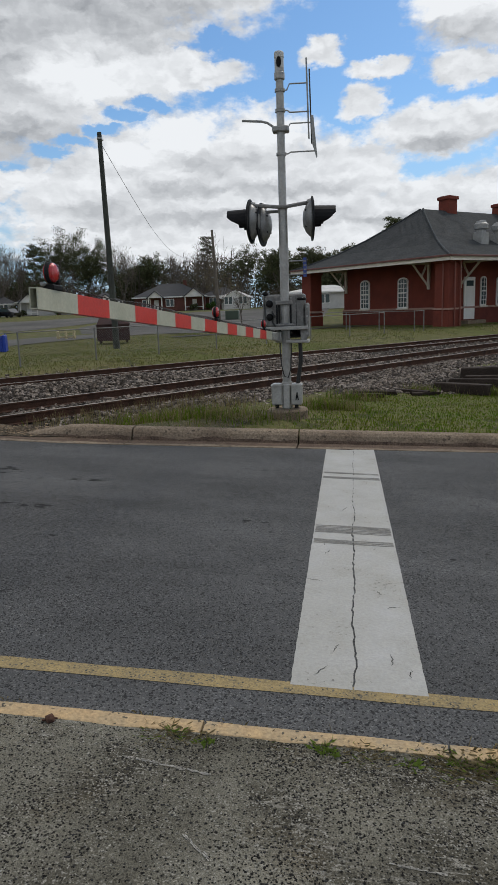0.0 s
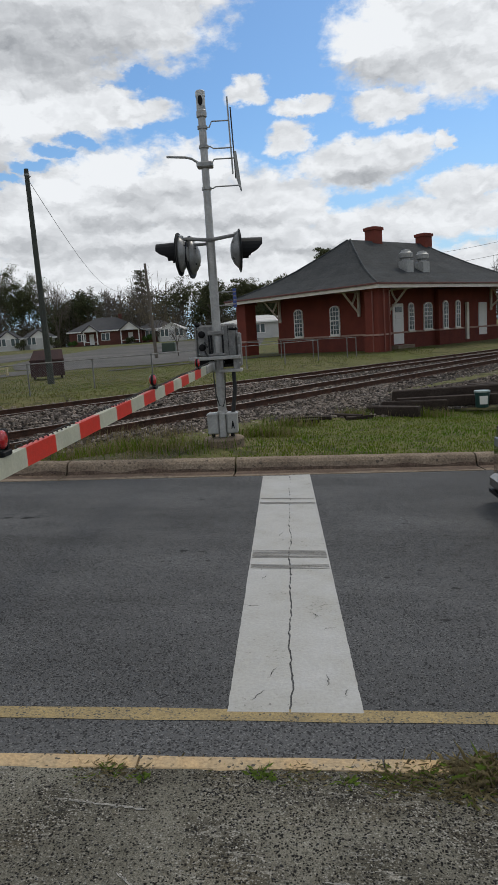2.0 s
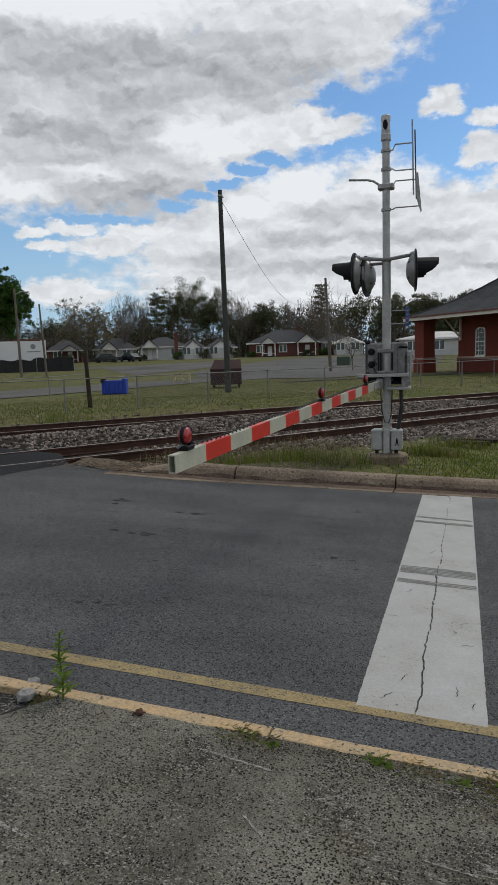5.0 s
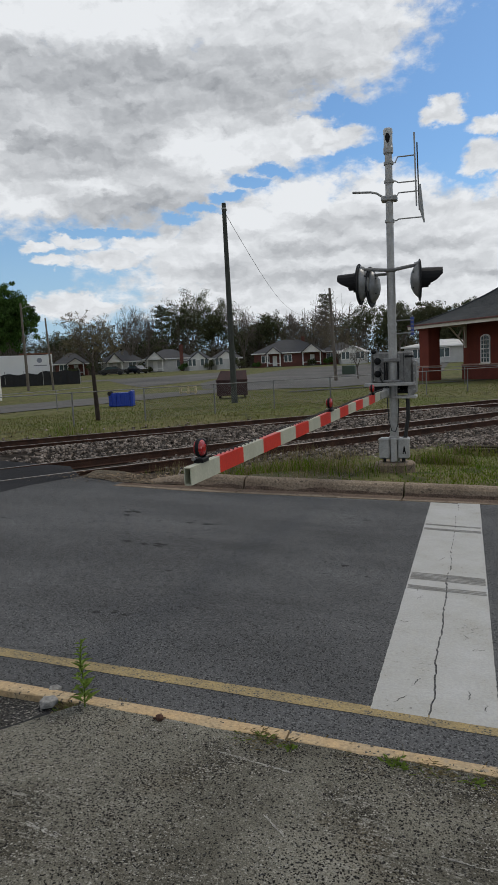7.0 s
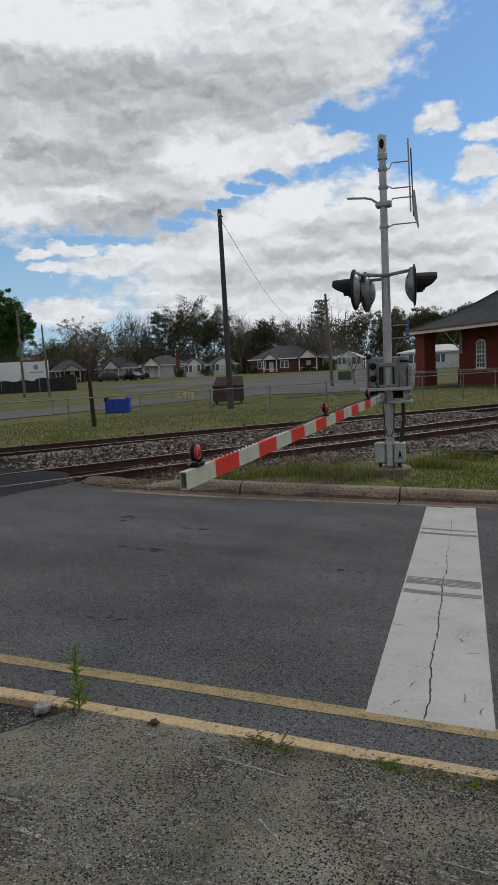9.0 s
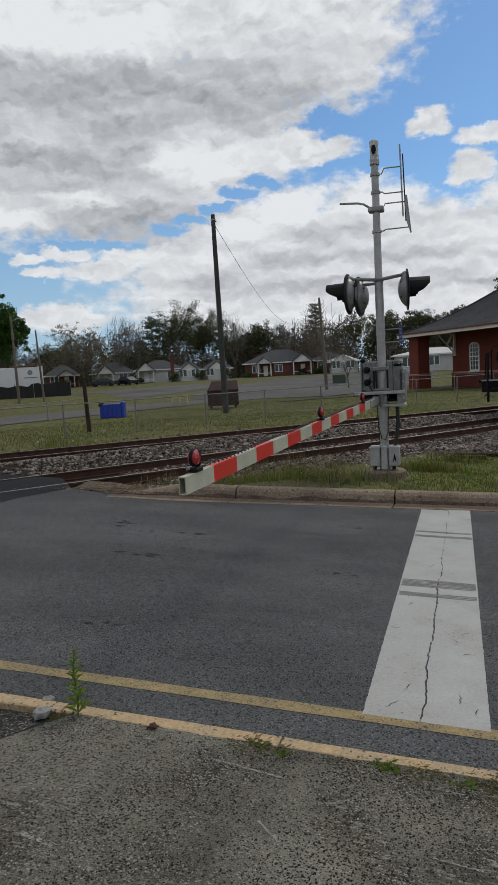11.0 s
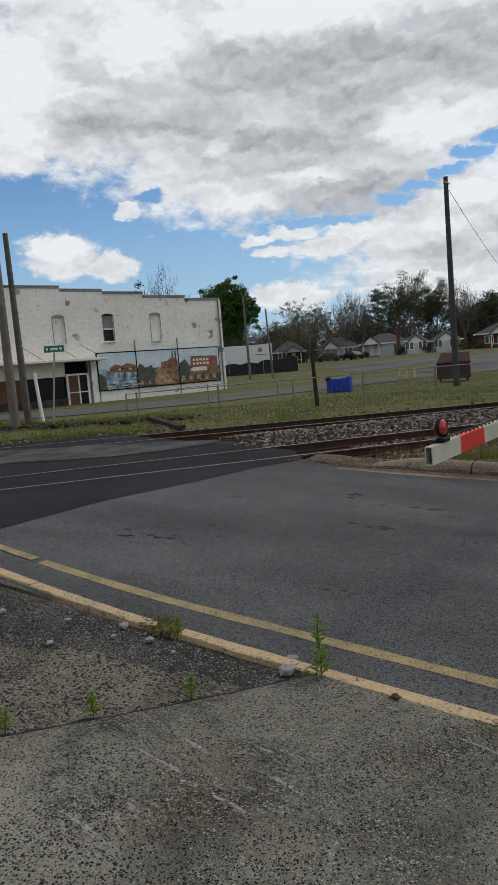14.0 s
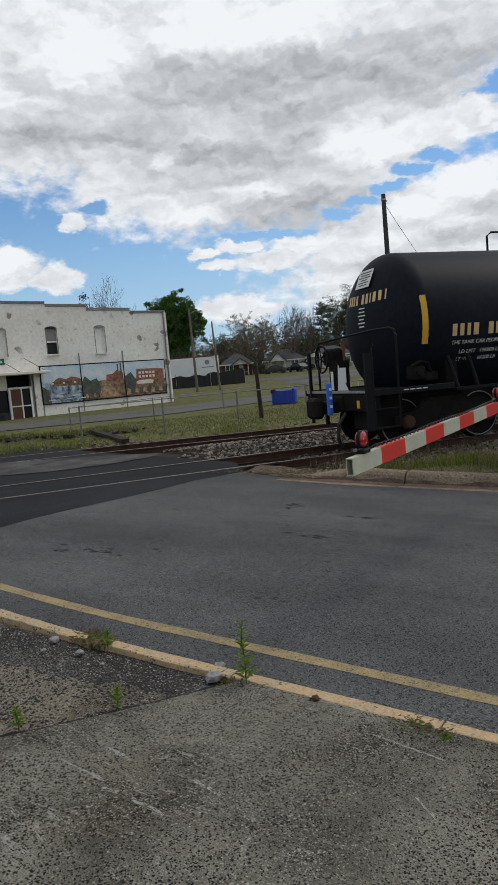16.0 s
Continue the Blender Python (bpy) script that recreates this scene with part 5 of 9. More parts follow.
    def head(x, y, z, facing, tilt):
        m = pose(x, y, z, 0, 90 * facing, tilt)
        disc = part("lamp_backboard", lathe(B(), ((0.300, -0.006), (0.318, -0.002), (0.318, 0.012), (0.300, 0.018)), m, 36), BLACK_PAINT, sig, "round black backboard")
        up = (m.to_3x3().inverted() @ Vector((0, 0, 1))).normalized()
        a0 = math.atan2(up.y, up.x)
        # cast housing: deeper towards its hanger, drawn out to a point above and below
        hb = B()
        rings = []
        for rr, hh in ((0.205, 0.0), (0.195, -0.035), (0.150, -0.085), (0.085, -0.125), (0.02, -0.135)):
            ring = []
            for k in range(24):
                a = a0 + k * math.tau / 24
                reach = 1.0 + 0.28 * abs(math.cos(a - a0)) ** 3
                ring.append(hb.verts.new(m @ Vector((rr * reach * math.cos(a), rr * reach * math.sin(a), hh))))
            rings.append(ring)
        for p, q in zip(rings, rings[1:]):
            for k in range(24):
                hb.faces.new((p[k], p[(k + 1) % 24], q[(k + 1) % 24], q[k]))
        hb.faces.new(rings[0][::-1]), hb.faces.new(rings[-1])
        bmesh.ops.recalc_face_normals(hb, faces=hb.faces)
        smooth(part("lamp_housing", hb, LAMP_GREY, disc, "grey cast lamp housing"))
        for da in (-0.7, 0.7, 2.44, -2.44):
            a = a0 + da
            part("housing_stud", tube(B(), m @ Vector((0.15 * math.cos(a), 0.15 * math.sin(a), -0.07)), m @ Vector((0.15 * math.cos(a), 0.15 * math.sin(a), -0.105)), 0.014, 0.012, 8), BLACK_PAINT, disc)
        part("lens", lathe(B(), ((0.15, 0.018), (0.15, 0.024), (0.09, 0.042), (0.01, 0.048)), m, 20), LAMP_RED, disc, "dark red signal lens")
        v = B()
        rows = []
        for k in range(15):
            a = a0 + radians(-122 + 244 * k / 14)
            ln = 0.35 - 0.03 * abs(k - 7) / 7 - (0.17 if abs(k - 7) > 5 else 0.06 if abs(k - 7) > 4 else 0)
            rows.append([v.verts.new(m @ Vector((rr * math.cos(a), rr * math.sin(a), hh))) for rr, hh in ((0.188, 0.014), (0.180, ln), (0.173, ln), (0.181, 0.014))])
        for a, b in zip(rows, rows[1:]):
            for j in range(4):
                v.faces.new((a[j], b[j], b[(j + 1) % 4], a[(j + 1) % 4]))
        bmesh.ops.recalc_face_normals(v, faces=v.faces)
        part("visor", v, BLACK_PAINT, disc, "black hood visor")
        part("hanger", tube(B(), m @ Vector((0.24 * math.cos(a0), 0.24 * math.sin(a0), -0.06)), (x, y, 3.19), 0.034, 0.03, 10), SILVER_PAINT, disc)

    head(-0.47, -0.05, 2.93, -1, -5)
    head(-0.32, 0.14, 2.90, -1, -9)
    head(0.43, -0.03, 2.93, 1, 8)
    # gate mechanism behind and beside the mast
    mech = part("gate_mechanism", box(B(), -0.33, -0.02, 0.02, 0.36, 1.36, 1.86, bevel=0.03), CAST_GREY, sig, "grey cast gate mechanism case")
    part("gate_mechanism", box(B(), 0.05, 0.30, 0.0, 0.34, 1.22, 1.86, bevel=0.025), CAST_GREY, sig, "grey cast gate mechanism case")
    for z in (1.72, 1.52):
        part("cover_knob", lathe(B(), ((0.055, 0), (0.055, 0.03), (0.03, 0.05), (0.012, 0.052)), pose(-0.24, 0.02, z, 90, 0, 0), 14), BLACK_PAINT, mech)
    part("case_lid", box(B(), -0.345, -0.26, 0.0, 0.38, 1.84, 1.90, bevel=0.02), BLACK_PAINT, mech)
    part("case_lid", box(B(), 0.18, 0.315, -0.02, 0.30, 1.76, 1.80, bevel=0.015), BLACK_PAINT, mech)
    for x in (-0.12, -0.085, 0.09):
        part("tie_rod", tube(B(), (x, -0.09, 1.40), (x, -0.09, 1.74), 0.014, 0.014, 8), BLACK_PAINT, mech)
    part("clamp_plate", box(B(), -0.14, 0.12, -0.115, -0.07, 1.70, 1.76, bevel=0.01), CAST_GREY, sig)
    part("clamp_plate", box(B(), -0.14, 0.14, -0.115, -0.07, 1.385, 1.42, bevel=0.01), CAST_GREY, sig)
    part("support_channel", box(B(), -0.44, 0.35, -0.17, -0.06, 1.325, 1.378, bevel=0.008), SILVER_PAINT, sig)
    part("support_channel", box(B(), 0.0, 0.36, -0.14, 0.20, 1.125, 1.168, bevel=0.008), SILVER_PAINT, sig)
    part("support_web", box(B(), 0.235, 0.33, -0.12, -0.085, 1.165, 1.34), CAST_GREY, sig)
    part("side_arm", box(B(), 0.31, 0.36, -0.10, 0.25, 1.20, 1.72, bevel=0.02), CAST_GREY, sig, "upright counterweight arm")
    part("bracket_web", box(B(), 0.03, 0.07, -0.12, -0.05, 1.16, 1.38), CAST_GREY, sig)
    # hinges, bolts, cable glands and a black box for the shade under the case
    part("underside_shade_box", box(B(), -0.30, 0.28, 0.0, 0.32, 1.20, 1.335, bevel=0.01), BLACK_PAINT, mech, "black box standing in for the shade under the case")
    part("case_rib", box(B(), -0.345, -0.32, 0.0, 0.36, 1.36, 1.84, bevel=0.006), CAST_GREY, mech)
    part("case_rib", box(B(), -0.06, -0.03, -0.02, 0.02, 1.38, 1.84, bevel=0.006), CAST_GREY, mech)
    for x, z in ((-0.30, 1.80), (-0.30, 1.42), (-0.07, 1.80), (-0.07, 1.42), (0.09, 1.80), (0.27, 1.80), (0.09, 1.28), (0.27, 1.28)):
        part("case_bolt", tube(B(), (x, 0.02, z), (x, -0.012, z), 0.014, 0.012, 6), GALV, mech)
    for z in (1.60, 1.46):
        part("cable_gland", pipe(B(), ((-0.20, 0.0, z), (-0.19, -0.05, z - 0.02), (-0.15, -0.08, z - 0.08)), 0.014, 6), CABLE_BLACK, mech)
    part("case_seam", box(B(), 0.165, 0.172, -0.004, 0.01, 1.24, 1.84), BLACK_PAINT, mech)
    for z in (1.66, 1.52, 1.38, 1.26):
        part("counterweight_bolt", tube(B(), (0.335, -0.10, z), (0.335, -0.125, z), 0.018, 0.016, 6), GALV, sig)
    part("conduit", pipe(B(), ((0.22, -0.02, 1.14), (0.225, -0.02, 0.85), (0.19, -0.02, 0.62), (0.17, -0.02, 0.48)), 0.032), CABLE_BLACK, sig, "black corrugated cable conduit")
    part("arm_cable", pipe(B(), ((-0.08, -0.10, 1.24), (-0.085, -0.10, 1.05), (-0.07, -0.10, 0.80), (-0.03, -0.10, 0.62), (0.03, -0.10, 0.60), (0.07, -0.10, 0.72), (0.085, -0.09, 1.0), (0.09, -0.09, 1.15)), 0.009, 6), CABLE_BLACK, sig, "slack black cable loop")
    # small blue notice on a side bracket
    note = part("notice_plate", box(B(), 0.29, 0.34, -0.065, -0.05, 2.10, 2.38), plain("notice_blue", (0.04, 0.07, 0.26), 0.5), sig, "small blue notice plate with pale bars")
    for z in (2.15, 2.21, 2.27, 2.33):
        part("notice_bar", box(B(), 0.296, 0.334, -0.070, -0.066, z - 0.009, z + 0.009), LAMP_GREY, note)
    for z in (2.14, 2.34):
        part("notice_bracket", tube(B(), (0.05, -0.03, z), (0.30, -0.045, z), 0.009, 0.009, 6), GALV, sig)
    # the letter on the box
    part("box_mark", prism(B(), ((0.135, 0.25), (0.150, 0.25), (0.156, 0.285), (0.168, 0.285), (0.174, 0.25), (0.189, 0.25), (0.170, 0.37), (0.154, 0.37)), -0.004, 0.004, pose(0, -0.134, 0, 90, 0, 0)), BLACK_PAINT, sig, "black stencilled letter A")
    return sig


def build_gate(sig):
    """The striped arm: local -y is its length, turning about local x at its root."""
    arm = new("gate_arm")
    arm.parent = sig
    arm["label"] = "red and white striped crossing gate arm with red lamps"
    part("arm_root", box(B(), -0.03, 0.03, -0.62, 0.06, -0.06, 0.06, bevel=0.012), GALV, arm)
    part("root_hub", lathe(B(), ((0.075, -0.05), (0.085, -0.03), (0.085, 0.03), (0.075, 0.05)), pose(0, 0, 0, 0, 90, 0), 20), GALV, arm)
    STRIPE = 0.43
    first = -6.69
    bounds = [-7.13, first]
    while bounds[-1] < -0.75:
        bounds.append(bounds[-1] + STRIPE)
    for i, (a, b) in enumerate(zip(bounds, bounds[1:])):
        b = min(b, -0.3)
        bm = B()
        h = 0.055 + 0.004 * (a + 7.13) / 7
        # hollow channel section
        for x0, x1, z0, z1 in ((-0.024, -0.018, -h, h), (0.018, 0.024, -h, h), (-0.018, 0.018, h - 0.006, h), (-0.018, 0.018, -h, -h + 0.006)):
            box(bm, x0, x1, a, b, z0, z1)
        seg = part("stripe", bm, ARM_RED if i % 2 else ARM_WHITE, arm, "red reflective stripe" if i % 2 else "white reflective stripe")
        if not i % 2:
            part("rivet", tube(B(), (-0.0245, (a + b) / 2, 0.0), (-0.027, (a + b) / 2, 0.0), 0.012, 0.010, 8), GALV, seg)
    part("cable_strip", pipe(B(), [(0.012 * math.cos(k * 1.05), -0.35 - k * 0.0125, 0.072 + 0.010 * math.sin(k * 1.05) + 0.006 * math.sin(k * 0.05)) for k in range(515)], 0.0042, 4), CABLE_BLACK, arm, "black lamp cable along the arm")
    for y, s in ((-6.93, 1.0), (-3.62, 0.95), (-1.18, 0.95)):
        lamp = part("gate_lamp", box(box(B(), -0.032, 0.032, y - 0.045, y + 0.06, 0.055, 0.085, bevel=0.006), -0.022, 0.022, y + 0.02, y + 0.065, 0.085, 0.20, bevel=0.012), BLACK_PAINT, arm, "black gate lamp bracket")
        part("lamp_case", lathe(B(), ((0.050, -0.014), (0.058, -0.010), (0.058, 0.010), (0.050, 0.014)), pose(0, y - 0.005, 0.148, 0, 90, 0), 22), BLACK_PAINT, lamp)
        for way in (-1, 1):
            part("gate_lens", lathe(B(), ((0.052, 0.012), (0.050, 0.019), (0.041, 0.027), (0.022, 0.032), (0.004, 0.034)), pose(0, y - 0.005, 0.148, 0, 90 * way, 0), 20), LAMP_RED, lamp, "red gate lamp lens")
        part("lamp_plug", tube(B(), (-0.02, y - 0.05, 0.085), (-0.02, y - 0.075, 0.085), 0.010, 0.010, 10), LAMP_GREY, lamp, "grey round lamp plug")
    return arm


signal = build_signal()
gate_arm = build_gate(signal)
ARM_YAW = -math.degrees(math.atan2(0.45, 7.35))


# ---- station ----
SX0, SY0 = 6.25, 39.21
ST_A = 42.0


def arch_window(parent, x, z0, z1, w, y, face, panes=(2, 4), tall=True):
    """A sash window with a low arched head set in the plane y, facing -y."""
    n = 7
    arch = 0.16 if tall else 0.1

    def outline(grow):
        pts = [(x - w / 2 - grow, z0 - grow), (x + w / 2 + grow, z0 - grow), (x + w / 2 + grow, z1 - arch)]
        pts += [(x + (w / 2 + grow) * math.cos(math.pi * k / n), z1 - arch + (arch + grow) * math.sin(math.pi * k / n)) for k in range(1, n)]
        return pts + [(x - w / 2 - grow, z1 - arch)]
    win = part("window", prism(B(), outline(0.10), 0.0, 0.07, pose(0, y, 0, 90, 0, 0)), WINDOW_WHITE, parent, "white arched sash window")
    part("pane", prism(B(), outline(0.0), 0.072, 0.080, pose(0, y, 0, 90, 0, 0)), PANE, win, "dark glass pane")
    for k in range(1, panes[0]):
        xx = x - w / 2 + w * k / panes[0]
        part("glazing_bar", box(B(), xx - 0.018, xx + 0.018, y - 0.10, y - 0.081, z0, z1 - 0.02), WINDOW_WHITE, win)
    for k in range(1, panes[1]):
        zz = z0 + (z1 - z0) * k / panes[1]
        t = 0.04 if k == panes[1] // 2 else 0.018
        part("glazing_bar", box(B(), x - w / 2, x + w / 2, y - 0.104, y - 0.082, zz - t, zz + t), WINDOW_WHITE, win)
    part("sill", box(B(), x - w / 2 - 0.16, x + w / 2 + 0.16, y - 0.16, y, z0 - 0.18, z0 - 0.10, bevel=0.01), CREAM, win)
    return win


def build_station():
    """Local x runs along the tracks, local y across; the origin is the near corner pier."""
    st = thing("station", SX0, SY0, 0.15, ST_A, "single-storey red brick railway station with a flared dark shingle roof", "station building")
    L, W = 18.5, 13.6
    o = 2.0
    H = 3.95
    wall = part("wall", box(B(), o, L - o, o, W - o - 0.3, -0.3, H), BRICK_RED, st)
    bay = part("wall", box(B(), 8.5, 11.55, 1.65, o + 0.1, -0.3, H - 0.1, bevel=0.0), BRICK_RED, st, "projecting red brick bay")
    part("plinth", box(B(), o - 0.07, L - o + 0.07, o - 0.07, W - o - 0.23, -0.3, 0.98), BRICK_DARK, st, "dark brick plinth")
    part("belt_course", box(B(), o - 0.11, L - o + 0.11, o - 0.11, W - o - 0.19, 0.98, 1.10, bevel=0.015), BELT_STONE, st, "pale stone belt course")
    part("plinth", box(B(), 8.44, 11.61, 1.58, o - 0.07, -0.3, 0.98), BRICK_DARK, st, "dark brick plinth")
    part("belt_course", box(B(), 8.40, 11.65, 1.54, o - 0.11, 0.98, 1.10, bevel=0.015), BELT_STONE, st, "pale stone belt course")
    # corner piers under the eaves
    for x, y in ((0.0, 0.0), (0.0, W - 0.9), (L - 1.0, 0.0)):
        bm = B()
        box(bm, x - 0.1, x + 0.95, y - 0.1, y + 0.95, -0.3, H, bevel=0.02)
        box(bm, x - 0.16, x + 1.01, y - 0.16, y + 1.01, -0.3, 0.9, bevel=0.02)
        p = part("pier", bm, BRICK_RED, st, "square red brick corner pier")
        part("band", box(B(), x - 0.19, x + 1.04, y - 0.19, y + 1.04, 0.98, 1.08), BELT_STONE, p)
        part("capital", box(B(), x - 0.2, x + 1.05, y - 0.2, y + 1.05, H - 0.28, H - 0.05, bevel=0.03), BRICK_RED, p)
    for x, y in ((0.32, -0.15), (-0.16, 0.35), (0.8, -0.15)):
        part("downspout", pipe(B(), ((x, y - 0.06, H), (x, y - 0.08, H - 0.5), (x, y - 0.08, 0.0)), 0.045), plain("copper_brown", (0.22, 0.07, 0.05), 0.5), st, "red-brown downspout")
    # windows of the end wall (local x = o, facing -x) and of the track side
    end = new("end_wall_openings")
    end.parent = st
    end.matrix_basis = pose(o, 0, 0, 0, 0, -90)
    for yy in (5.43, 9.04):
        arch_window(end, -yy, 1.2, 3.02, 0.72, 0, -1, (3, 6))
    for x, w, pn in ((5.8, 0.42, (2, 6)), (7.68, 0.82, (3, 6))):
        arch_window(st, x, 1.2, 2.9, w, o, -1, pn)
    for x in (9.25, 10.75):
        arch_window(st, x, 1.2, 2.95, 0.42, 1.65, -1, (2, 6))
    # panelled white door
    d = part("door", box(B(), 3.84, 4.92, o - 0.08, o, 0.28, 2.95, bevel=0.01), WINDOW_WHITE, st, "white panelled door with a transom")
    part("transom_pane", box(B(), 4.05, 4.72, o - 0.10, o - 0.081, 2.38, 2.72), PANE, d)
    for k in range(6):
        part("door_panel", box(B(), 4.05, 4.72, o - 0.105, o - 0.081, 0.42 + k * 0.31, 0.66 + k * 0.31, bevel=0.01), WINDOW_WHITE, d)
    part("step", box(B(), 3.5, 5.3, o - 0.7, o - 0.12, -0.3, 0.22, bevel=0.02), CONCRETE, st)
    part("door", box(B(), 13.95, 15.0, o - 0.09, o, 0.45, 2.85, bevel=0.01), WINDOW_WHITE, st, "boarded white door")
    part("board", box(B(), 12.1, 12.4, o - 0.25, o - 0.08, 0.2, 2.9, bevel=0.01), CREAM, st, "leaning pale board")
    # roof: hipped, flared towards the eaves
    ex, ey = 0.65, 0.65
    rings = []
    for f, z in ((0.0, 4.05), (0.16, 4.42), (0.36, 5.0), (0.58, 5.85), (0.80, 6.85), (0.985, 7.78)):
        ax, ay = f * (W + 2 * ex) / 2, f * (W + 2 * ey) / 2
        rings.append((-ex + ax * 0.80, L + ex - ax * 0.80, -ey + ay, W + ey - ay, z))
    bm = B()
    vr = [[bm.verts.new(p) for p in ((a, c, z), (b, c, z), (b, d2, z), (a, d2, z))] for a, b, c, d2, z in rings]
    for a, b in zip(vr, vr[1:]):
        for k in range(4):
            bm.faces.new((a[k], a[(k + 1) % 4], b[(k + 1) % 4], b[k]))
    bm.faces.new(vr[-1])
    roof = part("roof", bm, SLATE, st, "dark grey shingle roof, flared at the eaves")
    # hip caps and shingle courses
    for k in range(4):
        part("hip_cap", pipe(B(), [v for v in ((r[0] if k in (0, 3) else r[1], r[2] if k < 2 else r[3], r[4] + 0.02) for r in rings)], 0.07, 6), SLATE, roof)
    cb = B()
    rng = random.Random(8)
    for i in range(len(rings) - 1):
        r0, r1 = rings[i], rings[i + 1]
        n = max(4, int((r1[4] - r0[4]) / 0.13) + 5)
        for k in range(n):
            f0, f1 = k / n, (k + 0.96) / n
            p = [r0[j] + (r1[j] - r0[j]) * f0 for j in range(5)]
            q = [r0[j] + (r1[j] - r0[j]) * f1 for j in range(5)]
            for (xa, ya, xb, yb), (xc, yc, xd, yd) in (((p[0], p[2], p[1], p[2]), (q[0], q[2], q[1], q[2])), ((p[0], p[3], p[0], p[2]), (q[0], q[3], q[0], q[2]))):
                lift = 0.014
                cb.faces.new([cb.verts.new(v) for v in ((xa, ya, p[4] + lift), (xb, yb, p[4] + lift), (xd, yd, q[4] + 0.008), (xc, yc, q[4] + 0.008))])
    part("shingle_course", cb, SLATE, roof)
    eave = part("eave_board", box(box(B(), -ex - 0.02, L + ex + 0.02, -ey - 0.02, -ey + 0.06, 3.78, 4.02), -ex - 0.02, -ex + 0.06, -ey + 0.06, W + ey, 3.78, 4.02), CREAM, st, "cream fascia board under the roof edge")
    part("roof_gutter", box(box(B(), -ex - 0.10, L + ex, -ey - 0.12, -ey - 0.02, 3.99, 4.10, bevel=0.01), -ex - 0.12, -ex - 0.02, -ey - 0.02, W + ey, 3.99, 4.10, bevel=0.01), GUTTER_RED, st, "dark red roof gutter")
    part("soffit", box(B(), -ex + 0.06, L + ex - 0.1, -ey + 0.06, W + ey - 0.1, 3.92, 3.97), BRICK_DARK, st, "dark boarded soffit")
    # timber brackets
    for x, y, ang in ((o, 3.2, 180), (o, 11.0, 180), (3.4, o, -90), (15.6, o, -90)):
        m = pose(x, y, 0, 0, 0, ang)
        br = part("bracket_post", box(B(), 0.0, 0.16, -0.08, 0.08, 2.25, 3.92, m, 0.012), CREAM, st, "cream timber eave bracket")
        part("brace", pipe(B(), [m @ Vector(p) for p in ((0.10, 0, 2.45), (0.75, 0, 3.05), (1.6, 0, 3.85))], 0.085, 4), CREAM, br)
        part("brace", pipe(B(), [m @ Vector(p) for p in ((0.75, 0, 3.05), (0.45, 0, 3.5), (0.30, 0, 3.9))], 0.07, 4), CREAM, br)
        part("bracket_beam", box(B(), 0.0, 2.4, -0.08, 0.08, 3.78, 3.92, m), CREAM, br)
    # chimneys and vents
    for x, y, z in ((7.9, 6.8, 8.75), (13.7, 6.6, 8.5)):
        bm = B()
        box(bm, x - 0.45, x + 0.45, y - 0.45, y + 0.45, 6.0, z - 0.22)
        box(bm, x - 0.54, x + 0.54, y - 0.54, y + 0.54, z - 0.22, z, bevel=0.02)
        c = part("chimney", bm, BRICK_RED, st, "red brick chimney with a corbelled top")
        part("flue_cap", box(B(), x - 0.4, x + 0.4, y - 0.4, y + 0.4, z, z + 0.05), BRICK_DARK, c)
    for x, y, z in ((5.95, 2.4, 5.35), (7.75, 2.4, 5.3)):
        v = part("roof_vent", box(B(), x - 0.38, x + 0.38, y - 0.35, y + 0.35, z - 0.5, z + 0.45, bevel=0.02), GALV, st, "galvanised roof extractor")
        part("vent_hood", lathe(B(), ((0.30, z + 0.45), (0.28, z + 0.60), (0.44, z + 0.66), (0.46, z + 0.95), (0.34, z + 1.05), (0.30, z + 1.16), (0.05, z + 1.2)), pose(x, y, 0), 16), GALV, v)
    return st


build_station()


# ---- tank car ----
def text_part(name, text, size, m, material, parent, label=""):
    """Lettering as a thin mesh: local x is the reading direction, local y up."""
    cu = bpy.data.curves.new(name, "FONT")
    cu.body, cu.size, cu.extrude = text, size, 0.0015
    cu.resolution_u = 3
    tmp = bpy.data.objects.new("tmp", cu)
    me = bpy.data.meshes.new_from_object(tmp)
    bpy.data.objects.remove(tmp)
    me.transform(m)
    me.materials.clear()
    me.materials.append(material)
    ob = new(name, me)
    ob.parent = parent
    if label:
        ob["label"] = label
    return ob


TANK_R, TANK_Z = 1.40, 2.305
HEAD = [(0.62 + 0.70 * (1 - math.cos(radians(90 * k / 14))), TANK_R * math.sin(radians(90 * k / 14))) for k in range(15)]


def head_radius(x):
    for (xa, ra), (xb, rb) in zip(HEAD, HEAD[1:]):
        if x <= xb:
            return ra + (rb - ra) * (x - xa) / (xb - xa)
    return TANK_R


def on_tank(x, dz, out=0.006):
    """A pose on the near side of the tank: x along, dz above its axis; local y points up the skin, local z outward."""
    def p(xx, zz):
        r = head_radius(xx)
        return Vector((xx, -math.sqrt(max(0.01, r * r - zz * zz)), TANK_Z + zz))
    o = p(x, dz)
    tx = (p(x + 0.02, dz) - p(x - 0.02, dz)).normalized()
    ty = (p(x, dz + 0.02) - p(x, dz - 0.02)).normalized()
    n = tx.cross(ty).normalized()
    ty = n.cross(tx)
    m = Matrix((tx, ty, n)).transposed().to_4x4()
    m.translation = o + n * out
    return m


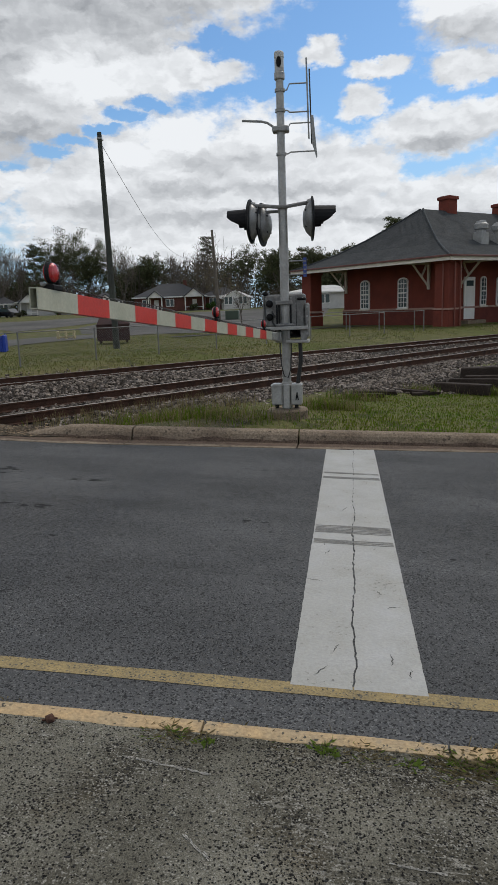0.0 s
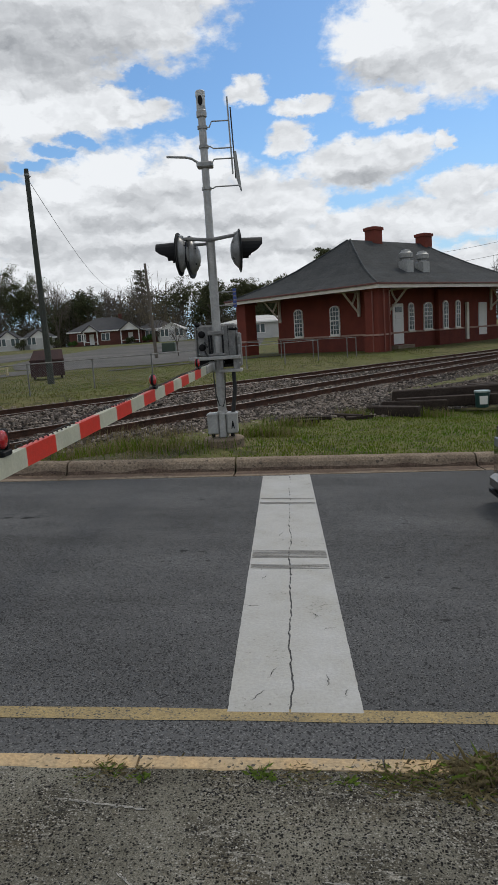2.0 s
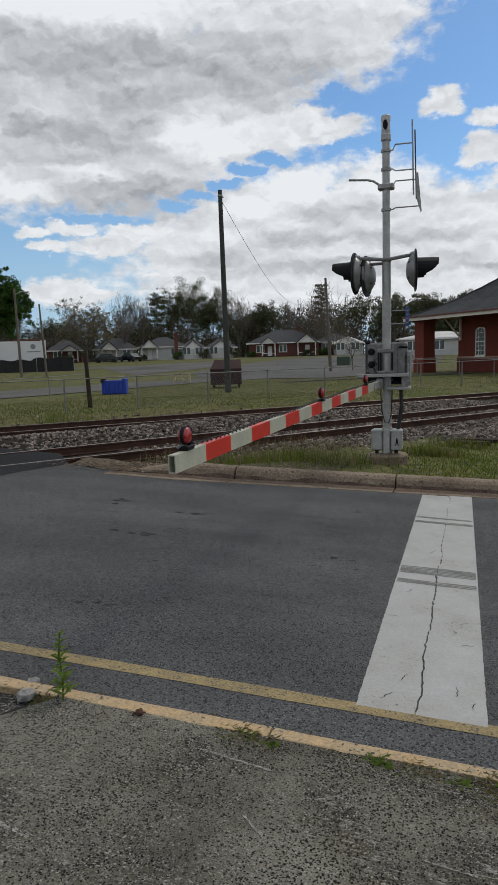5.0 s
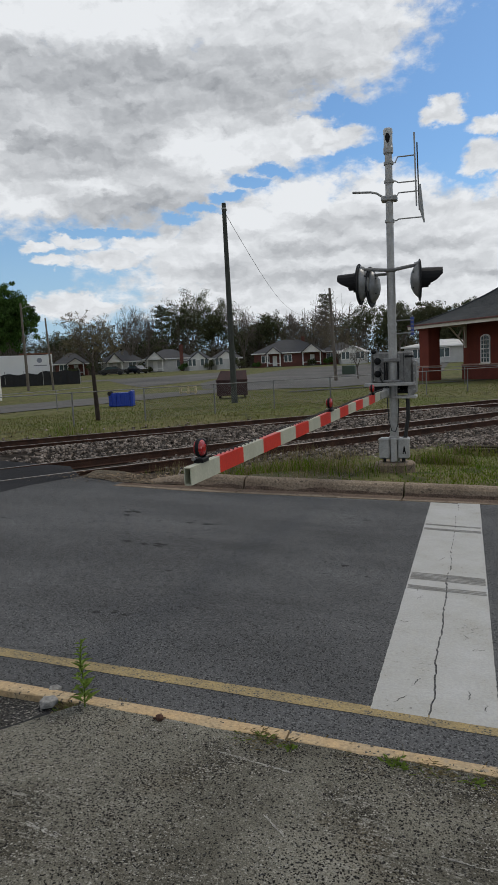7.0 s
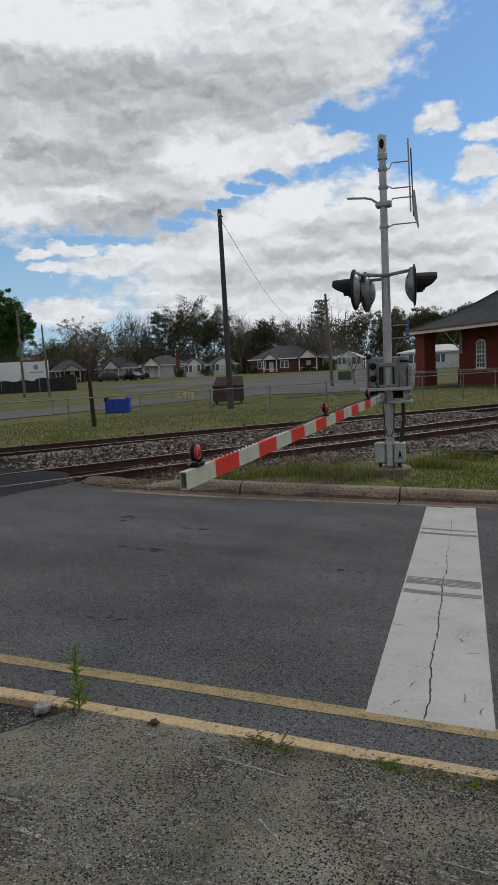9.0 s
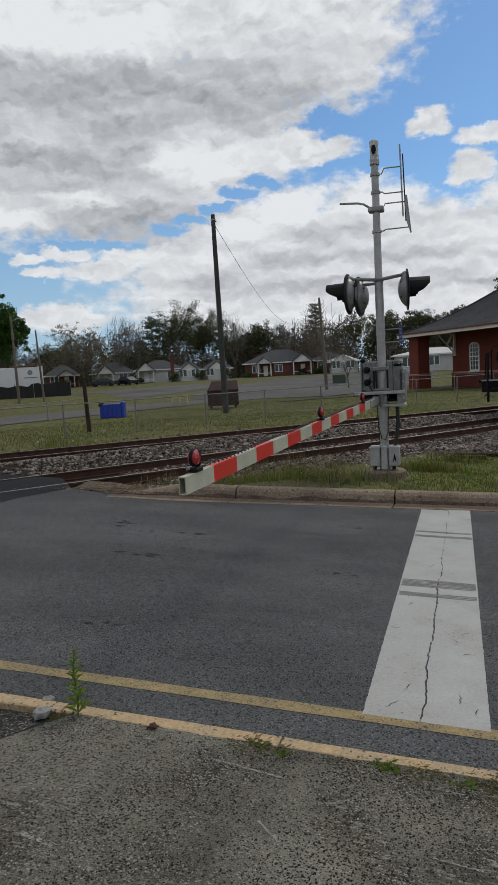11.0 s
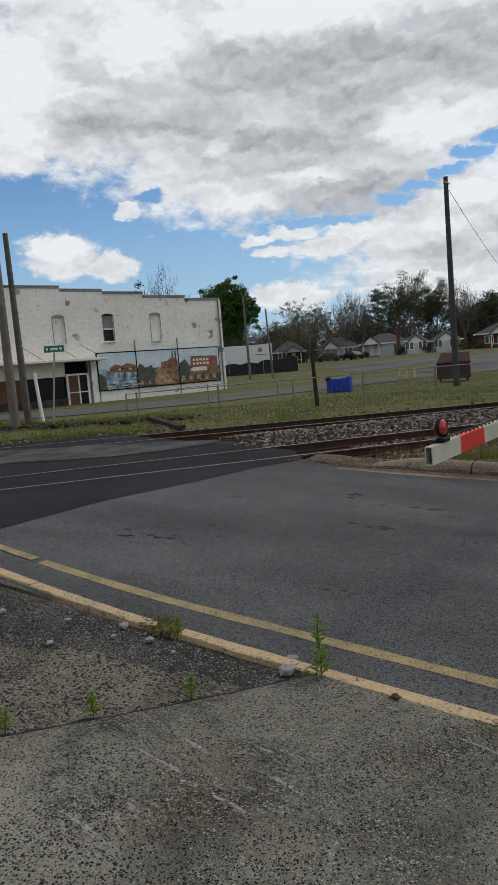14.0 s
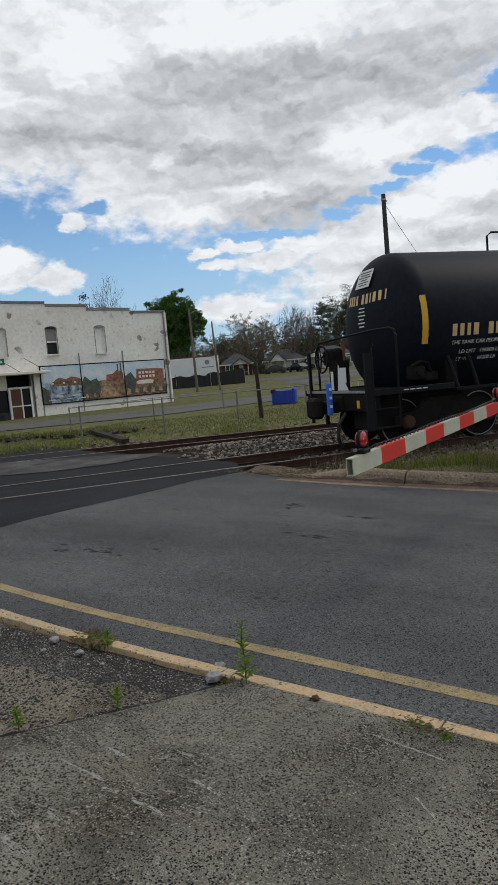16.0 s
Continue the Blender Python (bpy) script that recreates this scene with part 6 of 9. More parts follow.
def on_head(y, dz, out=0.006):
    """A pose on the leading head, y across the car and dz above its axis; local x reads towards the near side."""
    def p(yy, zz):
        q = max(0.0, 1 - (yy * yy + zz * zz) / TANK_R ** 2)
        return Vector((1.32 - 0.70 * math.sqrt(q), yy, TANK_Z + zz))
    o = p(y, dz)
    tx = (p(y - 0.01, dz) - p(y + 0.01, dz)).normalized()
    ty = (p(y, dz + 0.01) - p(y, dz - 0.01)).normalized()
    n = tx.cross(ty).normalized()
    ty = n.cross(tx)
    m = Matrix((tx, ty, n)).transposed().to_4x4()
    m.translation = o + n * out
    return m


def stencil(parent, spots, h, material, name, label=""):
    """Upright letter-sized bars, each at its own pose: (pose, width)."""
    for m, w in spots:
        part(name, box(B(), -w / 2, w / 2, -h / 2, h / 2, -0.001, 0.002, m), material, parent, label)


def build_tank_car():
    """Local x runs back along the train from its leading end sill."""
    car = thing("tank_car", 0, 0, 0, 0, "black railway tank car with gold lettering rolling along the track", "tank car")
    prof = [(max(r, 0.01), x) for x, r in HEAD] + [(TANK_R, 12.73)] + [(max(r, 0.01), 14.05 - x) for x, r in HEAD[::-1]]
    tank = part("tank", lathe(B(), prof, pose(0, 0, TANK_Z, 0, 90, 0), 56), TANK_BLACK, car, "glossy black cylindrical tank with rounded heads")
    smooth(tank)
    # top fittings
    part("dome", lathe(B(), ((0.62, 3.55), (0.62, 3.86), (0.58, 3.90), (0.1, 3.92)), pose(6.6, 0, 0), 28), TANK_BLACK, tank)
    x0, x1 = 4.5, 9.6
    for y in (-0.95, 0.95):
        part("top_rail", pipe(B(), ((x0, y, 3.35), (x0, y, 4.22), (x0 + 0.12, y, 4.30), (x1 - 0.12, y, 4.30), (x1, y, 4.22), (x1, y, 3.35)), 0.025), BLACK_PAINT, car, "black safety railing on the tank top")
        for k in range(1, 5):
            part("rail_post", tube(B(), (x0 + (x1 - x0) * k / 5, y, 3.35), (x0 + (x1 - x0) * k / 5, y, 4.3), 0.02, 0.02, 8), BLACK_PAINT, car)
    part("walkway", box(B(), x0, x1, -1.0, 1.0, 3.62, 3.66), BLACK_PAINT, car)
    # frame
    part("centre_sill", box(B(), -0.05, 14.1, -0.32, 0.32, 0.72, 1.02, bevel=0.02), UNDER_BLACK, car)
    part("end_sill", box(B(), 0.0, 0.16, -1.40, 1.35, 0.74, 1.08, bevel=0.015), UNDER_BLACK, car)
    part("end_sill", box(B(), 13.9, 14.06, -1.40, 1.40, 0.72, 1.10, bevel=0.015), UNDER_BLACK, car)
    part("end_platform", box(B(), 0.0, 0.9, -1.40, 1.35, 1.08, 1.115), UNDER_BLACK, car)
    part("platform_edge", box(B(), -0.03, 0.0, -1.40, 1.32, 1.075, 1.12), GALV, car, "worn pale platform edge")
    for y in (-1.44, 1.40):
        part("side_sill", box(B(), 0.0, 1.7, y, y + 0.05, 1.02, 1.13, bevel=0.005), BLACK_PAINT, car)
        part("running_board", box(B(), 1.7, 12.2, y - 0.05, y + 0.12, 0.98, 1.03), BLACK_PAINT, car)
    for x in (1.80, 12.3):
        b = B()
        prism(b, ((-1.25, 1.05), (1.25, 1.05), (1.20, 1.55), (1.0, 1.35), (0.6, 1.12), (-0.6, 1.12), (-1.0, 1.35), (-1.20, 1.55)), -0.12, 0.12, pose(x, 0, 0, 90, 0, 90))
        part("saddle", b, UNDER_BLACK, car)
    for x in (1.74, 2.18):
        part("stay", pipe(B(), ((x + 0.08, -1.36, 1.02), (x, -1.30, 1.40), (x - 0.06, -1.27, 1.62)), 0.04), BLACK_PAINT, car, "black steel stay")
    gear = part("brake_valve", box(box(B(), 0.98, 1.25, -1.22, -0.95, 1.22, 1.48, bevel=0.03), 1.25, 1.55, -1.18, -0.95, 1.18, 1.36, bevel=0.03), UNDER_BLACK, car, "dark brake valve casting")
    part("valve_pipe", pipe(B(), ((0.95, -1.2, 1.48), (1.15, -1.22, 1.56), (1.3, -1.2, 1.52), (1.4, -1.16, 1.34)), 0.03), UNDER_BLACK, gear)
    part("valve_face", lathe(B(), ((0.07, 0), (0.07, 0.03), (0.03, 0.04)), pose(1.12, -1.22, 1.35, 90, 0, 0), 12), UNDER_BLACK, gear)
    # railings at the leading end
    part("hand_rail", pipe(B(), ((0.20, 1.12, 1.1), (0.20, 1.12, 2.0), (0.22, 1.06, 2.10), (0.28, 0.6, 2.13), (0.33, 0.0, 2.16), (0.42, -0.8, 2.20), (0.50, -1.25, 2.20), (0.53, -1.36, 2.16), (0.53, -1.42, 2.06), (0.53, -1.42, 0.45), (0.05, -1.42, 0.43)), 0.024), BLACK_PAINT, car, "bent black hand rail across the car end")
    part("hand_rail", pipe(B(), ((0.14, 1.0, 1.95), (0.05, 1.2, 1.9), (0.05, 1.25, 1.1)), 0.018), BLACK_PAINT, car)
    part("grab_post", pipe(B(), ((0.02, -1.42, 0.44), (0.02, -1.42, 1.84), (0.05, -1.40, 1.92), (0.12, -1.30, 1.92)), 0.022), BLACK_PAINT, car)
    for z in (0.45, 0.78):
        part("ladder_rung", tube(B(), (0.02, -1.42, z), (0.53, -1.42, z), 0.016, 0.016, 8), BLACK_PAINT, car)
    part("ladder_plate", box(B(), -0.13, 0.0, -1.44, -1.38, 0.42, 1.78), BLACK_PAINT, car)
    part("end_post", box(B(), -0.05, 0.01, 1.06, 1.13, 0.45, 1.92, bevel=0.01), BLACK_PAINT, car, "thick black corner post")
    part("end_post", box(B(), -0.03, 0.03, 0.42, 0.50, 0.45, 1.08), BLACK_PAINT, car)
    part("step_brace", pipe(B(), ((0.0, 1.25, 0.80), (0.0, 0.95, 1.02)), 0.03), BLACK_PAINT, car)
    wheel = part("brake_wheel", B_torus(0.27, 0.02, pose(-0.02, 0.50, 1.76, 0, 90, 0)), BLACK_PAINT, car, "spoked hand-brake wheel")
    for k in range(5):
        ang = k * math.tau / 5
        part("spoke", tube(B(), (-0.02, 0.50, 1.76), (-0.02, 0.50 + 0.26 * math.cos(ang), 1.76 + 0.26 * math.sin(ang)), 0.014, 0.014, 6), BLACK_PAINT, wheel)
    part("brake_housing", box(B(), 0.02, 0.32, 0.18, 0.55, 1.60, 1.95, bevel=0.05), UNDER_BLACK, car)
    part("brake_stand", box(B(), 0.04, 0.36, 0.05, 0.33, 1.1, 1.7, bevel=0.02), UNDER_BLACK, car)
    part("warning_sheet", prism(B(), ((0, 0), (0.34, 0), (0.05, 0.50)), -0.004, 0.004, pose(0.02, -0.06, 1.125, 90, 0, -82)), DECAL_WHITE, car, "white triangular sheet")
    part("warning_placard", box(B(), -0.10, 0.10, -0.14, 0.14, -0.004, 0.004, pose(-0.01, -0.36, 1.42, 90, 0, -82)), DECAL_WHITE, car, "white placard")
    part("warning_placard", box(B(), -0.05, 0.05, -0.18, 0.18, -0.004, 0.004, pose(0.0, 0.12, 1.32, 90, 0, -90)), DECAL_WHITE, car, "white placard")
    tag = part("lading_tag", box(B(), -0.46, -0.36, -0.58, -0.49, 0.70, 1.30, bevel=0.02), TAG_BLUE, car, "blue hanging flag with pale marks")
    for z in (0.84, 1.0, 1.16):
        part("tag_mark", box(B(), -0.43, -0.38, -0.587, -0.582, z, z + 0.05), DECAL_WHITE, tag)
    part("yellow_tag", box(B(), -0.02, -0.01, -0.95, -0.85, 0.80, 0.94), DECAL_YELLOW, car)
    # coupler, hose, levers
    part("coupler", box(box(B(), -0.40, 0.02, -0.12, 0.12, 0.70, 0.94, bevel=0.03), -0.58, -0.36, -0.22, 0.20, 0.62, 1.02, bevel=0.06), UNDER_BLACK, car, "cast steel coupler head")
    part("air_hose", pipe(B(), ((-0.05, -0.45, 0.70), (-0.22, -0.46, 0.50), (-0.24, -0.44, 0.28), (-0.18, -0.40, 0.12), (-0.10, -0.38, 0.08)), 0.035), CABLE_BLACK, car, "hanging black air hose")
    part("uncoupling_lever", pipe(B(), ((-0.12, 1.15, 0.62), (-0.10, 0.9, 0.84), (-0.10, 0.3, 0.84), (-0.30, 0.15, 1.0)), 0.016), BLACK_PAINT, car)
    part("draft_plate", box(B(), 0.16, 0.9, -0.95, -0.33, 0.35, 1.0, bevel=0.04), UNDER_BLACK, car)
    # trucks and wheels
    for xc in (1.78, 12.25):
        for y in (-1.0, 1.0):
            b = B()
            prism(b, ((-1.15, 0.40), (-0.72, 0.36), (-0.45, 0.20), (0.45, 0.20), (0.72, 0.36), (1.15, 0.40), (1.15, 0.58), (0.70, 0.66), (0.40, 0.86), (-0.40, 0.86), (-0.70, 0.66), (-1.15, 0.58)), -0.07, 0.07, pose(xc, y, 0, 90, 0, 0))
            fr = part("truck_side_frame", b, UNDER_BLACK, car, "cast truck side frame")
            for dx in (-0.19, -0.06, 0.07, 0.20):
                part("coil_spring", lathe(B(), [((0.062 if k % 2 else 0.048), 0.24 + k * 0.022) for k in range(13)], pose(xc + dx, y * 1.09, 0), 12), UNDER_BLACK, fr)
            for dx in (-0.89, 0.89):
                part("axle_cap", lathe(B(), ((0.13, 0), (0.13, 0.06), (0.10, 0.10), (0.03, 0.11)), pose(xc + dx, y * 1.07, 0.46, 90 if y < 0 else -90, 0, 0), 16), RAIL_RUST, fr)
        part("truck_bolster", box(B(), xc - 0.16, xc + 0.16, -0.95, 0.95, 0.45, 0.72, bevel=0.03), UNDER_BLACK, car)
    return car


def B_torus(R, r, m, seg=28, ring=8):
    bm = B()
    rows = []
    for k in range(seg):
        a = k * math.tau / seg
        rows.append([bm.verts.new(m @ Vector(((R + r * math.cos(b * math.tau / ring)) * math.cos(a), (R + r * math.cos(b * math.tau / ring)) * math.sin(a), r * math.sin(b * math.tau / ring)))) for b in range(ring)])
    for k in range(seg):
        for b in range(ring):
            bm.faces.new((rows[k][b], rows[(k + 1) % seg][b], rows[(k + 1) % seg][(b + 1) % ring], rows[k][(b + 1) % ring]))
    return bm


def wheelset(car, x):
    """One axle with two wheels that roll; local z is the axle."""
    ax = new("wheelset")
    ax.parent = car
    ax["label"] = "steel wheelset with dark wheels"
    part("axle", tube(B(), (0, -1.0, 0), (0, 1.0, 0), 0.075, 0.075, 14), UNDER_BLACK, ax)
    for y in (-0.75, 0.75):
        s = -1 if y < 0 else 1
        w = part("wheel", lathe(B(), ((0.10, 0.09), (0.12, 0.10), (0.30, 0.03), (0.385, 0.04), (0.40, 0.075), (0.455, 0.075), (0.457, -0.03), (0.482, -0.045), (0.480, -0.07), (0.40, -0.072), (0.36, -0.02), (0.14, -0.07), (0.10, -0.09)), pose(0, y, 0, -90 * s, 0, 0), 40), UNDER_BLACK, ax)
        part("wheel_chalk_mark", B_torus(0.425, 0.012, pose(0, y + s * 0.075, 0, 90, 0, 0), 36, 5), LAMP_GREY, ax, "pale worn wheel rim")
    return ax


def tank_marks(car):
    gold, white = DECAL_GOLD, DECAL_WHITE
    spots = [(on_head(y, dz), w) for y, dz, w in ((0.50, 0.545, 0.075), (0.375, 0.54, 0.07), (0.26, 0.535, 0.06), (0.13, 0.53, 0.075), (-0.10, 0.53, 0.085), (-0.235, 0.53, 0.075), (-0.345, 0.535, 0.035), (-0.46, 0.54, 0.085), (-0.61, 0.545, 0.085), (-0.745, 0.55, 0.035))]
    stencil(car, spots, 0.19, gold, "mark_letter", "gold stencilled letter bar")
    for k, n in enumerate((0.22, 0.2, 0.28, 0.16, 0.24, 0.18)):
        part("small_stencil", box(B(), -n / 2, n / 2, -0.012, 0.012, -0.001, 0.002, on_head(-0.08, 0.36 - 0.07 * k)), white, car, "white stencilled line bar")
    part("route_sheet", box(B(), -0.26, 0.26, -0.19, 0.19, -0.001, 0.003, on_head(-0.03, 0.92, 0.02)), DECAL_WHITE, car, "white paper sheet stuck on the tank head")
    for k in range(6):
        n = (0.20, 0.17, 0.21, 0.12, 0.19, 0.15)[k]
        part("sheet_line", box(B(), -n, n, -0.010, 0.010, 0.0035, 0.005, on_head(-0.03, 0.92, 0.02) @ pose(0, 0.13 - 0.052 * k, 0)), CABLE_BLACK, car)
    for k in range(7):
        part("yellow_stripe", box(B(), -0.055, 0.055, -0.064, 0.064, -0.001, 0.002, on_tank(1.19, 0.37 - 0.125 * k)), DECAL_YELLOW, car, "yellow reflective stripe")
    spots = [(on_tank(x, -0.23), w) for x, w in ((1.80, 0.10), (1.96, 0.09), (2.11, 0.075), (2.27, 0.11), (2.60, 0.11), (2.76, 0.10), (2.89, 0.04), (3.02, 0.11), (3.18, 0.10), (3.31, 0.04))]
    stencil(car, spots, 0.22, gold, "mark_letter", "gold stencilled letter bar")
    for txt, x, dz, size in (("THE TANK CAR PEOPLE", 1.75, -0.49, 0.105), ("LD LMT   196800 LB", 1.95, -0.66, 0.11), ("LT WT     66200 LB", 1.92, -0.79, 0.11)):
        text_part("stencil_text", txt, size, on_tank(x, dz), white, car, "white stencilled lettering")
    for k in range(4):
        part("sill_stencil", box(B(), 0.62 + 0.13 * k, 0.72 + 0.13 * k, -1.443, -1.4415, 1.072, 1.092), white, car)


tank_car = build_tank_car()
tank_marks(tank_car)
wheelsets = [(wheelset(tank_car, x), x) for x in (0.90, 2.66, 11.37, 13.13)]


# ---- black car at the stop line ----
def build_car():
    """Local -x is forward."""
    cx, cy = 2.47, 3.5
    car = thing("car", cx, cy, road_z(cx + 2, cy), 0, "black car stopped before the stop line", "car")
    car.matrix_basis = pose(cx, cy, road_z(cx + 2.2, cy), 0, 2.9, 0)
    outline = [(0.02, 0.24), (0.0, 0.45), (0.0, 0.80), (0.03, 0.95), (0.9, 1.05), (1.35, 1.08), (2.05, 1.52), (2.5, 1.62), (3.4, 1.60), (4.3, 1.25), (4.7, 1.1), (4.78, 0.6), (4.72, 0.25), (4.1, 0.2), (0.5, 0.2)]
    bm = B()
    prism(bm, outline, -0.9, 0.9, pose(0, 0, 0, 90, 0, 0))
    bmesh.ops.bevel(bm, geom=bm.edges[:], offset=0.06, segments=3, affect="EDGES")
    body = smooth(part("body", bm, CAR_BLACK, car))
    part("bumper", box(B(), -0.05, 0.12, -0.82, 0.82, 0.24, 0.40, bevel=0.04), CAR_BLACK, car)
    part("grille", box(B(), -0.03, 0.05, -0.55, 0.55, 0.46, 0.62, bevel=0.015), BLACK_PAINT, car)
    part("bumper_lip", box(B(), -0.045, 0.0, -0.80, 0.80, 0.20, 0.235), BLACK_PAINT, car)
    for y in (-0.70, 0.70):
        part("headlight", box(B(), -0.005, 0.16, y - 0.16, y + 0.16, 0.66, 0.80, bevel=0.03), plain("headlight_clear", (0.16, 0.16, 0.17), 0.15), car)
        part("window", prism(B(), ((1.55, 1.12), (2.12, 1.48), (3.3, 1.50), (3.9, 1.18)), -0.006, 0.006, pose(0, y * 1.29, 0, 90, 0, 0)), PANE, car, "dark side window")
    part("windscreen", box(B(), 0.0, 0.80, -0.72, 0.72, 0.0, 0.02, pose(1.40, 0, 1.12, 0, -33, 0)), PANE, car, "dark windscreen")
    for x in (0.92, 3.75):
        for y in (-0.80, 0.80):
            w = part("wheel", lathe(B(), ((0.20, -0.11), (0.30, -0.11), (0.33, -0.07), (0.33, 0.07), (0.30, 0.11), (0.20, 0.11)), pose(x, y, 0.33, 90, 0, 0), 28), TYRE, car)
            part("rim", lathe(B(), ((0.02, -0.10), (0.20, -0.10), (0.20, 0.10), (0.02, 0.10)), pose(x, y, 0.33, 90, 0, 0), 20), GALV, w)
    return car


build_car()


# ---- white building with a mural ----
def build_white_building():
    """Local x runs along the street front, local -y faces the tracks."""
    wb = thing("white_building", -34.22, 27.62, -0.16, 73.66, "two-storey whitewashed commercial building with peeling paint and a mural", "building")
    X0, X1 = -13.0, 10.34
    COPING = surface("weathered_coping", (0.26, 0.25, 0.235), 0.85, vary=0.3, scale=2, bump=0.4)
    # front wall with steps in the parapet, built round its openings
    holes = [(-6.5, -5.85, 4.3, 5.92), (-2.82, -2.07, 4.25, 5.95), (0.66, 1.40, 4.3, 5.98), (4.28, 5.04, 4.25, 6.0)]
    steps = [(X0, -6.9, 7.85), (-6.9, -2.14, 7.85), (-2.14, 0.8, 7.66), (0.8, 3.8, 7.5), (3.8, 7.3, 7.25), (7.3, X1, 7.05)]
    for a, b, top in steps:
        bm = B()
        cuts = sorted({a, b, *[h for hx in holes for h in hx[:2] if a < h < b]})
        for c, d in zip(cuts, cuts[1:]):
            hole = next((h for h in holes if h[0] <= c and d <= h[1]), None)
            low = 3.25 if d <= 0.0 else -0.5
            if c < 0.0 < d:
                box(bm, c, 0.0, 0, 0.35, 3.25, top if not hole else hole[2])
                c = 0.0
                low = -0.5
            for z0, z1 in (((low, hole[2]), (hole[3], top)) if hole else ((low, top),)):
                box(bm, c, d, 0, 0.35, z0, z1)
        part("front_wall", bm, WHITE_STUCCO, wb, "peeling whitewashed front wall")
    part("wall", box(B(), X1 - 0.35, X1, 0.35, 16, -0.5, 6.9), WHITE_STUCCO, wb)
    part("wall", box(B(), X0, X1, 15.65, 16, -0.5, 6.9), WHITE_STUCCO, wb)
    part("wall", box(B(), X0, X0 + 0.35, 0.35, 15.65, -0.5, 6.9), WHITE_STUCCO, wb)
    part("roof", box(B(), X0 + 0.35, X1 - 0.35, 0.35, 15.65, 6.3, 6.5), HOUSE_ROOF, wb)
    part("pilaster", box(B(), 10.19, 10.36, -0.08, 0.0, -0.4, 7.0, bevel=0.02), WHITE_STUCCO, wb)
    for a, b, top in steps:
        part("coping", box(B(), a, b, -0.06, 0.41, top, top + 0.09, bevel=0.015), COPING, wb, "grey weathered coping")
        # darker strip below the coping, painted in for its shadow line
        part("coping_shade_strip", box(B(), a, b, -0.02, 0.0, top - 0.10, top - 0.04), COPING, wb)
    # upper windows: one with its dark room painted black, the others filled in
    for k, (a, b, z0, z1) in enumerate(holes):
        c = (a + b) / 2
        win = part("window", box(B(), a, b, 0.10, 0.14, z0, z1), DARK_INSIDE if k == 2 else WHITE_STUCCO, wb, "broken window with its unlit room painted as a black panel" if k == 2 else "filled-in window recess")
        n = 6
        arch = [(a - 0.06, z1 - 0.02), (b + 0.06, z1 - 0.02)] + [(c + (b - a + 0.12) / 2 * math.cos(math.pi * j / n), z1 - 0.02 + 0.16 * math.sin(math.pi * j / n)) for j in range(1, n)]
        # flat dark strips round each window paint in the shade of its recess
        part("arch_shade_outline", prism(B(), arch, -0.01, 0.012, pose(0, 0, 0, 90, 0, 0)), COPING if k != 2 else DARK_INSIDE, win)
        for xx in (a - 0.03, b + 0.03):
            part("recess_shade_strip", box(B(), xx - 0.025, xx + 0.025, -0.012, 0.0, z0, z1), COPING, win)
        part("window_sill", box(B(), a - 0.08, b + 0.08, -0.10, 0.10, z0 - 0.10, z0), WHITE_STUCCO, win)
        if k == 2:
            part("sash", box(B(), a, b, 0.07, 0.10, z0 + 0.80, z1), plain("grey_board", (0.22, 0.21, 0.20), 0.8), win, "grey boarded upper sash")
            part("sash_bar", box(B(), a, b, 0.05, 0.10, z0 + 0.76, z0 + 0.84), WINDOW_WHITE, win)
    # shopfront under a canopy
    part("canopy", box(B(), X0, 0.1, -1.3, 0.02, 3.05, 3.22, bevel=0.02), CREAM, wb, "thin flat metal canopy")
    for x in (-8.5, -6.3, -4.1, -1.9, -0.2):
        part("canopy_rod", tube(B(), (x, -1.2, 3.2), (x - 0.9, 0.0, 4.15), 0.015, 0.015, 6), RAIL_RUST, wb)
    # the back panel's black paints in the gloom of the recess
    shop = part("shopfront_back", box(B(), X0 + 0.3, 0.0, 0.9, 1.0, -0.3, 3.25), DARK_INSIDE, wb, "black panel painted for the unlit shopfront recess")
    part("fascia", box(B(), X0, -2.35, 0.0, 0.30, 2.15, 3.05), WHITE_STUCCO, wb, "pale shopfront fascia")
    part("boarding", box(B(), X0, -4.9, 0.15, 0.22, 0.75, 2.15), PLYWOOD, wb, "red-brown boarded shop window")
    part("stall_riser", box(B(), X0, -2.35, 0.05, 0.30, -0.3, 0.75), OLD_PAVING, wb)
    part("shop_glass", box(B(), -4.9, -2.4, 0.16, 0.20, 0.75, 2.15), SHOP_DARK, wb, "dark shop window")
    door = part("door_frame", box(box(box(box(box(B(), -2.32, -2.2, -0.06, 0.12, -0.1, 2.3), -1.52, -1.44, -0.05, 0.10, -0.1, 2.2), -0.9, -0.78, -0.06, 0.12, -0.1, 2.3), -2.2, -0.9, -0.06, 0.12, 2.18, 2.3), -2.2, -0.9, -0.05, 0.10, 1.05, 1.12), WINDOW_WHITE, wb, "white framed double shop door")
    part("door_panel", box(B(), -2.2, -1.52, 0.0, 0.05, -0.1, 2.2), PLYWOOD, door, "brown boarded leaf")
    part("door_panel", box(B(), -1.44, -0.9, 0.0, 0.05, -0.1, 2.2), SHOP_DARK, door, "dark glass leaf")
    part("jamb", box(B(), -0.55, -0.1, -0.02, 0.32, -0.3, 3.25), WHITE_STUCCO, wb)
    part("jamb", box(B(), -0.78, -0.68, -0.04, 0.30, -0.3, 3.25), LAMP_GREY, wb)
    part("downpipe", tube(B(), (10.12, -0.05, 0.2), (10.12, -0.05, 7.0), 0.04, 0.04, 8), COPING, wb, "dark downpipe at the wall end")
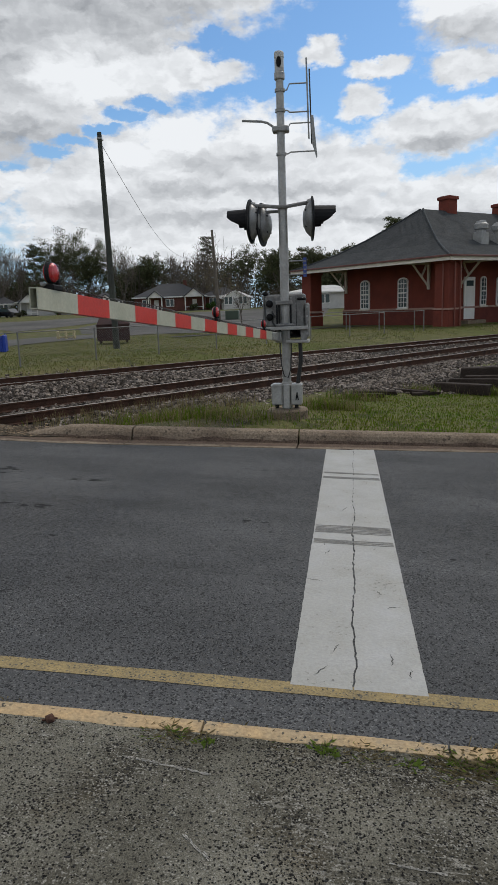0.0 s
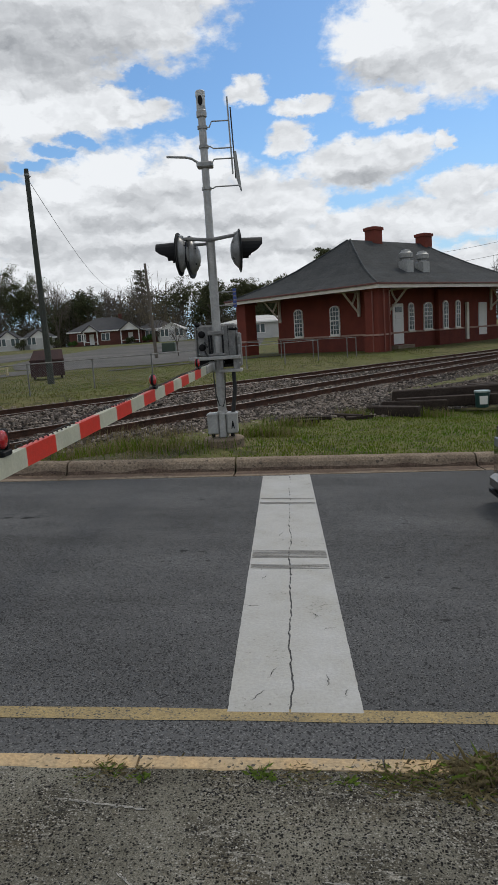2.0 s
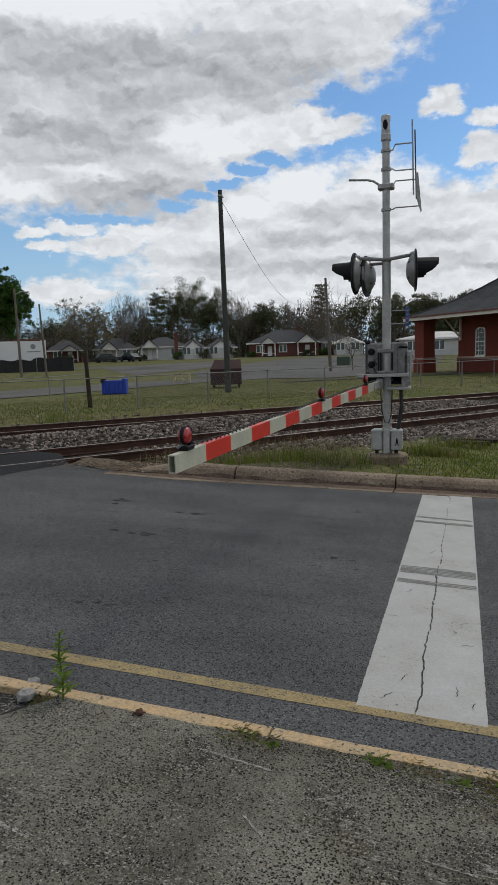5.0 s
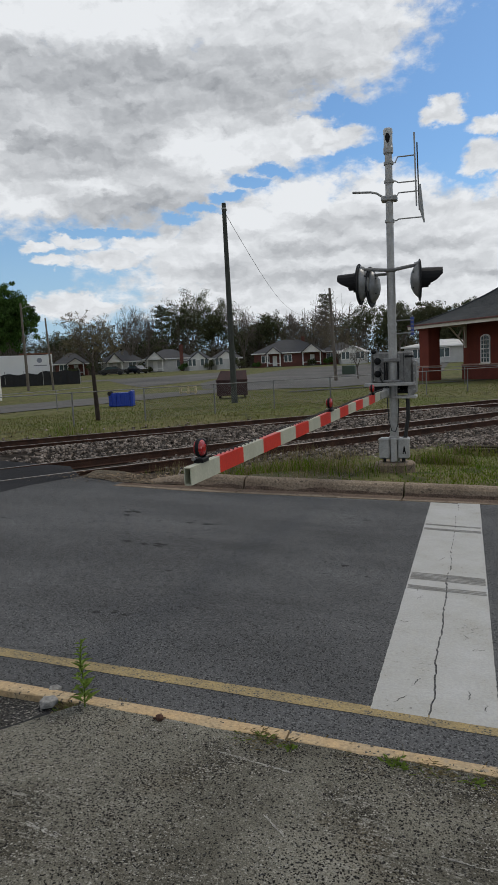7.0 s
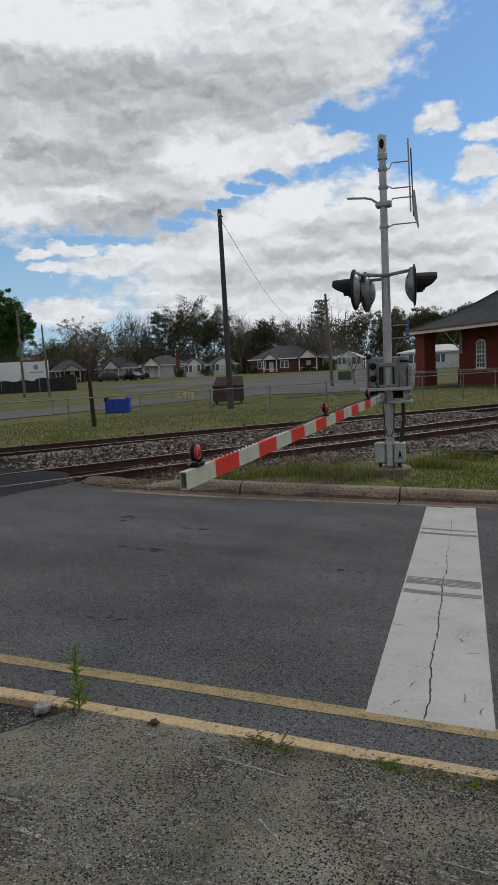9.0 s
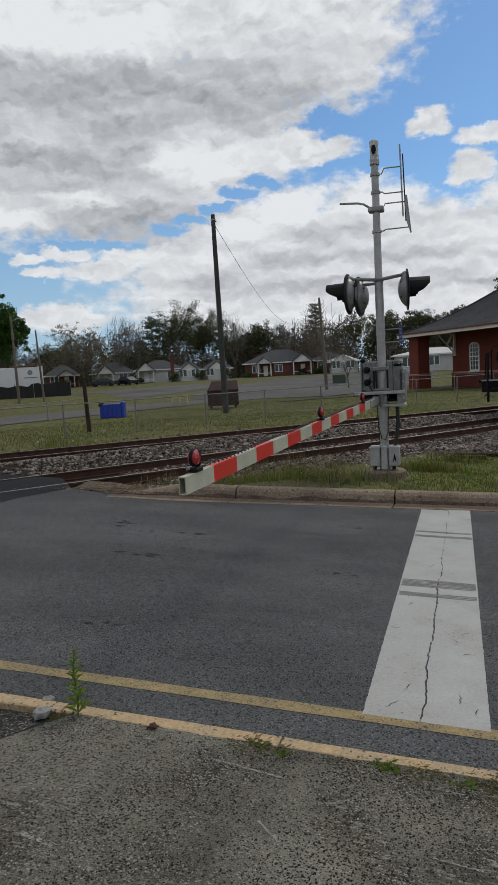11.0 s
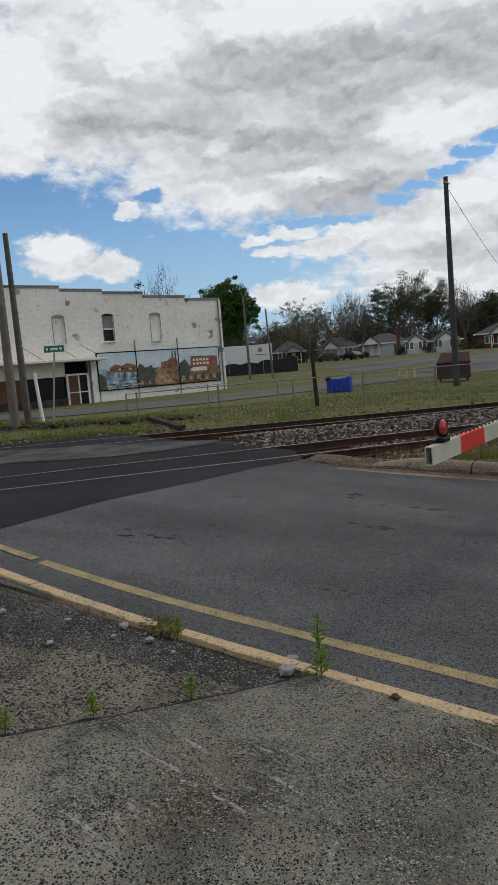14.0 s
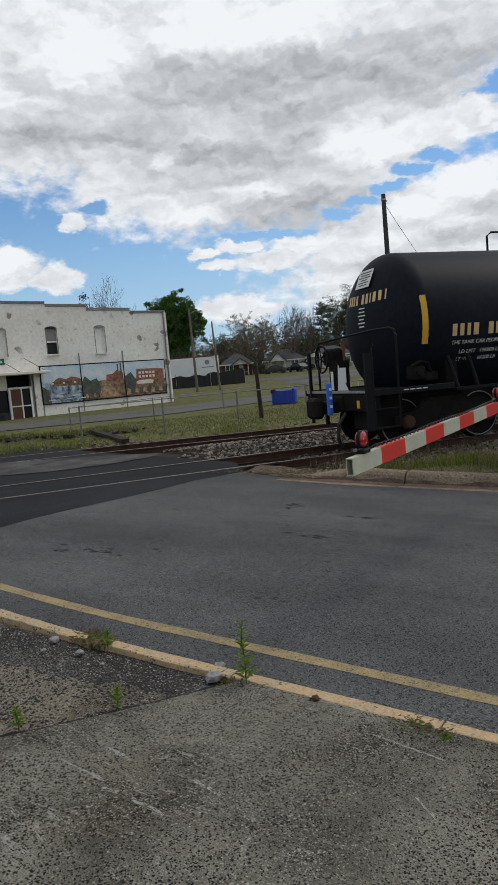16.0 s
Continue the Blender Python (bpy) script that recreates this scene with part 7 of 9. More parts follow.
    for x in (2.86, 6.3):
        part("conduit_strap", box(B(), x - 0.03, x + 0.03, -0.05, 0.0, 0.3, 4.3), LAMP_GREY, wb, "grey vertical conduit")
    # the mural: three boards of painted shapes
    mural = part("mural", box(B(), -0.12, 9.86, -0.06, 0.0, 0.98, 3.56, bevel=0.01), BLACK_PAINT, wb, "long painted mural of a river, mills and brick buildings")
    yf = -0.062

    def paint(name, pts, material, k):
        part(name, prism(B(), pts, 0.0, 0.002, pose(-0.30, yf - 0.0022 * k, 0, 90, 0, 0)), material, mural)
    SKY = surface("mural_sky", (0.36, 0.53, 0.66), 0.6, vary=0.25, scale=1.3, bump=0.05, other=(0.66, 0.68, 0.66))
    WATER = surface("mural_water", (0.44, 0.56, 0.66), 0.6, vary=0.5, scale=3.0, bump=0.05, other=(0.030, 0.055, 0.085), spread=0.4)
    EARTH = surface("mural_earth", (0.34, 0.19, 0.095), 0.6, vary=0.5, scale=3.5, bump=0.05, other=(0.045, 0.036, 0.03), spread=0.4)
    SAND = surface("mural_sand", (0.55, 0.38, 0.20), 0.6, vary=0.4, scale=5, bump=0.05, other=(0.16, 0.10, 0.055))
    SHRUB = surface("mural_shrub", (0.035, 0.045, 0.04), 0.6, vary=0.4, scale=3.0, bump=0.05, other=(0.09, 0.10, 0.07))
    MILL = surface("mural_mill", (0.38, 0.14, 0.075), 0.6, vary=0.4, scale=4.0, bump=0.05, other=(0.10, 0.05, 0.038))
    paint("painted_sky", ((0.26, 2.0), (10.08, 2.0), (10.08, 3.48), (0.26, 3.48)), SKY, 0)
    paint("painted_water", ((0.26, 1.06), (3.1, 1.06), (3.1, 2.25), (1.6, 2.35), (0.26, 2.5)), WATER, 1)
    paint("painted_earth", ((3.1, 1.06), (10.08, 1.06), (10.08, 2.15), (6.9, 2.3), (5.2, 2.35), (3.1, 2.2)), EARTH, 1)
    paint("painted_bank", ((0.9, 2.18), (3.1, 2.1), (3.1, 2.52), (2.0, 2.58), (1.0, 2.45)), EARTH, 2)
    paint("painted_town", ((1.1, 2.5), (1.5, 2.72), (2.0, 2.58), (2.4, 2.75), (3.05, 2.6), (3.05, 2.48), (1.2, 2.42)), MILL, 3)
    paint("painted_path", ((4.4, 1.12), (6.1, 1.15), (5.6, 1.8), (5.0, 2.3), (4.7, 2.3)), SAND, 2)
    paint("painted_shrub", ((3.15, 1.1), (4.4, 1.12), (4.6, 1.9), (4.3, 2.5), (3.8, 2.35), (3.4, 2.7), (3.15, 2.3)), SHRUB, 3)
    paint("painted_shrub", ((6.45, 1.2), (7.3, 1.3), (7.5, 2.2), (7.1, 2.75), (6.6, 2.5)), SHRUB, 3)
    paint("painted_shrub", ((0.26, 1.06), (0.8, 1.06), (0.7, 1.9), (0.26, 2.2)), SHRUB, 3)
    paint("painted_mill", ((5.05, 2.2), (6.45, 2.2), (6.45, 2.75), (6.0, 3.0), (5.6, 2.72), (5.1, 2.68)), MILL, 4)
    paint("painted_stack", ((6.0, 2.9), (6.1, 2.9), (6.1, 3.4), (6.0, 3.4)), SHRUB, 5)
    paint("painted_stack", ((6.25, 2.7), (6.36, 2.7), (6.36, 3.42), (6.25, 3.42)), SHRUB, 5)
    paint("painted_block", ((7.5, 2.1), (9.95, 2.1), (9.95, 2.85), (9.5, 2.9), (7.6, 2.95)), MILL, 4)
    for r in range(2):
        for k in range(5):
            paint("painted_window", ((7.75 + 0.3 * k, 2.30 + 0.28 * r), (7.95 + 0.3 * k, 2.30 + 0.28 * r), (7.95 + 0.3 * k, 2.46 + 0.28 * r), (7.75 + 0.3 * k, 2.46 + 0.28 * r)), CREAM, 6)
    for k in range(9):
        x = 0.5 + 0.28 * k
        paint("painted_ripple", ((x, 1.25 + 0.11 * (k % 4)), (x + 0.7, 1.22 + 0.11 * (k % 4)), (x + 0.55, 1.30 + 0.11 * (k % 4))), SHRUB if k % 2 else CREAM, 4 + k)
    for k in range(8):
        x = 0.9 + 0.27 * k
        paint("painted_boat", ((x, 2.30), (x + 0.2, 2.30), (x + 0.16, 2.42 + 0.05 * (k % 3)), (x + 0.04, 2.40)), CREAM if k % 3 == 0 else SHRUB, 4 + k)
    for k in range(10):
        x = 6.6 + 0.34 * k
        paint("painted_bush", ((x, 1.15 + 0.08 * (k % 3)), (x + 0.42, 1.18), (x + 0.36, 1.5 + 0.1 * (k % 2)), (x + 0.12, 1.62)), SHRUB if k % 2 else SAND, 14 + k)
    for k in range(5):
        x = 3.3 + 0.3 * k
        paint("painted_rock", ((x, 1.2), (x + 0.25, 1.18), (x + 0.2, 1.5), (x + 0.05, 1.44)), EARTH if k % 2 else SAND, 14 + k)
    paint("painted_tank", ((7.6, 1.85), (8.9, 1.85), (9.0, 2.02), (8.8, 2.14), (7.7, 2.12), (7.5, 1.98)), CREAM, 6)
    for x in (2.84, 6.25):
        part("mural_joint", box(B(), x - 0.035, x + 0.035, -0.082, -0.06, 0.98, 3.56), BLACK_PAINT, mural)


# ---- fences ----
def chain_fence(name, posts, label, height=1.08, mesh=()):
    """Posts with a top rail; wire mesh on the spans named."""
    x0, y0 = posts[0]
    f = thing(name, x0, y0, ground_z(x0, y0), 0, label, "fence")
    z0 = f.location.z
    tops = []
    for x, y in posts:
        z = ground_z(x, y) - z0
        part("post", tube(B(), (x - x0, y - y0, z - 0.2), (x - x0, y - y0, z + height), 0.026, 0.026, 8), FENCE_STEEL, f)
        tops.append(Vector((x - x0, y - y0, z + height - 0.03)))
    for i, (a, b) in enumerate(zip(tops, tops[1:])):
        part("top_rail", tube(B(), a, b, 0.016, 0.016, 8), FENCE_STEEL, f)
        if i in mesh:
            verts, faces = [], []
            d = b - a
            ln = d.length
            side = Vector((-d.y, d.x, 0)).normalized() * 0.004
            n = int(ln / 0.09)
            for k in range(-11, n):
                for s in (0, 1):
                    u0, u1 = k * 0.09, k * 0.09 + 1.0
                    p0, p1 = max(0, u0), min(ln, u1)
                    if p1 <= p0:
                        continue
                    h = lambda u: ((u - u0) if s else (1.0 - (u - u0)))
                    q0, q1 = a + d * (p0 / ln) - Vector((0, 0, 1.0 - h(p0))), a + d * (p1 / ln) - Vector((0, 0, 1.0 - h(p1)))
                    i0 = len(verts)
                    up = Vector((0, 0, 0.0022))
                    verts.extend([tuple(q0 - up), tuple(q1 - up), tuple(q1 + up), tuple(q0 + up)])
                    faces.append((i0, i0 + 1, i0 + 2, i0 + 3))
            me = bpy.data.meshes.new("wire_mesh")
            me.from_pydata(verts, [], faces)
            me.materials.append(FENCE_STEEL)
            o2 = new("wire_mesh", me)
            o2.parent = f
            o2["kind"] = "stuff"
    return f


def build_fences():
    d = Vector((math.cos(radians(53)), math.sin(radians(53))))
    f0 = Vector((-9.65, 16.94))
    chain_fence("chain_link_fence", [tuple(f0 + d * s) for s in (-7.4, -4.9, -2.45, 0.0, 2.72, 5.35, 8.17, 11.0, 13.9, 16.8, 19.7)], "low galvanised chain-link fence beside the railway grass", mesh=(3, 4, 5))
    chain_fence("chain_link_fence", [(-17.6, 13.95), (-17.75, 18.8), (-17.7, 24.0), (-18.6, 29.0)], "sagging galvanised wire fence beside the paved street", 0.95)
    chain_fence("station_fence", [(-2.3, 41.9), (0.3, 39.4), (2.15, 37.0), (3.86, 34.4), (4.4, 34.9)], "low galvanised pipe fence in front of the station", 1.08)


# ---- poles, shed, bin and smaller things across the tracks ----
def utility_pole(x, y, top, lean, r, material, label):
    z = ground_z(x, y)
    p = thing("utility_pole", x, y, z, 0, label, "utility pole", "utility poles")
    part("pole_shaft", tube(B(), (0, 0, -0.4), (lean[0], lean[1], top - z), r, r * 0.62, 12), material, p)
    return p


def build_poles():
    up = utility_pole(-9.60, 25.85, 8.95, (-0.10, 0.05), 0.15, GREEN_POLE, "leaning greenish treated utility pole")
    part("pole_band", tube(B(), (-0.097, 0.05, 8.55), (-0.098, 0.05, 8.62), 0.11, 0.11, 10), GALV, up)
    part("insulator", tube(B(), (-0.02, 0.05, 8.5), (0.06, 0.05, 8.52), 0.04, 0.02, 8), LAMP_GREY, up)
    wire = thing("overhead_wire", -9.70, 25.9, 8.6, 0, "thin slack overhead wire running from the pole", "wire")
    pts = [(k / 12 * -7.0, k / 12 * 44.1, -1.5 * (k / 12) - 1.1 * math.sin(math.pi * k / 12)) for k in range(13)]
    part("wire_strand", pipe(B(), pts, 0.011, 5), CABLE_BLACK, wire)
    utility_pole(-10.5, 55.8, 8.2, (-0.35, 0.0), 0.16, POLE_WOOD, "grey weathered utility pole beyond the street")
    p = utility_pole(-40.5, 53.5, 8.85, (-0.15, 0), 0.15, POLE_WOOD, "grey weathered utility pole near the white trailer")
    part("lamp_arm", pipe(B(), ((-0.15, 0, 7.9), (0.5, 0.1, 8.2), (1.0, 0.2, 8.15)), 0.03, 6), GALV, p)
    part("lamp_head", box(B(), 0.9, 1.3, 0.1, 0.3, 8.05, 8.18, bevel=0.03), LAMP_GREY, p)
    utility_pole(-38.6, 54.9, 7.4, (-0.35, 0), 0.12, POLE_WOOD, "thin leaning wooden pole")
    a = utility_pole(-19.92, 10.84, 7.60, (0.04, 0.0), 0.17, POLE_WOOD, "leaning weathered utility pole beside the crossing")
    b = utility_pole(-20.20, 11.60, 6.92, (0.02, -0.09), 0.14, BARK, "shorter leaning wooden pole beside the crossing")
    for z in (7.0, 6.4):
        part("pole_wire", pipe(B(), ((0.03, 0.0, z), (-4, -1.5, z - 0.35), (-10, -4, z - 0.5)), 0.012, 5), CABLE_BLACK, a)
    for (x, y, z), (x1, y1, z1) in (((12, 87.3, 9.9), (34, 81.2, 11.9)), ((12, 87.3, 6.6), (34, 81.2, 9.2)), ((12, 87.3, 8.4), (34, 81.2, 10.4))):
        w2 = thing("overhead_wire", x, y, z, 0, "thin overhead power line beyond the station roof", "wire", "power lines")
        part("wire_strand", pipe(B(), [((x1 - x) * k / 8, (y1 - y) * k / 8, (z1 - z) * k / 8 - 0.5 * math.sin(math.pi * k / 8)) for k in range(9)], 0.02, 5), CABLE_BLACK, w2)
    post = thing("wooden_post", -11.66, 17.32, ground_z(-11.66, 17.32), 0, "short dark wooden post beside the fence", "post")
    part("post_shaft", tube(B(), (0.03, 0, -0.3), (-0.06, 0, 1.86), 0.085, 0.062, 10), TIE_WOOD, post)
    sp = thing("street_sign", -18.55, 11.75, ground_z(-18.55, 11.75), 50, "green street name sign on a thin grey post", "street sign")
    part("sign_post", tube(B(), (-0.31, 0.0, -0.1), (0, 0, 2.60), 0.03, 0.03, 8), GALV, sp)
    blade = part("sign_blade", box(B(), -0.33, 0.33, -0.012, 0.012, 2.58, 2.80, bevel=0.004), SIGN_GREEN, sp, "green sign blade with white bars")
    for x0, x1 in ((-0.26, -0.20), (-0.12, 0.12), (0.18, 0.26)):
        part("sign_bar", box(B(), x0, x1, -0.016, -0.0125, 2.65, 2.73), DECAL_WHITE, blade)
    st = thing("leaning_stake", -19.50, 11.70, ground_z(-19.50, 11.70), 0, "white leaning marker stake by the crossing", "stake")
    part("stake_shaft", tube(B(), (0.02, 0, 0.0), (-0.05, -0.12, 1.95), 0.065, 0.06, 10), WINDOW_WHITE, st)


def build_shed():
    s = thing("metal_shed", -11.35, 30.6, ground_z(-11.35, 30.6) + 0.05, 18, "small dark rusty-red metal shed with sloping sides to its roof", "shed")
    w, d, h, r = 0.80, 0.62, 0.92, 1.40
    bm = B()
    vs = [bm.verts.new(v) for v in ((-w, -d, 0.12), (w, -d, 0.12), (w, d, 0.12), (-w, d, 0.12), (-w, -d, h), (w, -d, h), (w, d, h), (-w, d, h), (-w + 0.22, -0.18, r), (w - 0.03, -0.18, r), (w - 0.03, 0.18, r), (-w + 0.22, 0.18, r))]
    for f in ((0, 1, 5, 4), (1, 2, 6, 5), (2, 3, 7, 6), (3, 0, 4, 7), (4, 5, 9, 8), (5, 6, 10, 9), (6, 7, 11, 10), (7, 4, 8, 11), (8, 9, 10, 11), (3, 2, 1, 0)):
        bm.faces.new([vs[i] for i in f])
    part("shed_body", bm, RUST_SHED, s)
    for x in (-0.4, 0.0, 0.4):
        part("rib", box(B(), x - 0.015, x + 0.015, -d - 0.012, -d, 0.12, h), RUST_SHED, s)
    part("roof_lip", box(B(), -w - 0.03, w + 0.03, -d - 0.04, -d, h - 0.04, h + 0.02), RUST_SHED, s)
    for x in (-0.65, 0.65):
        part("leg", box(B(), x - 0.05, x + 0.05, -0.5, 0.5, 0.0, 0.12), TIE_WOOD, s)


def build_bin():
    b = thing("wheeled_bin", -15.2, 25.7, ground_z(-15.2, 25.7), 20, "blue wheeled bin lying on its side in the grass", "bin")
    bm = B()
    prism(bm, ((-0.62, -0.26), (0.40, -0.36), (0.40, 0.36), (-0.62, 0.26)), 0.02, 0.66)
    bmesh.ops.bevel(bm, geom=bm.edges[:], offset=0.03, segments=2, affect="EDGES")
    part("bin_body", bm, BIN_BLUE, b)
    part("bin_lid", box(B(), 0.40, 0.54, -0.39, 0.39, 0.0, 0.74, bevel=0.03), BIN_BLUE, b, "blue hinged lid")
    for k in range(4):
        part("rib", box(B(), -0.50 + 0.22 * k, -0.47 + 0.22 * k, -0.37 + 0.012 * (3 - k), -0.27, 0.06, 0.62, bevel=0.006), BIN_BLUE, b)
    part("rim", box(box(B(), 0.36, 0.40, -0.40, 0.40, 0.0, 0.05, bevel=0.01), 0.36, 0.40, -0.40, 0.40, 0.66, 0.72, bevel=0.01), BIN_BLUE, b)
    part("handle", tube(B(), (0.52, -0.25, 0.78), (0.52, 0.25, 0.78), 0.02, 0.02, 8), BIN_BLUE, b)
    for y in (-0.26, 0.26):
        part("wheel", tube(B(), (-0.56, y - 0.03, 0.64), (-0.56, y + 0.03, 0.64), 0.10, 0.10, 14), TYRE, b)


def build_ties():
    """Old ties and timbers stacked by the track, with a bucket."""
    rng = random.Random(31)
    for x, y, z, ln, turn, tilt in ((4.25, 13.75, -0.12, 2.6, -20, 2.6), (4.3, 13.25, -0.27, 2.6, -14, 1), (6.2, 13.0, -0.20, 2.6, -16, 2), (2.75, 12.35, -0.34, 1.3, -38, 1), (3.3, 12.9, -0.30, 1.5, -10, 0), (6.0, 13.9, -0.10, 2.4, -24, 1)):
        t = thing("old_tie", x, y, z, turn, "dark weathered railway tie lying in a heap beside the track", "railway tie", "heap of old ties")
        bm = B()
        box(bm, -ln / 2, ln / 2, -0.12, 0.12, 0, 0.24, pose(0, 0, 0, 0, -tilt, 0), 0.018)
        for v in bm.verts:
            v.co += Vector((rng.uniform(-.02, .02), rng.uniform(-.012, .012), rng.uniform(-.01, .01)))
        part("timber", bm, TIE_WOOD, t)
    for x, y, ln, turn in ((0.85, 11.3, 0.9, 20), (1.5, 11.9, 1.0, -24), (0.7, 10.9, 0.6, 4), (1.9, 11.7, 0.7, 35)):
        t = thing("wood_scrap", x, y, ground_z(x, y) - 0.02, turn, "splintered dark timber scrap in the grass", "timber scrap", "timber scraps")
        bm = B()
        box(bm, -ln / 2, ln / 2, -0.06, 0.05, 0.0, 0.09, pose(0, 0, 0, 4, 3, 0), 0.012)
        for v in bm.verts:
            v.co += Vector((rng.uniform(-.04, .04), rng.uniform(-.02, .02), rng.uniform(-.015, .015)))
        part("scrap", bm, TIE_WOOD, t)
    x, y = 4.80, 12.75
    b = thing("bucket", x, y, ground_z(x, y) + 0.13, 0, "dark green plastic bucket with a pale label beside the ties", "bucket")
    part("bucket_body", lathe(B(), ((0.13, 0.0), (0.14, 0.01), (0.165, 0.34), (0.17, 0.36)), seg=22), plain("bucket_green", (0.012, 0.05, 0.045), 0.4), b)
    part("bucket_lid", lathe(B(), ((0.178, 0.345), (0.18, 0.375), (0.17, 0.385), (0.05, 0.388)), seg=22), plain("bucket_lid_grey", (0.30, 0.36, 0.34), 0.4), b, "pale green lid")
    bm = B()
    rows = [[bm.verts.new((r * math.cos(t), r * math.sin(t), z)) for r, z in ((0.1515, 0.08), (0.1645, 0.27))] for t in [radians(-125 + 10 * k) for k in range(8)]]
    for a, c in zip(rows, rows[1:]):
        bm.faces.new((a[0], c[0], c[1], a[1]))
    part("bucket_label", bm, DECAL_WHITE, b, "pale paper label")
    part("bail", pipe(B(), [(0.18 * math.cos(t), -0.02, 0.33 - 0.10 * math.sin(t)) for t in [math.pi * k / 8 for k in range(9)]], 0.005, 5), GALV, b)
    # a fallen plank beyond the far track
    pl = thing("fallen_plank", -14.1, 12.1, 0.16, -32, "dark wooden plank lying in the weeds", "plank")
    part("plank_board", box(B(), -1.9, 1.9, -0.12, 0.12, 0.0, 0.10, pose(0, 0, 0, 0, 2, 0), 0.01), TIE_WOOD, pl)
    pn = thing("barrier_frame", -17.1, 38.2, ground_z(-17.1, 38.2), 10, "faded yellow timber barrier frame on the street edge", "barrier frame")
    for x in (-0.5, 0.0, 0.5):
        part("frame_leg", box(B(), x - 0.05, x + 0.05, -0.15, 0.15, 0, 0.52), FRAME_YELLOW, pn)
    for z in (0.10, 0.40):
        part("frame_bar", box(B(), -0.6, 0.6, -0.06, 0.06, z, z + 0.09), FRAME_YELLOW, pn)
    gb = thing("utility_box", -11.85, 70.8, ground_z(-11.85, 70.8), 0, "green metal utility cabinet by the street", "utility cabinet")
    part("cabinet_case", box(B(), -0.7, 0.7, -0.5, 0.5, 0, 0.95, bevel=0.05), plain("cabinet_green", (0.05, 0.075, 0.05), 0.6), gb)


# ---- far side: trailer, screen fence, houses ----
def build_trailer():
    z = ground_z(-50, 65)
    t = thing("box_trailer", -49.9, 65.6, z, 36, "white box trailer parked behind a screened fence", "trailer")
    part("trailer_box", box(B(), -3.6, 3.4, -1.2, 1.2, 1.1, 3.55, bevel=0.04), TRAILER_WHITE, t)
    part("rear_frame", box(B(), 2.9, 3.46, -1.25, 1.25, 1.0, 3.62), TRAILER_WHITE, t)
    part("roof_edge", box(B(), -0.2, 3.5, -1.26, 1.26, 3.62, 3.75), plain("rust_edge", (0.22, 0.09, 0.05), 0.8), t)
    part("emblem", lathe(B(), ((0.3, 0), (0.3, 0.01), (0.05, 0.012)), pose(2.0, -1.205, 2.9, 90, 0, 0), 14), plain("emblem_grey", (0.25, 0.26, 0.3), 0.6), t, "grey round emblem")
    part("emblem_bar", box(B(), 1.3, 2.8, -1.212, -1.203, 2.25, 2.36), plain("emblem_bar_grey", (0.2, 0.2, 0.22), 0.6), t)
    for x in (-2.6, -1.6):
        part("wheel", tube(B(), (x, -1.1, 0.5), (x, -0.8, 0.5), 0.5, 0.5, 16), TYRE, t)
    z = ground_z(-48, 66)
    f = thing("screened_fence", -48.3, 65.9, z, 35.5, "long fence hung with black screening fabric", "fence")
    bm = B()
    rows = []
    for k in range(41):
        x = -5.6 + 10.6 * k / 40
        y = 0.05 * math.sin(k * 1.9) - 1.6
        rows.append([bm.verts.new((x, y, -0.25)), bm.verts.new((x, y + 0.03 * math.sin(k), 0.8)), bm.verts.new((x, y, 1.42 + 0.09 * math.sin(k * 0.8) + (0.12 if k > 22 else -0.05)))])
    for a, b in zip(rows, rows[1:]):
        for j in range(2):
            bm.faces.new((a[j], b[j], b[j + 1], a[j + 1]))
    scr = part("screen", bm, TARP, f, "rippled black fabric")
    m = scr.modifiers.new("thick", "SOLIDIFY")
    m.thickness = 0.03
    for k in range(6):
        part("post", tube(B(), (-5.5 + 2.1 * k, -1.55, -0.3), (-5.5 + 2.1 * k, -1.55, 1.7), 0.04, 0.04, 8), GALV, f)


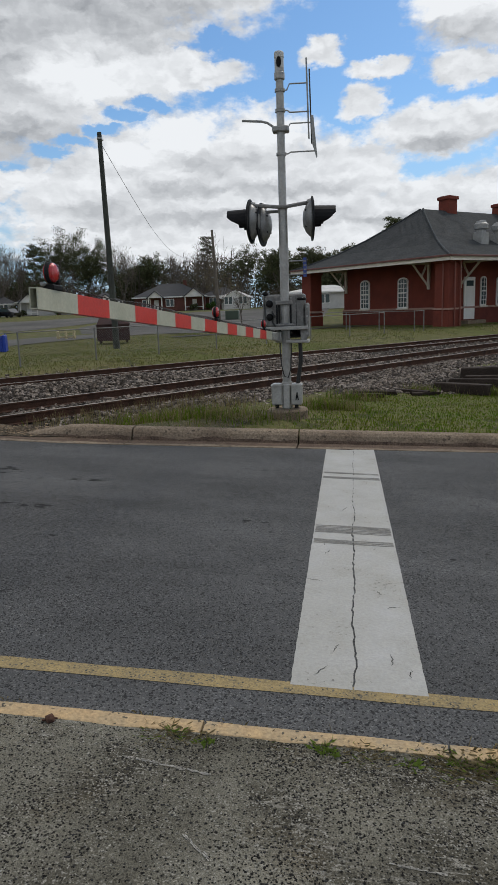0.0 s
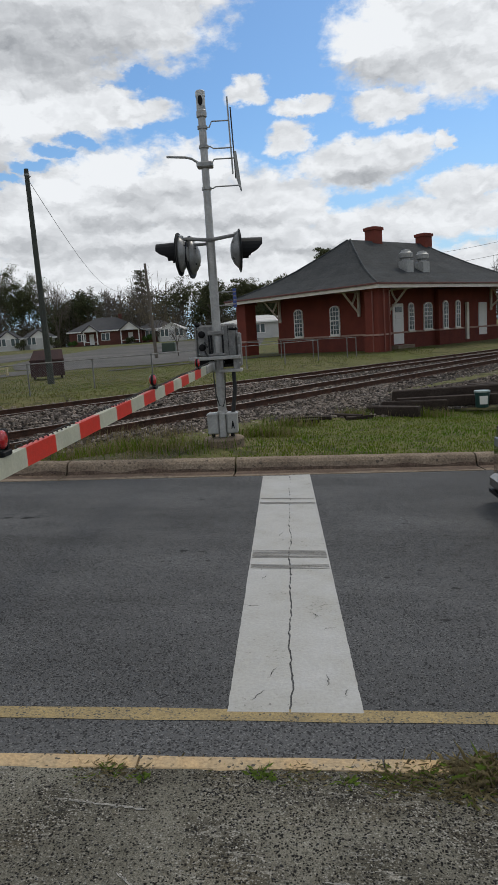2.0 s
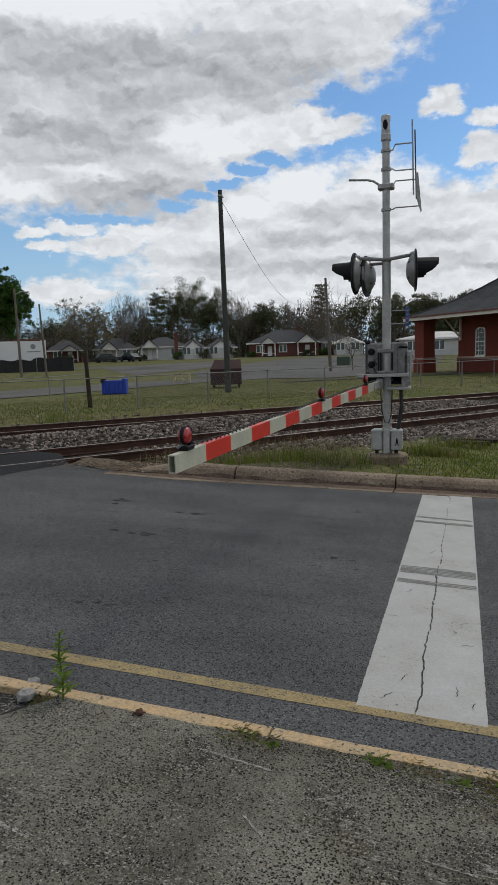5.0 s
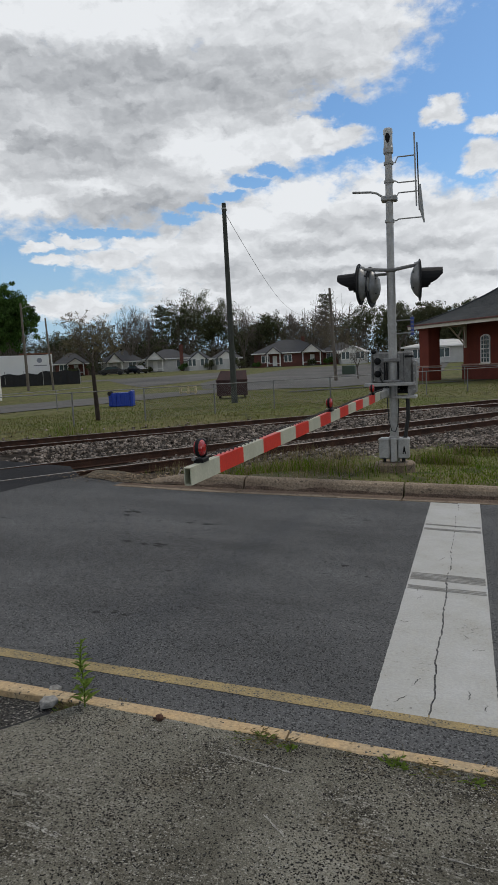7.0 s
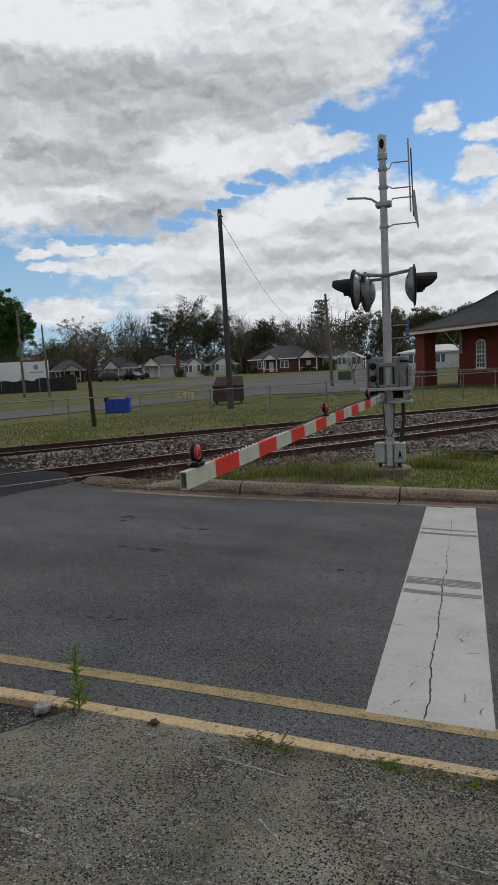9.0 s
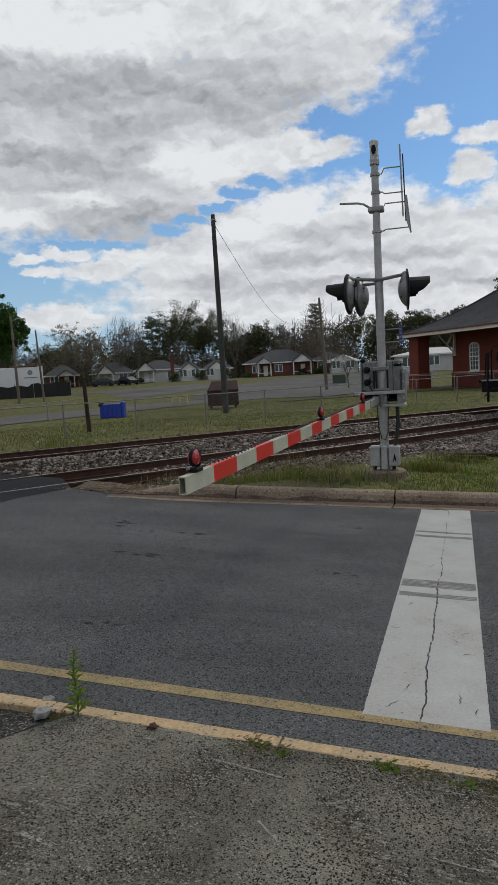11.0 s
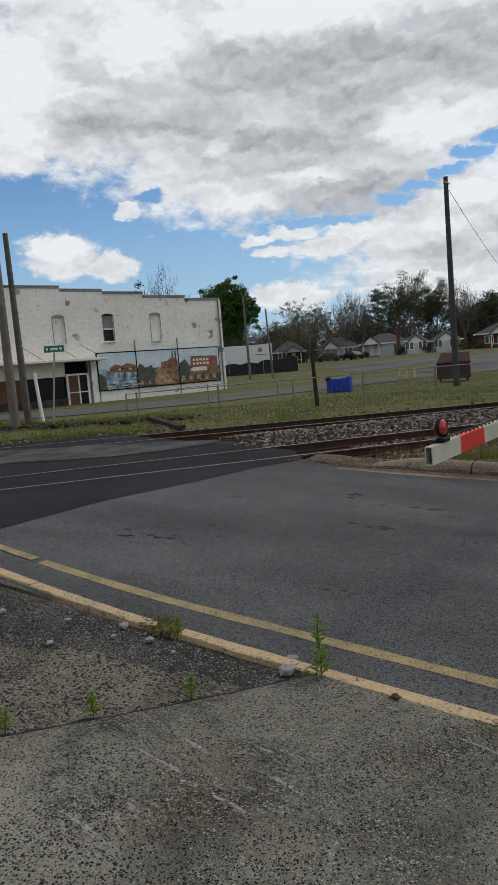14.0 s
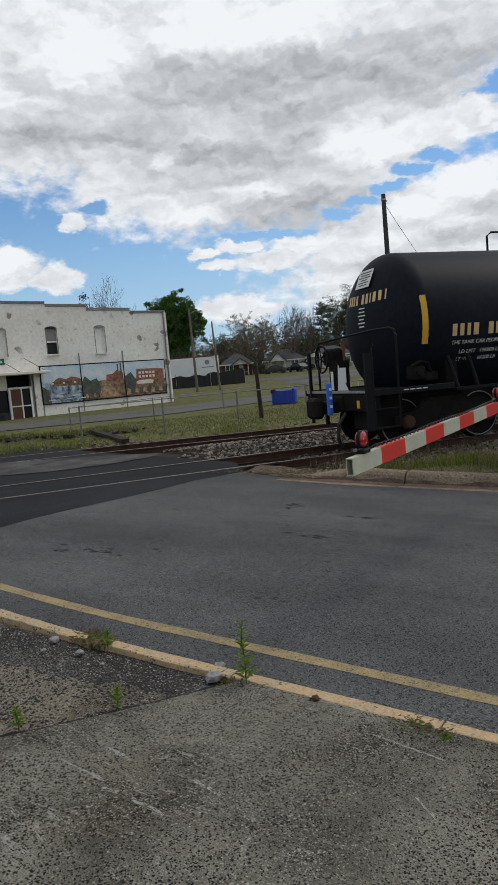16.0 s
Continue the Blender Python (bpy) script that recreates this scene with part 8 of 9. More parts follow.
def house(name, x, y, turn, w, d, wall, roof_mat, wall_h, ridge_h, label, porch=None, chimney=None, gables=()):
    z = ground_z(x, y)
    h = thing(name, x, y, z, turn, label, "house", "houses along the street")
    part("wall", box(B(), -w / 2, w / 2, 0, d, -0.4, wall_h), wall, h)
    bm = B()
    o = 0.45
    e = [bm.verts.new(v) for v in ((-w / 2 - o, -o, wall_h), (w / 2 + o, -o, wall_h), (w / 2 + o, d + o, wall_h), (-w / 2 - o, d + o, wall_h))]
    run = min(d / 2, w * 0.4)
    r = [bm.verts.new((-w / 2 + run, d / 2, ridge_h)), bm.verts.new((w / 2 - run, d / 2, ridge_h))]
    for f in ((e[0], e[1], r[1], r[0]), (e[1], e[2], r[1]), (e[2], e[3], r[0], r[1]), (e[3], e[0], r[0]), (e[3], e[2], e[1], e[0])):
        bm.faces.new(f)
    part("roof", bm, roof_mat, h)
    part("fascia", box(B(), -w / 2 - o, w / 2 + o, -o - 0.05, -o, wall_h - 0.18, wall_h + 0.02), WINDOW_WHITE, h)
    gables = [(gx, gw, gh, proj + 1.0 if proj <= 1.2 else 1.4) for gx, gw, gh, proj in gables]
    for gx, gw, gh, proj in gables:
        g = B()
        prism(g, ((gx - gw / 2, wall_h - 0.15), (gx + gw / 2, wall_h - 0.15), (gx, wall_h + gh)), 0.0, proj + 0.05, pose(0, 0, 0, 90, 0, 0))
        gb = part("gable", g, WINDOW_WHITE, h, "white front gable")
        for sgn in (-1, 1):
            q = [(gx + sgn * (gw / 2 + 0.2), wall_h - 0.3), (gx, wall_h + gh + 0.02), (gx, wall_h + gh + 0.16), (gx + sgn * (gw / 2 + 0.3), wall_h - 0.24)]
            part("gable_roof", prism(B(), q, -d / 3, proj + 0.3, pose(0, 0, 0, 90, 0, 0)), roof_mat, gb)
        part("gable_wall", box(B(), gx - gw / 2 + 0.1, gx + gw / 2 - 0.1, -proj, 0.0, -0.4, wall_h - 0.1), wall, h) if proj == 1.4 else None
        if proj != 1.4:
            for sx in (-1, 1):
                part("porch_post", box(B(), gx + sx * (gw / 2 - 0.15) - 0.09, gx + sx * (gw / 2 - 0.15) + 0.09, -proj, -proj + 0.2, -0.4, wall_h - 0.1), WINDOW_WHITE, h)
            part("porch_floor", box(B(), gx - gw / 2, gx + gw / 2, -proj, 0, -0.3, 0.12), OLD_PAVING, h)
            part("porch_rail", box(B(), gx - gw / 2 + 0.2, gx + gw / 2 - 0.2, -proj, -proj + 0.06, 0.55, 0.65), WINDOW_WHITE, h)
            part("door", box(B(), gx - 0.40, gx + 0.40, -0.09, -0.05, -0.1, 1.95), WINDOW_WHITE, h)
    n = max(2, int(w / 3.2))
    for k in range(n):
        wx = -w / 2 + w * (k + 0.5) / n
        if any(abs(wx - gx) < gw / 2 + 0.4 and pj != 1.4 for gx, gw, _, pj in gables):
            continue
        wy = -max([pj for gx, gw, _, pj in gables if abs(wx - gx) < gw / 2 and pj == 1.4] + [0])
        win = part("window", box(B(), wx - 0.75, wx + 0.75, wy - 0.06, wy, 0.75, 2.1), WINDOW_WHITE, h, "white framed window")
        for sx in (-0.36, 0.36):
            part("pane", box(B(), wx + sx - 0.28, wx + sx + 0.28, wy - 0.075, wy - 0.061, 0.85, 2.0), PANE, win)
    if chimney:
        cx, cy = chimney
        part("chimney", box(B(), cx - 0.32, cx + 0.32, cy - 0.3, cy + 0.3, 0, ridge_h + 0.6), HOUSE_BRICK, h, "red brick chimney")
    return h


def build_houses():
    house("house", -30.6, 117.0, 9, 12.5, 9, HOUSE_BRICK, HOUSE_ROOF, 2.5, 4.9, "low red brick house with white porch gables", gables=((-2.4, 2.6, 0.9, 1.0), (4.4, 3.4, 1.2, 1.0)), chimney=(2.5, 5))
    house("house", -22.0, 121.5, 9, 6.5, 7, HOUSE_BRICK, HOUSE_ROOF, 2.4, 4.0, "low red brick house wing with small windows")
    house("house", -51.5, 110.8, 24, 8.5, 9, HOUSE_WHITE, HOUSE_ROOF, 2.4, 4.2, "white wooden house with a red brick chimney", gables=((-2.4, 3.0, 1.2, 1.0),), chimney=(2.4, -0.4))
    house("house", -46.4, 112.6, 22, 4.4, 7, HOUSE_WHITE, HOUSE_ROOF, 2.0, 3.5, "small white gabled house", gables=((0.0, 3.4, 1.2, 1.4),))
    house("house", -41.9, 115.2, 20, 5.2, 7, HOUSE_WHITE, HOUSE_ROOF, 2.0, 3.6, "small white house with grey gabled roof", gables=((0.0, 3.6, 1.2, 1.4),))
    house("house", -59.3, 107.6, 28, 7.5, 8, HOUSE_WHITE, HOUSE_ROOF, 2.2, 4.3, "white house under a dark roof between bare trees", gables=((-1.2, 2.8, 1.3, 1.0),))
    house("house", -66.9, 103.0, 30, 5.5, 7, HOUSE_BRICK, HOUSE_ROOF, 2.2, 4.2, "dark brick house with a pale porch", gables=((0.8, 3.0, 0.8, 1.0),))
    house("garage", -18.6, 116.0, 8, 5.0, 7, HOUSE_WHITE, HOUSE_WHITE, 2.0, 3.1, "plain white garage across the street", gables=((0.0, 4.2, 1.0, 1.4),))
    house("warehouse", -2.6, 96.0, 0, 11.0, 10, HOUSE_WHITE, HOUSE_WHITE, 2.4, 3.4, "long white metal warehouse behind the station")


build_white_building()
build_fences()
build_poles()
build_shed()
build_bin()
build_ties()
build_trailer()
build_houses()


def parked_car(x, y, turn, label):
    """A small saloon seen far off beside the houses."""
    z = ground_z(x, y)
    c = thing("car", x, y, z, turn, label, "car", "cars parked by the houses")
    side = ((-2.1, 0.30), (-2.15, 0.75), (-1.2, 0.90), (-0.65, 1.38), (0.75, 1.40), (1.35, 0.95), (2.05, 0.85), (2.15, 0.45), (2.05, 0.28))
    bm = prism(B(), side, -0.85, 0.85, pose(0, 0, 0, 90, 0, 0))
    bmesh.ops.bevel(bm, geom=bm.edges[:], offset=0.06, segments=2, affect="EDGES")
    part("body", bm, CAR_BLACK, c)
    for y0 in (-0.86, 0.86):
        part("window", prism(B(), ((-1.02, 0.93), (-0.60, 1.30), (0.70, 1.32), (1.12, 0.97)), -0.006, 0.006, pose(0, y0, 0, 90, 0, 0)), PANE, c, "dark side window")
        for wx in (-1.3, 1.3):
            part("wheel", lathe(B(), ((0.12, -0.09), (0.30, -0.09), (0.32, 0.0), (0.30, 0.09), (0.12, 0.09)), pose(wx, y0 * 0.93, 0.32, 90, 0, 0), 18), TYRE, c)


parked_car(-54.6, 95.4, 20, "dark car parked on the grass before the white house")
parked_car(-51.2, 97.5, 160, "dark car parked beside another before the white house")


# ---- trees ----
def limb_piece(verts, faces, a, b, r0, r1, sides=3):
    """A straight tapered piece of a limb, added to plain lists."""
    d = (b - a).normalized()
    u = d.cross(Vector((0.31, 0.2, 0.93))).normalized()
    v = d.cross(u)
    i = len(verts)
    for p, r in ((a, r0), (b, r1)):
        for k in range(sides):
            c = p + u * (r * math.cos(k * math.tau / sides)) + v * (r * math.sin(k * math.tau / sides))
            verts.append((c.x, c.y, c.z))
    for k in range(sides):
        faces.append((i + k, i + (k + 1) % sides, i + sides + (k + 1) % sides, i + sides + k))


def branch_out(rng, verts, faces, p, d, length, r, depth, tips, spread, lift, thin, fork=2):
    """A limb that bends upward, tapers, and puts out side limbs all along its length."""
    n = 4 if depth > 1 else 3
    dd = d.normalized()
    side_turn = rng.uniform(0, math.tau)
    for k in range(n):
        dd = (dd + Vector((rng.uniform(-1, 1), rng.uniform(-1, 1), rng.uniform(-0.5, 1) * lift)) * 0.15).normalized()
        q = p + dd * (length / n)
        r1 = max(thin, r * (1 - 0.55 * (k + 1) / n))
        limb_piece(verts, faces, p, q, max(thin, r * (1 - 0.55 * k / n)), r1, 6 if r > 0.12 else 4 if r > 0.05 else 3)
        p = q
        if depth > 0 and k > 0:
            for _ in range(fork):
                side_turn += 2.4 + rng.uniform(-0.5, 0.5)
                side = dd.cross(Vector((math.cos(side_turn), math.sin(side_turn), 0.35))).normalized()
                nd = dd * (1 - 0.45 * spread) + side * spread + Vector((0, 0, 0.22 * lift))
                branch_out(rng, verts, faces, p, nd, length * rng.uniform(0.42, 0.68), r1 * 0.62, depth - 1, tips, spread, lift, thin, fork)
    tips.append(p.copy())


def leaf_mesh(name, rng, centres, count, size, material, parent, flat=0.75):
    """Many small leaves in clumps (centre, radius)."""
    verts, faces = [], []
    for c, rad in centres:
        for _ in range(count):
            v = Vector((rng.gauss(0, 1), rng.gauss(0, 1), rng.gauss(0, 1))).normalized() * (rad * rng.random() ** 0.45)
            v.z *= flat
            p = c + v
            n = (v.normalized() * 0.6 + Vector((rng.uniform(-1, 1), rng.uniform(-1, 1), rng.uniform(-.3, 1)))).normalized()
            t = n.cross(Vector((rng.uniform(-1, 1), rng.uniform(-1, 1), 0.2))).normalized()
            b = n.cross(t)
            s = size * rng.uniform(0.6, 1.35)
            i = len(verts)
            verts.extend([tuple(p - t * s), tuple(p - b * s * 0.55), tuple(p + t * s), tuple(p + b * s * 0.55)])
            faces.append((i, i + 1, i + 2, i + 3))
    me = bpy.data.meshes.new(name)
    me.from_pydata(verts, [], faces)
    me.materials.append(material)
    ob = new(name, me)
    ob.parent = parent
    return ob


def list_part(name, verts, faces, material, parent, label=""):
    me = bpy.data.meshes.new(name)
    me.from_pydata(verts, [], faces)
    me.materials.append(material)
    ob = new(name, me)
    ob.parent = parent
    if label:
        ob["label"] = label
    return ob


TREE_LABELS = {
    "leafy_fresh": "tall broadleaf tree in fresh green leaf", "dome": "rounded tree with brownish spring buds",
    "bare": "tall bare spring tree with fine twigs", "evergreen": "dense dark evergreen tree", "pine": "tall dark pine with layered boughs",
    "brown": "twiggy brown tree just budding", "sparse": "tall tree with thin dark foliage and gaps", "small_bare": "small bare tree by the street",
}
# where the limbs start (share of the height), limbs, forking levels, spread, how upright
HABIT = {
    "leafy_fresh": (0.16, 7, 2, 0.75, 0.6), "evergreen": (0.14, 8, 2, 0.80, 0.4), "sparse": (0.28, 6, 2, 0.70, 0.6),
    "dome": (0.20, 11, 2, 0.65, 0.7), "brown": (0.10, 9, 2, 0.55, 0.9), "bare": (0.22, 5, 3, 0.65, 0.7), "small_bare": (0.30, 6, 2, 0.80, 0.3),
}
# clump radius (share of the half width), leaves in a clump, leaf length, most clumps
CROWN = {
    "leafy_fresh": (0.20, 75, 0.15, 330), "evergreen": (0.19, 70, 0.14, 330), "sparse": (0.13, 45, 0.12, 210),
    "dome": (0.10, 34, 0.095, 800), "brown": (0.07, 7, 0.07, 600),
}


def tree(kind, x, y, top, half, seed):
    rng = random.Random(seed * 7 + 1)
    z = ground_z(x, y)
    h = top - z
    t = thing("tree", x, y, z, rng.uniform(0, 360), TREE_LABELS[kind], "tree", "trees behind the street")
    r = 0.018 * h + 0.05
    verts, faces, tips = [], [], []
    if kind == "pine":
        limb_piece(verts, faces, Vector((0, 0, -0.3)), Vector((0.2, 0.1, h * 0.98)), r, 0.04, 8)
        centres = []
        for k in range(40):
            f = 0.30 + 0.70 * (k / 39)
            a = k * 2.4 + rng.uniform(-.4, .4)
            ln = half * (1.15 - f) * rng.uniform(0.55, 1.25) + 0.35
            p0 = Vector((0.2 * f, 0.1 * f, h * f * 0.97))
            p1 = p0 + Vector((math.cos(a) * ln, math.sin(a) * ln, ln * rng.uniform(-0.1, 0.35)))
            limb_piece(verts, faces, p0, p1, 0.07, 0.025)
            centres.append((p1, 0.22 * half + 0.2)), centres.append((p0.lerp(p1, 0.6), 0.20 * half + 0.15))
        list_part("trunk", verts, faces, BARK, t)
        leaf_mesh("crown", rng, centres, 70, 0.13, LEAF_DARK, t, 0.4)
        return t
    low, limbs, depth, spread, lift = HABIT[kind]
    far = math.hypot(x, y)
    thin = 0.00027 * far if kind in ("bare", "dome", "brown") else 0.012
    fork = Vector((rng.uniform(-.3, .3), rng.uniform(-.3, .3), h * (low + 0.10)))
    limb_piece(verts, faces, Vector((0, 0, -0.3)), fork, r, r * 0.75, 8)
    for k in range(limbs):
        a = k * 2.4 + rng.uniform(-.4, .4)
        out = half / h * (rng.uniform(1.0, 2.6) if kind in ("dome", "small_bare") else rng.uniform(0.8, 2.0))
        d = Vector((math.cos(a) * out, math.sin(a) * out, 0.55 + 0.5 * rng.random()))
        branch_out(rng, verts, faces, fork * rng.uniform(0.7, 1.0), d, (h - fork.z) * rng.uniform(0.55, 0.85), r * 0.55, depth, tips, spread, lift, thin)
    scale_z = (h - 0.2) / max(p.z for p in tips)
    wide = sorted(math.hypot(p.x, p.y) for p in tips)[int(len(tips) * 0.97)]
    scale_xy = min(3.0, half / wide)
    verts = [(a * scale_xy, b * scale_xy, c * scale_z if c > 0 else c) for a, b, c in verts]
    tips = [Vector((p.x * scale_xy, p.y * scale_xy, p.z * scale_z)) for p in tips]
    list_part("trunk", verts, faces, BARK, t)
    if kind in CROWN:
        share, count, size, most = CROWN[kind]
        if len(tips) > most:
            tips = rng.sample(tips, most)
        mat = {"leafy_fresh": LEAF_FRESH, "dome": LEAF_TWIG, "brown": LEAF_TWIG}.get(kind, LEAF_DARK)
        leaf_mesh("crown", rng, [(p, half * share * rng.uniform(0.7, 1.3)) for p in tips], count, size, mat, t)
    return t


tree("leafy_fresh", -63.3, 80.2, 15.1, 3.6, 5)
tree("leafy_fresh", -69.1, 84.6, 15.2, 3.8, 6)
tree("dome", -60.8, 100.0, 12.7, 5.9, 7)
tree("bare", -58.8, 110.3, 14.4, 4.1, 8)
tree("bare", -59.1, 118.0, 14.4, 3.4, 9)
tree("evergreen", -57.4, 135.2, 19.0, 6.6, 10)
tree("pine", -60.6, 128.3, 15.2, 4.2, 11)
tree("evergreen", -53.5, 142.1, 17.4, 5.5, 12)
tree("bare", -42.5, 128.0, 14.8, 4.0, 13)
tree("evergreen", -43.6, 150.6, 14.3, 5.7, 14)
tree("bare", -32.8, 132.8, 12.8, 4.0, 15)
tree("brown", -26.4, 122.0, 11.6, 5.0, 16)
tree("pine", -30.6, 153.8, 18.0, 4.0, 17)
tree("sparse", -21.1, 140.2, 14.7, 5.6, 18)
tree("evergreen", -16.3, 161.0, 14.9, 4.7, 19)
tree("sparse", -8.9, 146.5, 13.9, 4.6, 20)
tree("evergreen", -2.2, 161.8, 14.4, 5.6, 21)
tree("pine", 6.8, 92.0, 12.6, 2.6, 22)
tree("evergreen", -3.8, 117.2, 11.3, 4.0, 23)
tree("evergreen", 1.2, 122.2, 12.0, 3.2, 24)
tree("sparse", -10.7, 116.7, 11.8, 4.0, 25)
tree("bare", -47.6, 50.4, 13.3, 3.3, 26)
tree("evergreen", -66.0, 64.7, 13.9, 5.0, 27)
tree("leafy_fresh", -53.4, 68.9, 13.5, 3.0, 28)
tree("leafy_fresh", -58.6, 72.5, 13.1, 2.9, 29)
tree("small_bare", -8.9, 58.1, 3.8, 1.2, 30)
tree("brown", -20.9, 114.9, 9.6, 4.0, 31)
tree("bare", -26.0, 124.5, 15.7, 3.7, 32)
tree("evergreen", -51.7, 158.6, 12.6, 6.6, 33)
tree("evergreen", -76.5, 148.4, 11.5, 7.2, 34)
tree("evergreen", -86.3, 131.2, 11.7, 8.1, 35)
tree("evergreen", -91.0, 115.7, 13.9, 7.6, 36)


def shrub(x, y, half, high, seed, fresh):
    rng = random.Random(seed)
    z = ground_z(x, y)
    t = thing("shrub", x, y, z, rng.uniform(0, 360), "fresh green shrub by the houses" if fresh else "dark rounded shrub by the houses", "shrub", "shrubs by the houses")
    bm = B()
    centres = []
    for k in range(9):
        a = k * 2.4
        p = Vector((math.cos(a) * half * rng.uniform(0.2, 0.75), math.sin(a) * half * rng.uniform(0.2, 0.75), high * rng.uniform(0.35, 0.8)))
        tube(bm, (0, 0, -0.1), p, 0.05, 0.015, 4, False)
        centres.append((p, half * rng.uniform(0.3, 0.5)))
    part("stem", bm, BARK, t)
    leaf_mesh("crown", rng, centres, 90, 0.10, LEAF_FRESH if fresh else LEAF_DARK, t, 0.8)


for k, (x, y, half, high) in enumerate(((-56.2, 107.6, 1.5, 1.9), (-48.4, 110.4, 1.1, 1.4), (-44.2, 112.2, 1.4, 2.0), (-62.8, 103.6, 1.7, 2.2), (-38.8, 113.5, 1.5, 1.8), (-35.9, 114.6, 0.9, 1.1), (-26.0, 115.8, 1.0, 1.2), (-53.9, 107.9, 0.9, 1.1), (-65.2, 100.4, 1.3, 1.6), (-23.4, 118.6, 1.3, 1.5))):
    shrub(x, y, half, high, 300 + k, k % 4 == 1)


def far_woods():
    """The low dark belt of scrub and bare trees behind the houses."""
    rng = random.Random(77)
    verts, faces, wood, wood_faces = [], [], [], []
    for k in range(620):
        az = radians(-64 + 84 * rng.random())
        dist = rng.uniform(138, 205)
        x, y = dist * math.sin(az), dist * math.cos(az)
        z = ground_z(x, y)
        hh = rng.uniform(4.0, 9.5) * (1.0 + 0.25 * math.sin(az * 23))
        for _ in range(110):
            p = Vector((x + rng.gauss(0, 1.7), y + rng.gauss(0, 1.7), z + hh * rng.random() ** 0.8))
            t = Vector((rng.uniform(-1, 1), rng.uniform(-1, 1), rng.uniform(-.6, .6))).normalized()
            b = t.cross(Vector((rng.uniform(-1, 1), rng.uniform(-1, 1), rng.uniform(-1, 1)))).normalized()
            s = rng.uniform(0.16, 0.42)
            i = len(verts)
            verts.extend([tuple(p - t * s), tuple(p - b * s * 0.6), tuple(p + t * s), tuple(p + b * s * 0.6)])
            faces.append((i, i + 1, i + 2, i + 3))
        for _ in range(5):
            p = Vector((x + rng.gauss(0, 1.5), y + rng.gauss(0, 1.5), z - 0.2))
            q = p + Vector((rng.uniform(-.9, .9), rng.uniform(-.9, .9), hh * rng.uniform(0.8, 1.35)))
            limb_piece(wood, wood_faces, p, q, 0.11, 0.03)
            for _ in range(5):
                s = p.lerp(q, rng.uniform(0.4, 0.95))
                limb_piece(wood, wood_faces, s, s + Vector((rng.uniform(-1.2, 1.2), rng.uniform(-1.2, 1.2), rng.uniform(0.6, 1.9))), 0.045, 0.025)
    for name, v, f, mat, label in (("far_woods", verts, faces, WOODS, "dark belt of distant woods behind the houses"), ("far_trunks", wood, wood_faces, BARK, "bare trunks and boughs among the distant woods")):
        me = bpy.data.meshes.new(name)
        me.from_pydata(v, [], f)
        me.materials.append(mat)
        tagged(new(name, me), label, "woods", kind="stuff")


far_woods()


# ---- grass, weeds, stones ----
def blades(name, rng, spots, material, label, width=0.006):
    """Narrow bent blades at (x, y, z, height)."""
    verts, faces = [], []
    for x, y, z, h in spots:
        a = rng.uniform(0, math.tau)
        w = width * rng.uniform(0.7, 1.5)
        bx, by = math.cos(a) * w, math.sin(a) * w
        lx, ly = rng.uniform(-.45, .45) * h, rng.uniform(-.45, .45) * h
        i = len(verts)
        verts.extend([(x - bx, y - by, z - 0.02), (x + bx, y + by, z - 0.02), (x + bx * 0.7 + lx * 0.4, y + by * 0.7 + ly * 0.4, z + h * 0.6), (x - bx * 0.7 + lx * 0.4, y - by * 0.7 + ly * 0.4, z + h * 0.6), (x + lx, y + ly, z + h)])
        faces.append((i, i + 1, i + 2, i + 3))
        faces.append((i + 3, i + 2, i + 4))
    me = bpy.data.meshes.new(name)
    me.from_pydata(verts, [], faces)
    me.materials.append(material)
    return tagged(new(name, me), label, "grass", kind="stuff")


